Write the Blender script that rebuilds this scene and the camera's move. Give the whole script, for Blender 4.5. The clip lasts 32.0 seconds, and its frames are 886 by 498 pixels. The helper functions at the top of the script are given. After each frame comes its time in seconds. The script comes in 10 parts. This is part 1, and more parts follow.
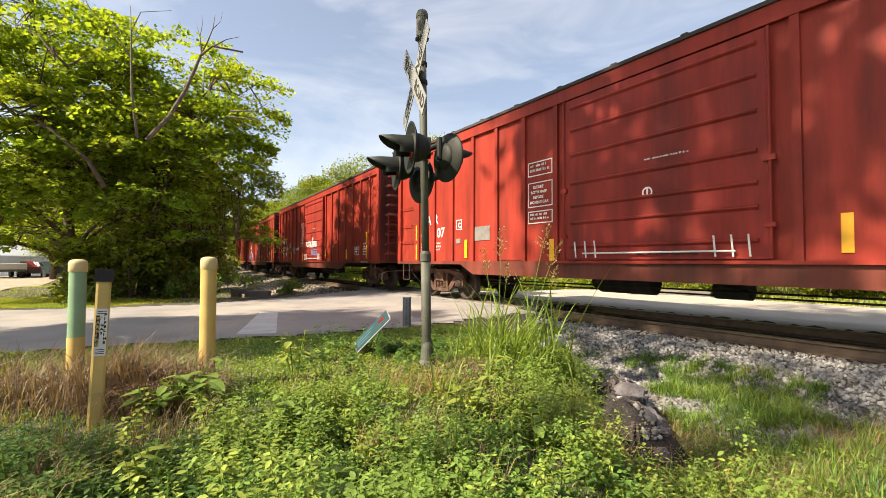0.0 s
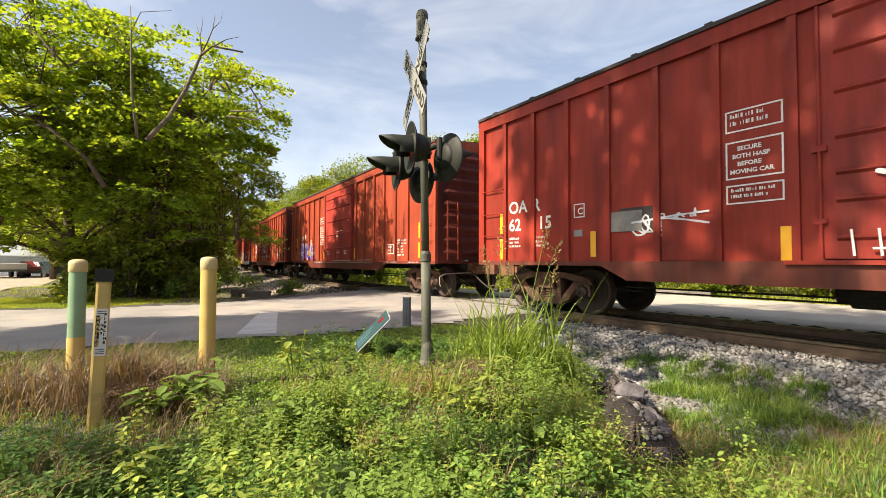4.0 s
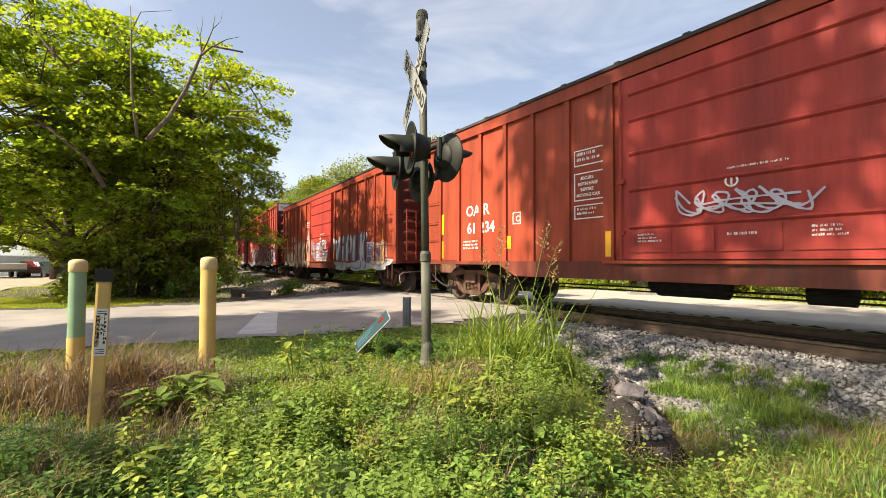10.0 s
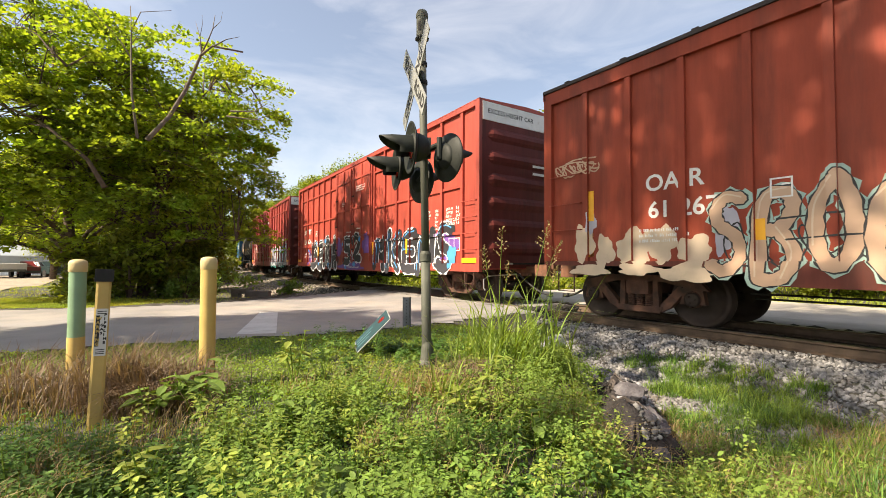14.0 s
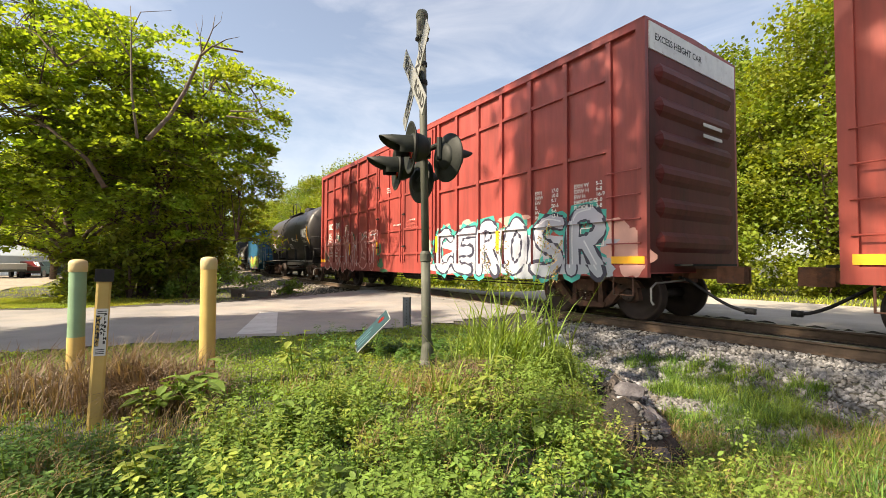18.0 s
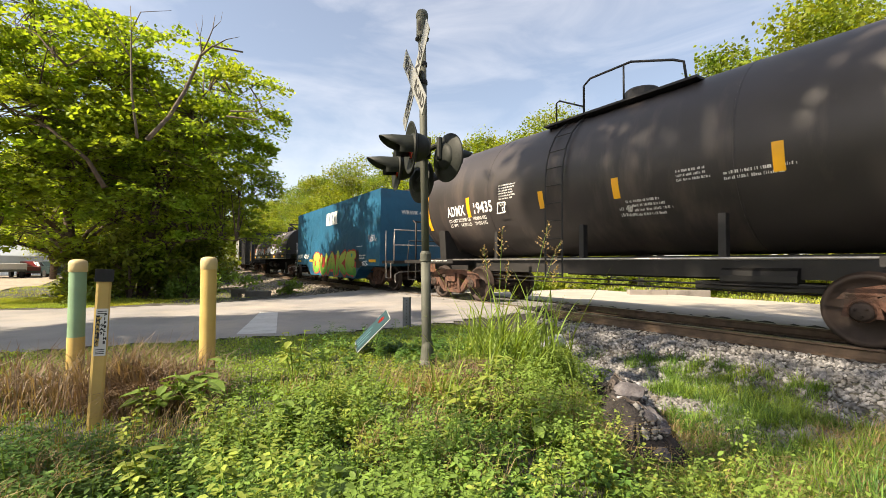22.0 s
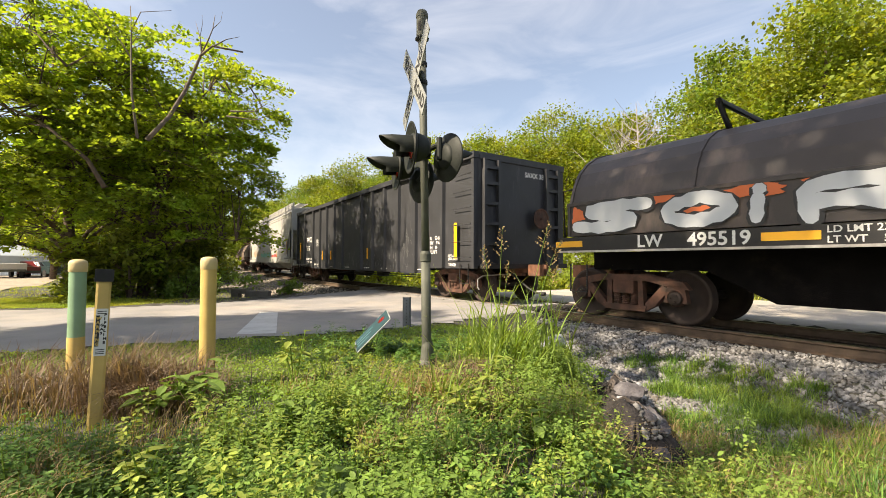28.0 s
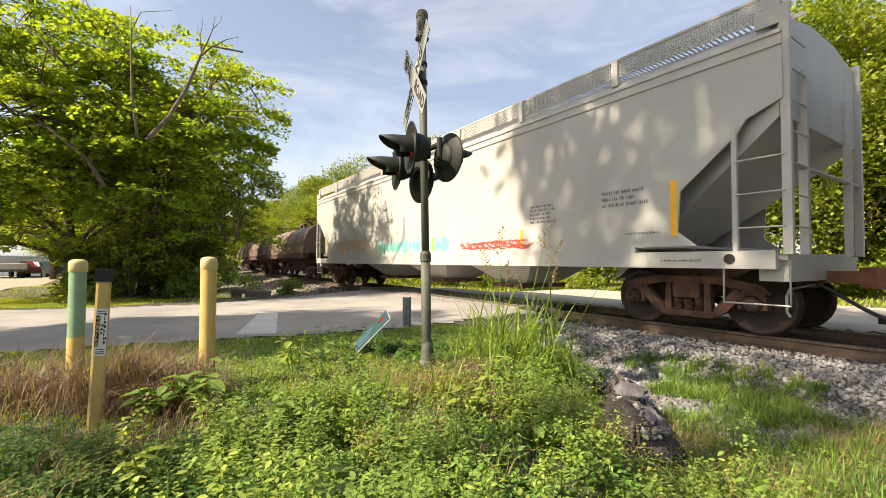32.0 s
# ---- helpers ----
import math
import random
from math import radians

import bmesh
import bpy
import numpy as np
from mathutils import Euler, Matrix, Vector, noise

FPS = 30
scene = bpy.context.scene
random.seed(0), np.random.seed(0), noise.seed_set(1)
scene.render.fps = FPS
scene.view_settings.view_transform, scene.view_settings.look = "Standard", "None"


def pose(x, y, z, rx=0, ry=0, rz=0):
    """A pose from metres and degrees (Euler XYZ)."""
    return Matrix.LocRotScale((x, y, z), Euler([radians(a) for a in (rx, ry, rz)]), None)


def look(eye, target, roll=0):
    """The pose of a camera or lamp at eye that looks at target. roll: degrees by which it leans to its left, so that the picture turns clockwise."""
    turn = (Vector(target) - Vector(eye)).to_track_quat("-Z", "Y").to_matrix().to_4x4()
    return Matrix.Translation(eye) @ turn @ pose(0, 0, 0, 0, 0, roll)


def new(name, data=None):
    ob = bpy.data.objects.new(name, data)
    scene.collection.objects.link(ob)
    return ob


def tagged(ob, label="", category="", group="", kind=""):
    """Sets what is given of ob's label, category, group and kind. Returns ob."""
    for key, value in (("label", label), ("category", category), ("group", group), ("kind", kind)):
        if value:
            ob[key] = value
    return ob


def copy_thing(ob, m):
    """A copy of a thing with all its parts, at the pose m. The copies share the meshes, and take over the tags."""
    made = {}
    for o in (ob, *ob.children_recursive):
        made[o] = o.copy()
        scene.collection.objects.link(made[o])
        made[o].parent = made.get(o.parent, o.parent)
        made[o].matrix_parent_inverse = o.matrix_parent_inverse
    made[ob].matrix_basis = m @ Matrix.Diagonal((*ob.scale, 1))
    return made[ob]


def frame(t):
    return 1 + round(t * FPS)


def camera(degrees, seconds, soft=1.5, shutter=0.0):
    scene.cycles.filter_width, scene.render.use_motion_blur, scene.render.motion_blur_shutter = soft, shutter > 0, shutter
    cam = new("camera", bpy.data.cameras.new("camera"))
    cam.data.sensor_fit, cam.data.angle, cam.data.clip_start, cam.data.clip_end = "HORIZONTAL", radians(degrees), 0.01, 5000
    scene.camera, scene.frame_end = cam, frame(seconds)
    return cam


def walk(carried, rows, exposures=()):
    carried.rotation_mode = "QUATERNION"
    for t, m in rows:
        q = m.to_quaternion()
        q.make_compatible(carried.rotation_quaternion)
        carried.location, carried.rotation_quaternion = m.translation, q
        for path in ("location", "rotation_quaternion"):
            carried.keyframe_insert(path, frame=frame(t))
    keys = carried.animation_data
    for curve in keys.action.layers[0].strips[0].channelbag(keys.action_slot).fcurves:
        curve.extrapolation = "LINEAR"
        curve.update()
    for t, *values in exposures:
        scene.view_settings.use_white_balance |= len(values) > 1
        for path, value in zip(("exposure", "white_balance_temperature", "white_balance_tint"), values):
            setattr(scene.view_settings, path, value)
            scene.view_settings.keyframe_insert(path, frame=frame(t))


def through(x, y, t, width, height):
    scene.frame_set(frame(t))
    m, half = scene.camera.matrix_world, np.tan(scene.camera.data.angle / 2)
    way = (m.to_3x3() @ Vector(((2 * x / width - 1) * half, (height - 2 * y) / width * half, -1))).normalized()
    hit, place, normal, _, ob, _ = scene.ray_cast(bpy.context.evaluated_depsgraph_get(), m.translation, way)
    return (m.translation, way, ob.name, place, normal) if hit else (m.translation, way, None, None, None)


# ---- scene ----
# The camera stands still beside a level crossing; the train runs on a wide curve.
HC, TILT, ROLL = 1.030, 1.88, 0.167
cam = camera(91.98, 32.0, soft=0.75, shutter=0.04)
eye = Vector((0, 0, HC))
aim = eye + Vector((0, math.cos(radians(TILT)), math.sin(radians(TILT))))
walk(cam, [(0.0, look(eye, aim, ROLL)), (32.0, look(eye, aim, ROLL))], [(0.0, 1.22, 7300, 12), (32.0, 1.22, 7300, 12)])

# ---------------------------------------------------------------- light
TO_SUN = Vector((-0.883 * math.cos(radians(42)), -0.469 * math.cos(radians(42)), math.sin(radians(42)))).normalized()
world = bpy.data.worlds.new("world")
scene.world = world
world.use_nodes = True
wn, wl = world.node_tree.nodes, world.node_tree.links
sky = wn.new("ShaderNodeTexSky")
sky.sky_type = "NISHITA"
sky.sun_disc = False
sky.sun_elevation = radians(42)
sky.sun_rotation = math.atan2(TO_SUN.x, TO_SUN.y)
sky.air_density, sky.dust_density, sky.ozone_density = 1.0, 1.6, 1.4
co = wn.new("ShaderNodeTexCoord")
mp = wn.new("ShaderNodeMapping")
mp.inputs["Scale"].default_value = (1.0, 1.5, 3.4)
mp.inputs["Rotation"].default_value = (0.1, 0.35, 0.4)
cl = wn.new("ShaderNodeTexNoise")
cl.inputs["Scale"].default_value = 2.6
cl.inputs["Detail"].default_value = 7
cl.inputs["Roughness"].default_value = 0.55
cl.inputs["Distortion"].default_value = 0.6
ramp = wn.new("ShaderNodeValToRGB")
ramp.color_ramp.elements[0].position, ramp.color_ramp.elements[0].color = 0.40, (0.10, 0.10, 0.10, 1)
ramp.color_ramp.elements[1].position, ramp.color_ramp.elements[1].color = 0.88, (0.52, 0.52, 0.52, 1)
mixc = wn.new("ShaderNodeMix")
mixc.data_type = "RGBA"
mixc.inputs["B"].default_value = (6.6, 6.8, 7.3, 1)
wl.new(co.outputs["Generated"], mp.inputs["Vector"])
wl.new(mp.outputs["Vector"], cl.inputs["Vector"])
wl.new(cl.outputs["Fac"], ramp.inputs["Fac"])
wl.new(ramp.outputs["Color"], mixc.inputs["Factor"])
wl.new(sky.outputs["Color"], mixc.inputs["A"])
wl.new(mixc.outputs["Result"], wn["Background"].inputs["Color"])
wn["Background"].inputs["Strength"].default_value = 0.096

sun_data = bpy.data.lights.new("sun", "SUN")
sun_data.energy, sun_data.angle, sun_data.color = 5.0, radians(1.0), (1.0, 0.90, 0.74)
sun = new("sun", sun_data)
sun.matrix_world = look(TO_SUN * 60, (0, 0, 0))


# ---------------------------------------------------------------- the track's line and the train's run
D0, PHI, KAPPA, GRADE = 8.123, 0.61235, -0.00203, 0.00225


def track(s):
    """Place on the track's centre line at rail height, s metres beyond the nearest point, and its heading."""
    a = PHI + KAPPA * s
    x = D0 * math.cos(PHI) + (math.cos(a) - math.cos(PHI)) / KAPPA
    y = D0 * math.sin(PHI) + (math.sin(a) - math.sin(PHI)) / KAPPA
    return Vector((x, y, GRADE * s)), a


def beside(s, w, z=0.0):
    """A point w metres from the centre line (minus: the camera's side)."""
    p, a = track(s)
    return Vector((p.x + w * math.cos(a), p.y + w * math.sin(a), p.z + z))


def track_coords(x, y):
    """Distance along the track and sideways from it, for a point of the ground (numpy arrays too)."""
    r = 1 / KAPPA
    cx, cy = D0 * math.cos(PHI) - r * math.cos(PHI), D0 * math.sin(PHI) - r * math.sin(PHI)
    dx, dy = np.asarray(x, float) - cx, np.asarray(y, float) - cy
    a = np.arctan2(-dy, -dx)
    w = -(np.hypot(dx, dy) - abs(r))
    return (a - PHI) / KAPPA, w


def run(t):
    return 5.30183 * t + 0.02316 * t * t / 2


# ---------------------------------------------------------------- mesh helpers
def smooth01(t):
    t = np.clip(t, 0, 1)
    return t * t * (3 - 2 * t)


def part(name, bm, mat, parent=None, label="", smooth=False):
    me = bpy.data.meshes.new(name)
    bm.normal_update()
    bm.to_mesh(me)
    bm.free()
    if smooth:
        me.shade_smooth()
    for m in mat if isinstance(mat, (list, tuple)) else [mat]:
        me.materials.append(m)
    ob = new(name, me)
    ob.parent = parent
    if label:
        ob["label"] = label
    return ob


def again(ob, parent, m=None):
    """One more object on the same mesh."""
    o = new(ob.name.split(".")[0], ob.data)
    o.parent = parent
    if m is not None:
        o.matrix_basis = m
    if "label" in ob:
        o["label"] = ob["label"]
    return o


def thing(name, label, category, m=None, group="", kind=""):
    ob = new(name)
    ob.empty_display_size = 0.2
    if m is not None:
        ob.matrix_basis = m
    return tagged(ob, label, category, group, kind)


def box(bm, x0, x1, y0, y1, z0, z1, mi=0, m=None):
    v = [bm.verts.new((x, y, z)) for x in (x0, x1) for y in (y0, y1) for z in (z0, z1)]
    if m is not None:
        for q in v:
            q.co = m @ q.co
    for f in ((0, 1, 3, 2), (4, 6, 7, 5), (0, 4, 5, 1), (2, 3, 7, 6), (0, 2, 6, 4), (1, 5, 7, 3)):
        bm.faces.new([v[i] for i in f]).material_index = mi
    return v


def prism(bm, outline, axis, a0, a1, mi=0):
    """An outline of (u, v) pushed along an axis: x takes (y, z), y takes (x, z), z takes (x, y)."""
    def at(u, v, a):
        return {"x": (a, u, v), "y": (u, a, v), "z": (u, v, a)}[axis]
    lo = [bm.verts.new(at(u, v, a0)) for u, v in outline]
    hi = [bm.verts.new(at(u, v, a1)) for u, v in outline]
    n = len(outline)
    fs = [bm.faces.new(lo), bm.faces.new(hi[::-1])]
    fs += [bm.faces.new((lo[i], hi[i], hi[(i + 1) % n], lo[(i + 1) % n])) for i in range(n)]
    for f in fs:
        f.material_index = mi
    bmesh.ops.recalc_face_normals(bm, faces=fs)
    return fs


def tube(bm, pts, radii, n=8, caps=True, mi=0):
    """A round rod through points; radii one number or one a point."""
    pts = [Vector(p) for p in pts]
    if not isinstance(radii, (list, tuple)):
        radii = [radii] * len(pts)
    radii = [float(q) for q in radii]
    rings, ref = [], None
    for i, p in enumerate(pts):
        d = (pts[min(i + 1, len(pts) - 1)] - pts[max(i - 1, 0)]).normalized()
        if ref is None:
            ref = d.orthogonal().normalized()
        ref = (ref - d * ref.dot(d))
        ref = ref.normalized() if ref.length > 1e-4 else d.orthogonal().normalized()
        b = d.cross(ref)
        rings.append([bm.verts.new(p + radii[i] * (math.cos(2 * math.pi * k / n) * ref + math.sin(2 * math.pi * k / n) * b)) for k in range(n)])
    for a, c in zip(rings, rings[1:]):
        for k in range(n):
            bm.faces.new((a[k], a[(k + 1) % n], c[(k + 1) % n], c[k])).material_index = mi
    if caps:
        bm.faces.new(rings[0][::-1]).material_index = mi
        bm.faces.new(rings[-1]).material_index = mi


def lathe(bm, profile, m, n=24, mi=0):
    """Spins (radius, height) pairs round z, then moves them by m."""
    rings = []
    for r, h in profile:
        if r < 1e-5:
            rings.append([bm.verts.new(m @ Vector((0, 0, h)))])
        else:
            rings.append([bm.verts.new(m @ Vector((r * math.cos(2 * math.pi * k / n), r * math.sin(2 * math.pi * k / n), h))) for k in range(n)])
    for a, c in zip(rings, rings[1:]):
        for k in range(n):
            q = [a[k % len(a)], a[(k + 1) % len(a)], c[(k + 1) % len(c)], c[k % len(c)]]
            u = list(dict.fromkeys(q))
            if len(u) > 2:
                bm.faces.new(u).material_index = mi


def sheet(name, verts, quads, mat, parent=None, smooth=False):
    """A mesh from numpy arrays of corners and of faces with equally many corners."""
    me = bpy.data.meshes.new(name)
    verts, quads = np.asarray(verts, np.float32), np.asarray(quads, np.int32)
    k = quads.shape[1]
    me.vertices.add(len(verts))
    me.vertices.foreach_set("co", verts.ravel())
    me.loops.add(quads.size)
    me.loops.foreach_set("vertex_index", quads.ravel())
    me.polygons.add(len(quads))
    me.polygons.foreach_set("loop_start", np.arange(0, quads.size, k, dtype=np.int32))
    me.update(calc_edges=True)
    if smooth:
        me.shade_smooth()
    me.materials.append(mat)
    ob = new(name, me)
    ob.parent = parent
    return ob


# ---------------------------------------------------------------- materials
def material(name, colour, rough=0.7, metal=0.0, vary=0.25, scale=6.0, grime=None, grime_scale=1.2, grime_at=0.55, bump=0.15, bump_scale=60.0,
             island=0.0, randomly=0.0, spec=0.5, streak=None, coords="Object"):
    """Paint, stone, rust and the like: a colour that varies at two scales, with patches of a second colour and fine relief."""
    mat = bpy.data.materials.new(name)
    mat.use_nodes = True
    n, l = mat.node_tree.nodes, mat.node_tree.links
    b = n["Principled BSDF"]
    b.inputs["Roughness"].default_value, b.inputs["Metallic"].default_value = rough, metal
    b.inputs["Specular IOR Level"].default_value = spec
    tc = n.new("ShaderNodeTexCoord")
    src = tc.outputs[coords]
    if streak:
        mpn = n.new("ShaderNodeMapping")
        mpn.inputs["Scale"].default_value = streak
        l.new(src, mpn.inputs["Vector"])
        src2 = mpn.outputs["Vector"]
    else:
        src2 = src
    a = n.new("ShaderNodeTexNoise")
    a.inputs["Scale"].default_value, a.inputs["Detail"].default_value = scale, 6
    l.new(src, a.inputs["Vector"])
    hsv = n.new("ShaderNodeHueSaturation")
    hsv.inputs["Color"].default_value = (*colour, 1)
    mr = n.new("ShaderNodeMapRange")
    mr.inputs["From Min"].default_value, mr.inputs["From Max"].default_value = 0.3, 0.7
    mr.inputs["To Min"].default_value, mr.inputs["To Max"].default_value = 1 - vary, 1 + vary
    l.new(a.outputs["Fac"], mr.inputs["Value"])
    val = mr.outputs["Result"]
    for amount, sock in ((island, "island"), (randomly, "object")):
        if amount:
            g = n.new("ShaderNodeNewGeometry") if sock == "island" else n.new("ShaderNodeObjectInfo")
            m2 = n.new("ShaderNodeMapRange")
            m2.inputs["To Min"].default_value, m2.inputs["To Max"].default_value = 1 - amount, 1 + amount
            l.new(g.outputs["Random Per Island" if sock == "island" else "Random"], m2.inputs["Value"])
            mul = n.new("ShaderNodeMath")
            mul.operation = "MULTIPLY"
            l.new(val, mul.inputs[0])
            l.new(m2.outputs["Result"], mul.inputs[1])
            val = mul.outputs["Value"]
    l.new(val, hsv.inputs["Value"])
    out = hsv.outputs["Color"]
    if grime:
        gn = n.new("ShaderNodeTexNoise")
        gn.inputs["Scale"].default_value, gn.inputs["Detail"].default_value, gn.inputs["Roughness"].default_value = grime_scale, 8, 0.65
        l.new(src2, gn.inputs["Vector"])
        rp = n.new("ShaderNodeValToRGB")
        rp.color_ramp.elements[0].position, rp.color_ramp.elements[1].position = grime_at, grime_at + 0.2
        l.new(gn.outputs["Fac"], rp.inputs["Fac"])
        mx = n.new("ShaderNodeMix")
        mx.data_type = "RGBA"
        mx.inputs["B"].default_value = (*grime, 1)
        l.new(rp.outputs["Color"], mx.inputs["Factor"])
        l.new(out, mx.inputs["A"])
        out = mx.outputs["Result"]
    l.new(out, b.inputs["Base Color"])
    if bump:
        bn = n.new("ShaderNodeTexNoise")
        bn.inputs["Scale"].default_value, bn.inputs["Detail"].default_value = bump_scale, 4
        l.new(src, bn.inputs["Vector"])
        bp = n.new("ShaderNodeBump")
        bp.inputs["Strength"].default_value, bp.inputs["Distance"].default_value = bump, 0.02
        l.new(bn.outputs["Fac"], bp.inputs["Height"])
        l.new(bp.outputs["Normal"], b.inputs["Normal"])
    return mat


def leaf_material(name, colour, through=0.45, vary=0.45, hue=0.03):
    """Leaves: partly translucent, each with its own shade of green."""
    mat = bpy.data.materials.new(name)
    mat.use_nodes = True
    n, l = mat.node_tree.nodes, mat.node_tree.links
    n.remove(n["Principled BSDF"])
    geo = n.new("ShaderNodeNewGeometry")
    tc = n.new("ShaderNodeTexCoord")
    ns = n.new("ShaderNodeTexNoise")
    ns.inputs["Scale"].default_value, ns.inputs["Detail"].default_value = 0.7, 3
    l.new(tc.outputs["Object"], ns.inputs["Vector"])
    hsv = n.new("ShaderNodeHueSaturation")
    hsv.inputs["Color"].default_value = (*colour, 1)
    m1 = n.new("ShaderNodeMapRange")
    m1.inputs["To Min"].default_value, m1.inputs["To Max"].default_value = 1 - vary, 1 + vary
    l.new(geo.outputs["Random Per Island"], m1.inputs["Value"])
    l.new(m1.outputs["Result"], hsv.inputs["Value"])
    m2 = n.new("ShaderNodeMapRange")
    m2.inputs["From Min"].default_value, m2.inputs["From Max"].default_value = 0.3, 0.7
    m2.inputs["To Min"].default_value, m2.inputs["To Max"].default_value = 0.5 - hue, 0.5 + hue
    l.new(ns.outputs["Fac"], m2.inputs["Value"])
    l.new(m2.outputs["Result"], hsv.inputs["Hue"])
    d = n.new("ShaderNodeBsdfPrincipled")
    d.inputs["Roughness"].default_value = 0.55
    d.inputs["Specular IOR Level"].default_value = 0.35
    t = n.new("ShaderNodeBsdfTranslucent")
    warm = n.new("ShaderNodeMix")
    warm.data_type, warm.blend_type = "RGBA", "MULTIPLY"
    warm.inputs["Factor"].default_value = 1.0
    warm.inputs["B"].default_value = (1.5, 1.35, 0.5, 1)
    l.new(hsv.outputs["Color"], d.inputs["Base Color"])
    l.new(hsv.outputs["Color"], warm.inputs["A"])
    l.new(warm.outputs["Result"], t.inputs["Color"])
    mx = n.new("ShaderNodeMixShader")
    mx.inputs["Fac"].default_value = through
    l.new(d.outputs["BSDF"], mx.inputs[1])
    l.new(t.outputs["BSDF"], mx.inputs[2])
    l.new(mx.outputs["Shader"], n["Material Output"].inputs["Surface"])
    return mat


M_ASPHALT = material("asphalt", (0.245, 0.235, 0.23), 0.9, vary=0.16, scale=0.9, grime=(0.36, 0.325, 0.285), grime_scale=0.35, grime_at=0.48, bump=0.5, bump_scale=90)
M_SOIL = material("soil", (0.075, 0.066, 0.058), 0.95, vary=0.5, scale=3, grime=(0.045, 0.052, 0.03), grime_scale=1.5, grime_at=0.42, bump=0.8, bump_scale=25)
M_RAIL = material("rail_steel", (0.115, 0.080, 0.055), 0.75, 0.3, vary=0.3, scale=8, bump=0.3)
M_RAILTOP = material("worn_rail_head", (0.30, 0.28, 0.26), 0.35, 0.9, vary=0.2, scale=4, bump=0.05)
M_TIE = material("weathered_tie_wood", (0.042, 0.031, 0.024), 0.9, vary=0.4, scale=5, bump=0.8, bump_scale=30, randomly=0.3)
M_STONE = material("ballast_stone", (0.195, 0.192, 0.19), 0.9, vary=0.25, scale=15, grime=(0.11, 0.097, 0.08), grime_scale=1.6, grime_at=0.52, island=0.6, bump=0.5, bump_scale=40)
M_YELLOW = material("yellow_plastic", (0.46, 0.325, 0.10), 0.6, vary=0.14, scale=5, grime=(0.42, 0.30, 0.12), grime_scale=3, grime_at=0.6, bump=0.05, streak=(1, 1, 0.25))
M_GALV = material("weathered_galvanised_steel", (0.085, 0.09, 0.072), 0.7, 0.2, vary=0.3, scale=4, grime=(0.045, 0.05, 0.036), grime_scale=2.5, grime_at=0.5, bump=0.2, streak=(3, 3, 0.4))
M_SIGNAL = material("black_signal_paint", (0.013, 0.016, 0.013), 0.6, vary=0.4, scale=12, grime=(0.028, 0.031, 0.025), grime_scale=4, grime_at=0.6, bump=0.12, spec=0.3)
M_BOX = material("boxcar_red", (0.36, 0.075, 0.045), 0.6, vary=0.15, scale=1.2, grime=(0.20, 0.06, 0.035), grime_scale=0.9, grime_at=0.5, bump=0.08, bump_scale=30, streak=(2.5, 2.5, 0.35))
M_BLACK = material("black_running_gear", (0.010, 0.009, 0.008), 0.85, vary=0.4, scale=5, grime=(0.03, 0.023, 0.018), grime_scale=3, grime_at=0.5, bump=0.3)
M_RUST = material("rusty_cast_steel", (0.10, 0.048, 0.032), 0.85, 0.1, vary=0.4, scale=6, grime=(0.045, 0.032, 0.025), grime_scale=4, grime_at=0.48, bump=0.4)
M_WHEEL = material("wheel_steel", (0.04, 0.027, 0.022), 0.7, 0.3, vary=0.3, scale=5, bump=0.15)
M_BARK = material("bark", (0.10, 0.07, 0.05), 0.95, vary=0.4, scale=9, bump=0.9, bump_scale=22, streak=(6, 6, 1))
M_LEAF = leaf_material("broadleaf_green", (0.135, 0.18, 0.024), 0.5)
M_LEAF2 = leaf_material("sunlit_yellowgreen_leaf", (0.195, 0.25, 0.03), 0.5)
M_LEAF3 = leaf_material("woodland_green_leaf", (0.16, 0.225, 0.032), 0.5)
M_GRASS = leaf_material("grass_green", (0.15, 0.25, 0.035), 0.35)
M_LAWN = leaf_material("lawn_green", (0.20, 0.29, 0.045), 0.4, 0.3)
M_WEED = leaf_material("weed_green", (0.165, 0.262, 0.052), 0.35, 0.32, 0.015)
M_MEADOW = leaf_material("sunlit_mown_green", (0.30, 0.36, 0.05), 0.4)
M_MAPLE = leaf_material("maple_green", (0.225, 0.32, 0.045), 0.62, 0.3, 0.02)

# ---------------------------------------------------------------- ground, road, track
def road_mask(x, y):
    """How much a point lies on the paved road (0 to 1), before and beyond the rails."""
    s, w = track_coords(x, y)
    near = 6.50 + 0.43 * (x + 1.91) + np.clip(x + 0.9, 0, None) * 0.33
    far = 11.37 + 0.43 * (x + 5.74) + np.clip(x + 6.5, 0, None) * 1.15
    a = smooth01((y - near) / 0.25 + 0.5) * smooth01((far - y) / 0.5 + 0.5) * (w < 0.3)
    wide = 11.3 + 0.1 * np.clip(-s, 0, 40)
    b = smooth01((w - 0.9) / 0.4) * smooth01((wide - w) / 0.6) * smooth01((17.0 - s) / 2.5)
    return np.clip(np.maximum(a, b * (w > 0)), 0, 1)


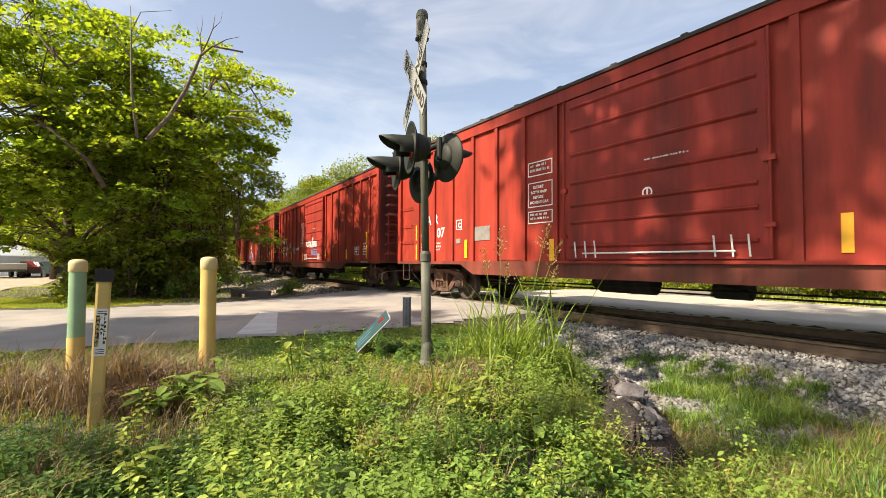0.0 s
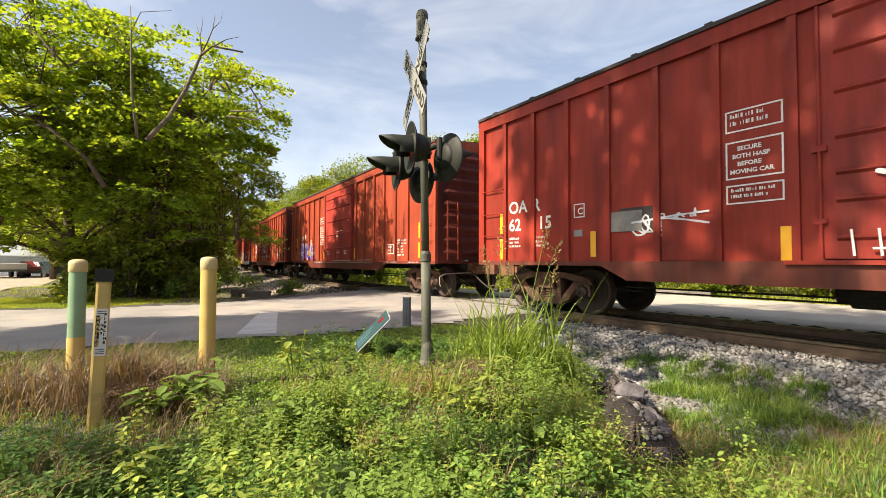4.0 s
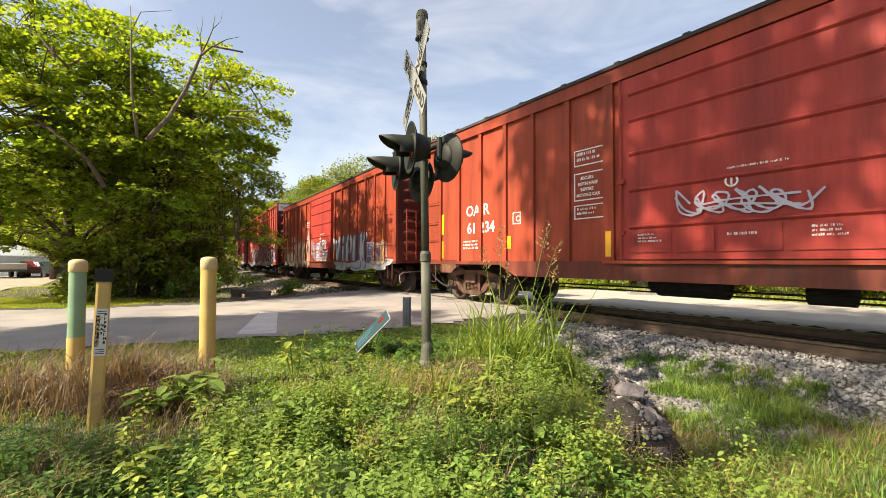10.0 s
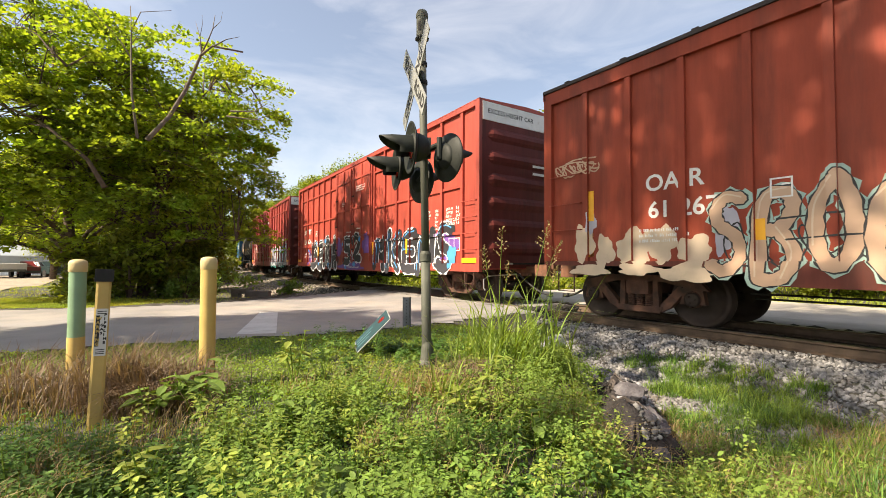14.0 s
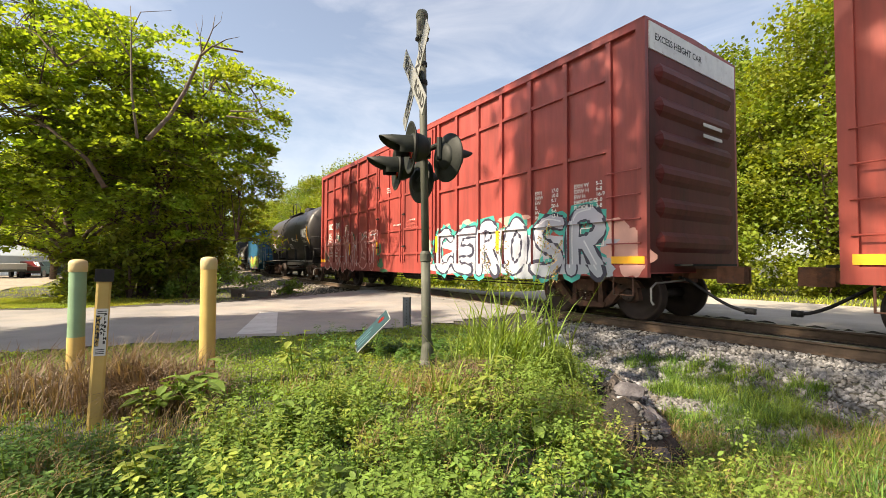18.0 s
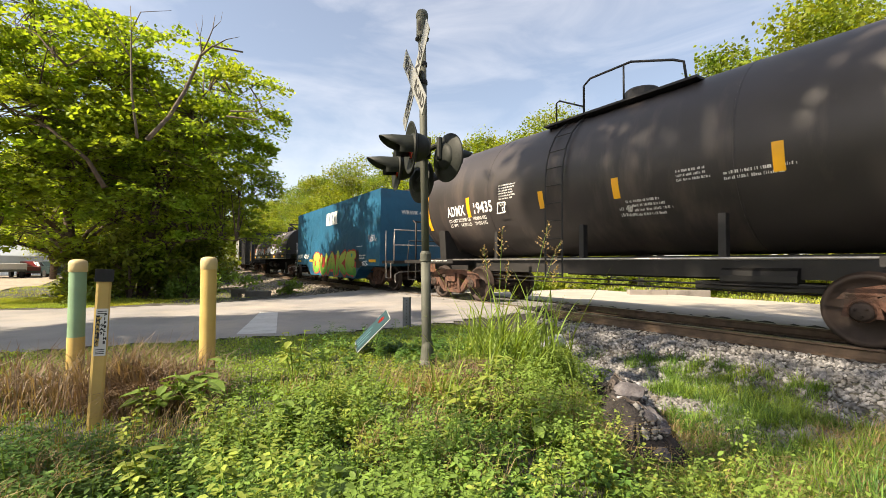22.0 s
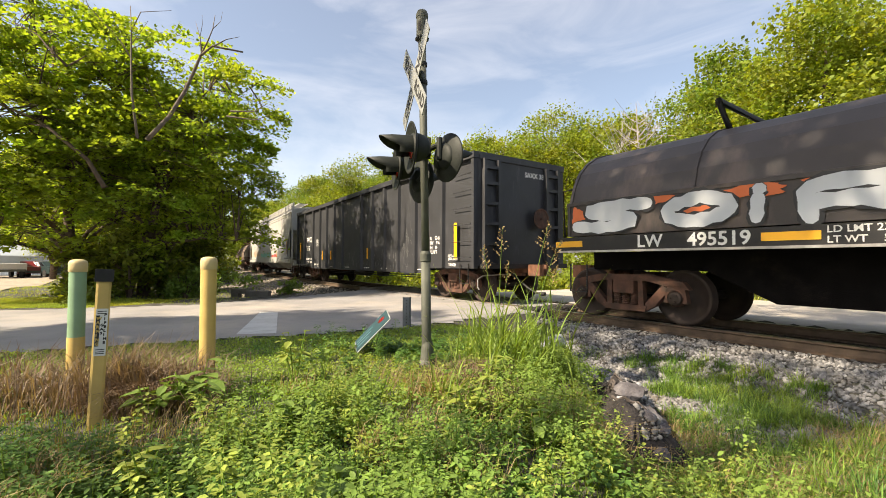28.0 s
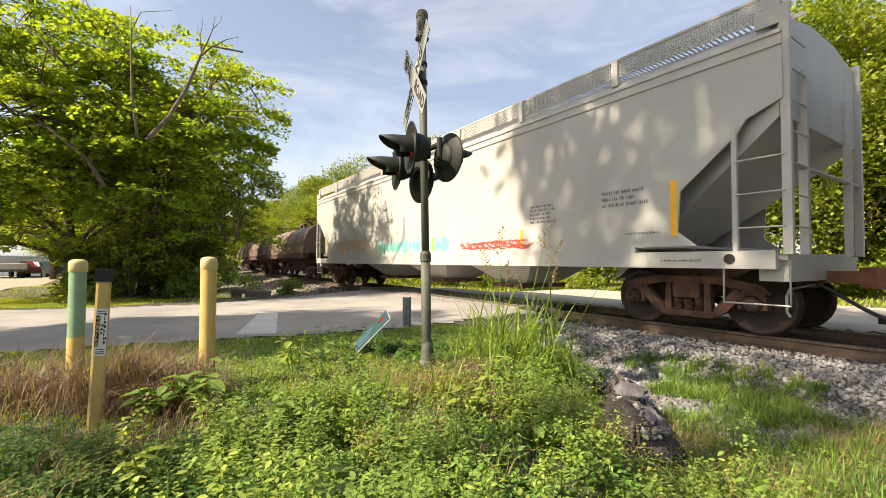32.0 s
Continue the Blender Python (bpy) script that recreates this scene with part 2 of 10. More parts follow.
def ground_z(x, y, paved=True):
    x, y = np.asarray(x, float), np.asarray(y, float)
    s, w = track_coords(x, y)
    crest = -0.215 - 0.43 * smooth01((np.abs(w) - 1.55) / 1.1)
    edge = 1.15 + 0.22 * np.clip(y - 2.5, -3, 9)
    mound = smooth01((edge - x) / 0.55 + 0.35)
    land = -0.42 + 0.36 * mound - 0.10 * smooth01((-1.0 - x) / 3.5) * smooth01((4.6 - y) / 2.5)
    near_bed = smooth01((-w - 1.4) / 2.4)
    z = np.where(w < 0, crest * (1 - near_bed) + land * near_bed, 0.0)
    ditch = smooth01((y - 10) / 4) * smooth01((s - 14) / 3)
    z = z - 0.55 * near_bed * ditch * smooth01((-w - 2.2) / 2) * (1 - smooth01((-w - 6.0) / 3))
    far_land = -0.55 - 0.0 * w
    bed2 = smooth01((w - 1.5) / 2.2)
    z = np.where(w >= 0, crest * (1 - bed2) + far_land * bed2, z)
    z = z - 0.38 * smooth01((-x - 13) / 9) * smooth01((y - 14) / 12) * (w < -4)
    rm = road_mask(x, y)
    level = -0.06 + 0.045 * smooth01((4.5 + w) / 3.0)
    level = np.where(w > 0.9, -0.02 - 0.30 * smooth01((w - 1.6) / 4.0), level)
    z = z * (1 - rm) + level * rm
    return z + GRADE * np.clip(s, 0, 270) * smooth01((np.abs(s) - 5) / 20)


def bumps(x, y):
    x, y = np.asarray(x, float), np.asarray(y, float)
    return 0.020 * np.sin(2.1 * x + 1.3 * y) * np.sin(1.7 * y - 0.6 * x + 1) + 0.007 * np.sin(5.3 * x + 0.7) * np.sin(4.7 * y + 2.1 * x)


def axis_steps(lo, hi, fine_lo, fine_hi, step, grow=1.12):
    mid = list(np.arange(fine_lo, fine_hi, step))
    d, v = step, fine_hi
    while v < hi:
        mid.append(v)
        d *= grow
        v += d
    mid.append(hi)
    d, v = step, fine_lo
    left = []
    while v > lo:
        d *= grow
        v -= d
        left.append(max(v, lo))
    return np.array(left[::-1] + mid)


gx, gy = axis_steps(-1500, 1500, -12, 16, 0.14), axis_steps(-600, 2500, 0.5, 20, 0.14)
GX, GY = np.meshgrid(gx, gy)
GZ = ground_z(GX, GY) + bumps(GX, GY) * (1 - road_mask(GX, GY)) - 0.02 * road_mask(GX, GY)
nx, ny = len(gx), len(gy)
idx = np.arange(nx * ny).reshape(ny, nx)
ground = sheet("ground", np.stack([GX.ravel(), GY.ravel(), GZ.ravel()], 1),
               np.stack([idx[:-1, :-1].ravel(), idx[:-1, 1:].ravel(), idx[1:, 1:].ravel(), idx[1:, :-1].ravel()], 1), M_SOIL, smooth=True)
tagged(ground, "uneven soil with short grass under weeds and gravel", "ground", kind="structure")

rx, ry = np.arange(-34, 40, 0.2), np.arange(-12, 40, 0.2)
RX, RY = np.meshgrid(rx, ry)
RZ = ground_z(RX, RY)
rid = np.arange(len(rx) * len(ry)).reshape(len(ry), len(rx))
rq = np.stack([rid[:-1, :-1].ravel(), rid[:-1, 1:].ravel(), rid[1:, 1:].ravel(), rid[1:, :-1].ravel()], 1)
keep = road_mask(RX, RY).ravel()[rq].min(1) > 0.55
_, TW = track_coords(RX, RY)
keep &= np.abs(TW.ravel()[rq]).min(1) > 0.95
M_PALEROAD = material("sun_bleached_asphalt", (0.38, 0.345, 0.30), 0.92, vary=0.12, scale=0.9, grime=(0.30, 0.275, 0.25), grime_scale=0.4, grime_at=0.55, bump=0.4, bump_scale=90)
beyond = TW.ravel()[rq].mean(1) > 0
for pick, mat, label in ((keep & ~beyond, M_ASPHALT, "worn grey asphalt road crossing the railway"), (keep & beyond, M_PALEROAD, "pale road beyond the railway")):
    used = np.unique(rq[pick])
    remap = np.zeros(len(rx) * len(ry), int)
    remap[used] = np.arange(len(used))
    tagged(sheet("road", np.stack([RX.ravel(), RY.ravel(), RZ.ravel()], 1)[used], remap[rq[pick]], mat, smooth=True), label, "road", kind="structure")

# rails: a real section, swept along the curve
def sweep(bm, section, w0, s0, s1, step, mi=0):
    rings = []
    for i in range(int((s1 - s0) / step) + 1):
        s = s0 + i * step
        rings.append([bm.verts.new(beside(s, w0 + u, v)) for u, v in section])
    n = len(section)
    for a, b in zip(rings, rings[1:]):
        for k in range(n):
            bm.faces.new((a[k], a[(k + 1) % n], b[(k + 1) % n], b[k])).material_index = mi
    return rings


FOOT = [(-0.07, -0.17), (0.07, -0.17), (0.07, -0.155), (0.012, -0.135), (0.01, -0.05), (0.036, -0.035), (0.036, -0.006), (-0.036, -0.006), (-0.036, -0.035), (-0.01, -0.05), (-0.012, -0.135), (-0.07, -0.155)]
HEAD = [(-0.036, -0.005), (0.036, -0.005), (0.03, 0.0), (-0.03, 0.0)]
for side in (-1, 1):
    rail = thing("rail", "rusty steel running rail with a worn bright top", "rail", group="rails", kind="structure")
    bm = bmesh.new()
    sweep(bm, FOOT, side * 0.755, -60, 270, 1.0)
    part("rail_web_and_foot", bm, M_RAIL, rail)
    bm = bmesh.new()
    sweep(bm, HEAD, side * 0.755, -60, 270, 1.0)
    part("rail_head", bm, M_RAILTOP, rail, "worn rail top")

# ties, crossing surface, ballast
permanent_way = thing("railway_track", "single railway track on wooden ties and grey ballast", "railway track", kind="structure")
bm = bmesh.new()
box(bm, -0.115, 0.115, -1.3, 1.3, -0.18, 0.0)
bmesh.ops.bevel(bm, geom=bm.edges[:], offset=0.012, segments=1)
tie0 = part("tie", bm, M_TIE, permanent_way)
rng = np.random.default_rng(3)
first = True
for i in range(110):
    s = -8 + 0.545 * i
    if 7.6 < s < 16.5:
        continue
    p, a = track(s)
    m = Matrix.Translation(p + Vector((0, 0, -0.175))) @ Matrix.Rotation(a + math.pi / 2 + rng.uniform(-0.03, 0.03), 4, "Z") @ Matrix.Translation((0, rng.uniform(-0.06, 0.06), 0))
    if first:
        tie0.matrix_basis, first = m, False
    else:
        again(tie0, permanent_way, m)

crossing = thing("crossing_surface", "worn asphalt filling of the level crossing between the rails", "level crossing", kind="structure")
for w0, w1 in ((-0.66, 0.66), (-1.0, -0.80), (0.80, 1.0)):
    bm = bmesh.new()
    rings = sweep(bm, [(w0, -0.2), (w1, -0.2), (w1, -0.022), (w0, -0.022)], 0.0, 7.0, 16.5, 0.5)
    bm.faces.new(rings[0][::-1])
    bm.faces.new(rings[-1])
    part("asphalt_panel", bm, M_ASPHALT, crossing)


def stones(px, py, pz, size, rng):
    """Angular ballast stones: distorted octahedra with cut corners."""
    base = np.array([(1, 0, 0), (-1, 0, 0), (0, 1, 0), (0, -1, 0), (0, 0, 1), (0, 0, -1), (0.7, 0.7, 0.35), (-0.7, -0.7, 0.35), (0.7, -0.7, -0.2), (-0.7, 0.7, 0.3)], float)
    tri = np.array([(0, 6, 4), (6, 2, 4), (2, 9, 4), (9, 1, 4), (1, 7, 4), (7, 3, 4), (3, 8, 4), (8, 0, 4), (2, 6, 5), (6, 0, 5), (0, 8, 5), (8, 3, 5), (3, 7, 5), (7, 1, 5), (1, 9, 5), (9, 2, 5)])
    n = len(px)
    v = base[None] * rng.uniform(0.65, 1.2, (n, 10, 1)) * rng.uniform(0.6, 1.15, (n, 1, 3)) * size[:, None, None]
    a = rng.uniform(0, 6.28, n)
    c, s = np.cos(a)[:, None], np.sin(a)[:, None]
    b = rng.uniform(-0.7, 0.7, n)
    cb, sb = np.cos(b)[:, None], np.sin(b)[:, None]
    x, y, z = v[:, :, 0], v[:, :, 1], v[:, :, 2]
    y, z = y * cb - z * sb, y * sb + z * cb
    x, y = x * c - y * s, x * s + y * c
    v = np.stack([x + px[:, None], y + py[:, None], z + pz[:, None]], 2)
    t = tri[None] + (np.arange(n) * 10)[:, None, None]
    return v.reshape(-1, 3), t.reshape(-1, 3)


def bare_gravel(x, y):
    v = np.sin(2.1 * x + 0.8 * y + 9) + np.sin(1.2 * y - 2.5 * x + 16) + 0.6 * np.sin(4 * x + 3.4 * y + 18)
    return np.clip(0.5 + v / 4.5, 0, 1)


rng = np.random.default_rng(9)
s = rng.uniform(-5, 9, 60000)
w = -1.3 - 3.3 * rng.uniform(0, 1, 60000) ** 1.05
P = np.array([beside(a, b)[:2] for a, b in zip(s, w)])
edge = 1.15 + 0.22 * np.clip(P[:, 1] - 2.5, -3, 9)
ok = (road_mask(P[:, 0], P[:, 1]) < 0.1) & (P[:, 0] > edge - 0.15) & (P[:, 1] > 1.5)
P = P[ok]
v, t = stones(P[:, 0], P[:, 1], ground_z(P[:, 0], P[:, 1]) + bumps(P[:, 0], P[:, 1]) + 0.008, 0.013 + 0.030 * rng.uniform(0, 1, len(P)) ** 1.9, rng)
tagged(sheet("ballast", v, t, M_STONE), "angular grey ballast stones on the track shoulder", "gravel", kind="stuff")
s = rng.uniform(15.5, 60, 12000)
w = -rng.uniform(0.9, 4.9, 12000)
P = np.array([beside(a, b)[:2] for a, b in zip(s, w)])
ok = road_mask(P[:, 0], P[:, 1]) < 0.1
P = P[ok]
v, t = stones(P[:, 0], P[:, 1], ground_z(P[:, 0], P[:, 1]) + 0.015, rng.uniform(0.03, 0.07, len(P)), rng)
# tan stones, with the sunlight on the bank put into a brighter tone
M_BANK = material("dusty_tan_ballast", (0.27, 0.235, 0.195), 0.95, vary=0.25, scale=6, grime=(0.15, 0.13, 0.11), grime_scale=0.8, grime_at=0.5, island=0.5, bump=0.5, bump_scale=40)
tagged(sheet("ballast", v, t, M_BANK), "tan ballast bank along the railway, brightened as if sunlit", "gravel", kind="stuff")
# ballast between the rails: the train's shade is put into a near-black colour
M_BED_SHADE = material("oily_dark_ballast", (0.022, 0.02, 0.019), 0.9, vary=0.3, scale=15, island=0.5, bump=0.5, bump_scale=40)
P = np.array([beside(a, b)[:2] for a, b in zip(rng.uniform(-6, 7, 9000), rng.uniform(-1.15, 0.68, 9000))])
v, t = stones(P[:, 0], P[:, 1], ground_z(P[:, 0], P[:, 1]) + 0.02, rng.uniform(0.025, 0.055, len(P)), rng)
tagged(sheet("ballast", v, t, M_BED_SHADE), "ballast between the rails, coloured near-black for the train's shade", "gravel", kind="stuff")
P = np.array([beside(a, b)[:2] for a, b in zip(rng.uniform(-6, 7.2, 9000), rng.uniform(-1.5, -0.86, 9000))])
P = P[road_mask(P[:, 0], P[:, 1]) < 0.1]
v, t = stones(P[:, 0], P[:, 1], np.full(len(P), -0.178) + rng.uniform(-0.02, 0.012, len(P)), 0.016 + 0.026 * rng.uniform(0, 1, len(P)) ** 1.8, rng)
tagged(sheet("ballast", v, t, M_STONE), "grey ballast packed round the tie ends", "gravel", kind="stuff")
# larger rocks at the edge of the bank
M_ROCK = material("grey_limestone", (0.36, 0.36, 0.37), 0.9, vary=0.2, scale=6, bump=0.6, bump_scale=18)
for x, y, k in ((1.62, 6.2, 0.17), (1.45, 5.75, 0.14), (1.85, 6.5, 0.11), (1.3, 5.5, 0.09), (1.42, 3.9, 0.07), (1.36, 3.55, 0.06), (1.5, 3.65, 0.05)):
    bm = bmesh.new()
    bmesh.ops.create_icosphere(bm, subdivisions=2, radius=k)
    for q in bm.verts:
        q.co *= 0.8 + 0.5 * noise.noise(q.co * 9 + Vector((x * 7, y * 3, 0)))
        q.co.z *= 0.65
    rock = part("rock", bm, M_ROCK)
    rock.matrix_basis = Matrix.Translation((x, y, float(ground_z(x, y)) + k * 0.3))
    tagged(rock, "grey limestone rock lying on the bank's edge", "rock", group="rocks")
# the eroded bank with bare roots
M_DARKSOIL = material("dark_rooty_soil", (0.026, 0.022, 0.021), 0.95, vary=0.5, scale=8, grime=(0.055, 0.048, 0.046), grime_scale=7, grime_at=0.5, bump=1.0, bump_scale=45, streak=(1, 1, 5))


def bank_z(x, y):
    """Height of the little bank: steep towards the weeds, falling gently under the gravel."""
    line = 1.16 + 0.16 * (y - 2.6) + 0.05 * np.sin(5 * y)
    rise = smooth01((x - line) / 0.16)
    fall = 1 - smooth01((x - line - 0.22) / 0.55)
    ends = smooth01((y - 2.85) / 0.5) * (1 - smooth01((y - 4.1) / 0.6))
    return 0.36 * rise * fall * ends * (1 + 0.2 * np.sin(9 * y + 3 * x)) + 0.022 * np.sin(31 * x + 9 * y) * np.sin(37 * y - 14 * x) * ends - 0.02


BX, BY = np.meshgrid(np.arange(0.95, 2.15, 0.035), np.arange(2.4, 4.8, 0.05))
BZ = ground_z(BX, BY) + bumps(BX, BY) + bank_z(BX, BY)
bid = np.arange(BX.size).reshape(BX.shape)
bank = sheet("earth_bank", np.stack([BX.ravel(), BY.ravel(), BZ.ravel()], 1), np.stack([bid[:-1, :-1].ravel(), bid[:-1, 1:].ravel(), bid[1:, 1:].ravel(), bid[1:, :-1].ravel()], 1), M_DARKSOIL, smooth=True)
tagged(bank, "dark eroded earth bank with bare roots under gravel", "ground", kind="structure")
rngb = np.random.default_rng(14)
bx, by = rngb.uniform(1.3, 2.05, 4200), rngb.uniform(2.7, 4.7, 4200)
okb = (bx > 1.16 + 0.16 * (by - 2.6) + 0.20) & (bank_z(bx, by) > 0.2)
bx, by = bx[okb], by[okb]
v, t = stones(bx, by, ground_z(bx, by) + bumps(bx, by) + bank_z(bx, by) + 0.01, 0.009 + 0.021 * rngb.uniform(0, 1, len(bx)) ** 2, rngb)
tagged(sheet("ballast", v, t, M_STONE), "grey gravel on top of the earth bank", "gravel", kind="stuff")
M_ROOT = material("dry_root_wood", (0.07, 0.058, 0.052), 0.95, vary=0.4, scale=9, bump=0.9, bump_scale=30)
rng = np.random.default_rng(12)
for i in range(34):
    y = rng.uniform(2.75, 4.4)
    x = 1.20 + 0.16 * (y - 2.6) + rng.uniform(-0.12, 0.12)
    pts = []
    along, across = rng.uniform(-0.10, 0.04), rng.uniform(-0.03, 0.05)
    for k in range(6):
        xx, yy = x + across * k + rng.uniform(-0.03, 0.03), y + along * k + rng.uniform(-0.03, 0.03)
        pts.append((xx, yy, float(ground_z(xx, yy)) + float(bank_z(xx, yy)) + 0.015 + rng.uniform(0, 0.02)))
    bm = bmesh.new()
    w = rng.uniform(0.005, 0.015)
    tube(bm, pts, [w, w * 1.1, w, w * 0.8, w * 0.55, w * 0.25], 6)
    tagged(part("root", bm, M_ROOT, smooth=True), "bare dry tree root on the eroded bank", "root", group="roots")
# dark boulders and loose stones in the face of the bank
M_BOULDER = material("dark_weathered_boulder", (0.10, 0.092, 0.098), 0.95, vary=0.35, scale=9, grime=(0.17, 0.165, 0.17), grime_scale=5, grime_at=0.5, bump=1.0, bump_scale=30)
rngk = np.random.default_rng(55)
for i in range(26):
    y = rngk.uniform(2.75, 4.3)
    x = 1.22 + 0.16 * (y - 2.6) + rngk.uniform(-0.06, 0.42)
    k = rngk.uniform(0.03, 0.085) if i > 5 else rngk.uniform(0.09, 0.14)
    bm = bmesh.new()
    bmesh.ops.create_icosphere(bm, subdivisions=2, radius=k)
    for q in bm.verts:
        q.co *= 0.8 + 0.55 * noise.noise(q.co * (0.9 / k) + Vector((i * 3.1, 0, 0)))
        q.co.z *= 0.7
    rock = part("rock", bm, M_BOULDER if i < 14 else M_ROCK)
    rock.matrix_basis = Matrix.Translation((x, y, float(ground_z(x, y)) + float(bank_z(x, y)) + k * 0.2)) @ Matrix.Rotation(rngk.uniform(0, 6.28), 4, "Z")
    tagged(rock, "dark rough boulder in the eroded bank" if i < 14 else "pale loose stone on the eroded bank", "rock", group="rocks")
# faded stop line on the road
M_LINE = material("faded_road_paint", (0.50, 0.50, 0.49), 0.8, vary=0.1, scale=3, grime=(0.3, 0.29, 0.28), grime_scale=5, grime_at=0.55, bump=0.3)
bm = bmesh.new()
nr = 12
ring = []
for i in range(nr + 1):
    f = i / nr
    l, r = Vector((-3.12, 6.50)).lerp(Vector((-3.98, 9.35)), f), Vector((-2.56, 6.62)).lerp(Vector((-3.60, 9.38)), f)
    ring.append([bm.verts.new((p.x, p.y, float(ground_z(p.x, p.y)) + 0.006)) for p in (l, r)])
for a, b in zip(ring, ring[1:]):
    bm.faces.new((a[0], a[1], b[1], b[0]))
tagged(part("stop_line", bm, M_LINE), "faded white stop line across the asphalt lane", "road marking", kind="structure")

# ---------------------------------------------------------------- plants: helpers
RNG = np.random.default_rng(7)


def leaf_cloud(pos, size, up=0.5, rng=RNG, long=1.5):
    """Folded four-cornered leaves at the given places: corners and faces."""
    n = len(pos)
    size = np.broadcast_to(np.asarray(size, float), (n,)) * rng.uniform(0.6, 1.35, n)
    nor = rng.normal(size=(n, 3))
    nor[:, 2] = np.abs(nor[:, 2]) + up
    nor /= np.linalg.norm(nor, axis=1, keepdims=True)
    t = np.cross(nor, rng.normal(size=(n, 3)))
    t /= np.linalg.norm(t, axis=1, keepdims=True)
    b = np.cross(nor, t)
    s = size[:, None]
    droop = rng.uniform(-0.1, 0.35, n)[:, None]
    v = np.stack([pos - t * s * long * 0.5, pos + b * s * 0.5 - nor * s * 0.12, pos + t * s * long * 0.5 - nor * s * droop, pos - b * s * 0.5 - nor * s * 0.12], 1)
    return v.reshape(-1, 3), np.arange(4 * n).reshape(n, 4)


def blades(pos, height, width, bend=0.4, rng=RNG, lean=None):
    """Tapered grass blades of two faces each."""
    n = len(pos)
    h = np.broadcast_to(np.asarray(height, float), (n,)) * rng.uniform(0.55, 1.25, n)
    a = rng.uniform(0, 2 * np.pi, n)
    d = np.stack([np.cos(a), np.sin(a), np.zeros(n)], 1)
    if lean is not None:
        d = d * 0.6 + np.asarray(lean)
    side = np.stack([-np.sin(a + 0.6), np.cos(a + 0.6), np.zeros(n)], 1) * (np.broadcast_to(np.asarray(width, float), (n,)) / 2)[:, None]
    k = (bend * rng.uniform(0.2, 1.4, n) * h)[:, None]
    z = np.array([[0, 0, 1.0]])
    mid = pos + z * (h * 0.6)[:, None] + d * k * 0.3
    tip = pos + z * (h * (1 - 0.25 * bend))[:, None] + d * k
    v = np.stack([pos - side, pos + side, mid - side * 0.8, mid + side * 0.8, tip - side * 0.1, tip + side * 0.1], 1).reshape(-1, 3)
    i = np.arange(n)[:, None] * 6
    q = np.concatenate([i + np.array([[0, 1, 3, 2]]), i + np.array([[2, 3, 5, 4]])], 1).reshape(-1, 4)
    return v, q


def on_ground(x, y, dz=0.0):
    return np.stack([x, y, ground_z(x, y) + bumps(x, y) * (1 - road_mask(x, y)) + dz], 1)


def patchy(x, y, f=1.0, seed=0.0):
    """A soft noise of the plan between 0 and 1."""
    v = np.sin(1.9 * f * x + 0.7 * f * y + seed) + np.sin(1.1 * f * y - 2.3 * f * x + 1.7 * seed + 1) + np.sin(3.7 * f * x + 3.1 * f * y + 2 * seed) * 0.6 + np.sin(4.9 * f * y - 3.3 * f * x + seed) * 0.5
    return np.clip(0.5 + v / 5.0, 0, 1)


# ---------------------------------------------------------------- trees
def tree(name, label, h, r, base, leaf, count, size, trunk_r, seed, clumps=70, spread=0.55, bare=0, m=None, floor=None, lean=(0, 0)):
    floor = base * 0.8 if floor is None else floor
    rng = np.random.default_rng(seed)
    ob = thing(name, label, "tree", m)
    bm = bmesh.new()
    c = np.array([lean[0], lean[1], (h + base) / 2])
    rad = np.array([r, r, (h - base) / 2])
    top = Vector((lean[0] * 0.8, lean[1] * 0.8, h * 0.8))
    tube(bm, [(0, 0, -0.3), (0.02 * h * 0.2, 0, h * 0.2), (top.x * 0.45, top.y * 0.45, h * 0.5), top], [trunk_r * 1.25, trunk_r, trunk_r * 0.65, trunk_r * 0.15], 10)
    places = []
    while len(places) < clumps:
        d = rng.normal(size=3)
        d /= np.linalg.norm(d)
        k = rng.uniform(0.25, 1.0) ** 0.5 * (0.82 + 0.25 * math.sin(3 * math.atan2(d[1], d[0]) + seed) * (1 - abs(d[2])))
        p = c + d * rad * k
        if p[2] > floor:
            places.append(p)
    for i, p in enumerate(places[: 26 + bare]):
        z0 = min(max(floor * 0.75, p[2] - rng.uniform(0.25, 0.5) * h), h * 0.75)
        f = z0 / h
        a = Vector((top.x * f, top.y * f, z0))
        q = Vector(p)
        mid = a.lerp(q, 0.5) + Vector((0, 0, 0.06 * h))
        w = trunk_r * 0.42 * (1 - 0.5 * f)
        tube(bm, [a, mid, q], [w, w * 0.55, w * 0.12], 6, caps=False)
        for _ in range(3):
            e = q + Vector(rng.normal(size=3) * r * 0.16)
            tube(bm, [mid.lerp(q, 0.5), e], [w * 0.25, w * 0.06], 4, caps=False)
    part("trunk", bm, M_BARK, ob, smooth=True)
    per = rng.dirichlet(np.ones(clumps) * 3) * count
    pos = []
    for p, k in zip(places, per):
        k = max(int(k), 3)
        g = np.clip(rng.normal(size=(k, 3)), -1.7, 1.7) * np.array([spread, spread, spread * 0.55]) * (r / 4.0)
        pos.append(p + g)
    pos = np.concatenate(pos)
    v, q = leaf_cloud(pos, size, 0.35, rng, 1.35)
    crown = sheet("crown", v, q, leaf, ob)
    return ob


def at_ground(x, y, turn=0.0, scale=1.0):
    z = float(ground_z(x, y))
    return Matrix.Translation((x, y, z)) @ Matrix.Rotation(turn, 4, "Z") @ Matrix.Diagonal((scale, scale, scale, 1))


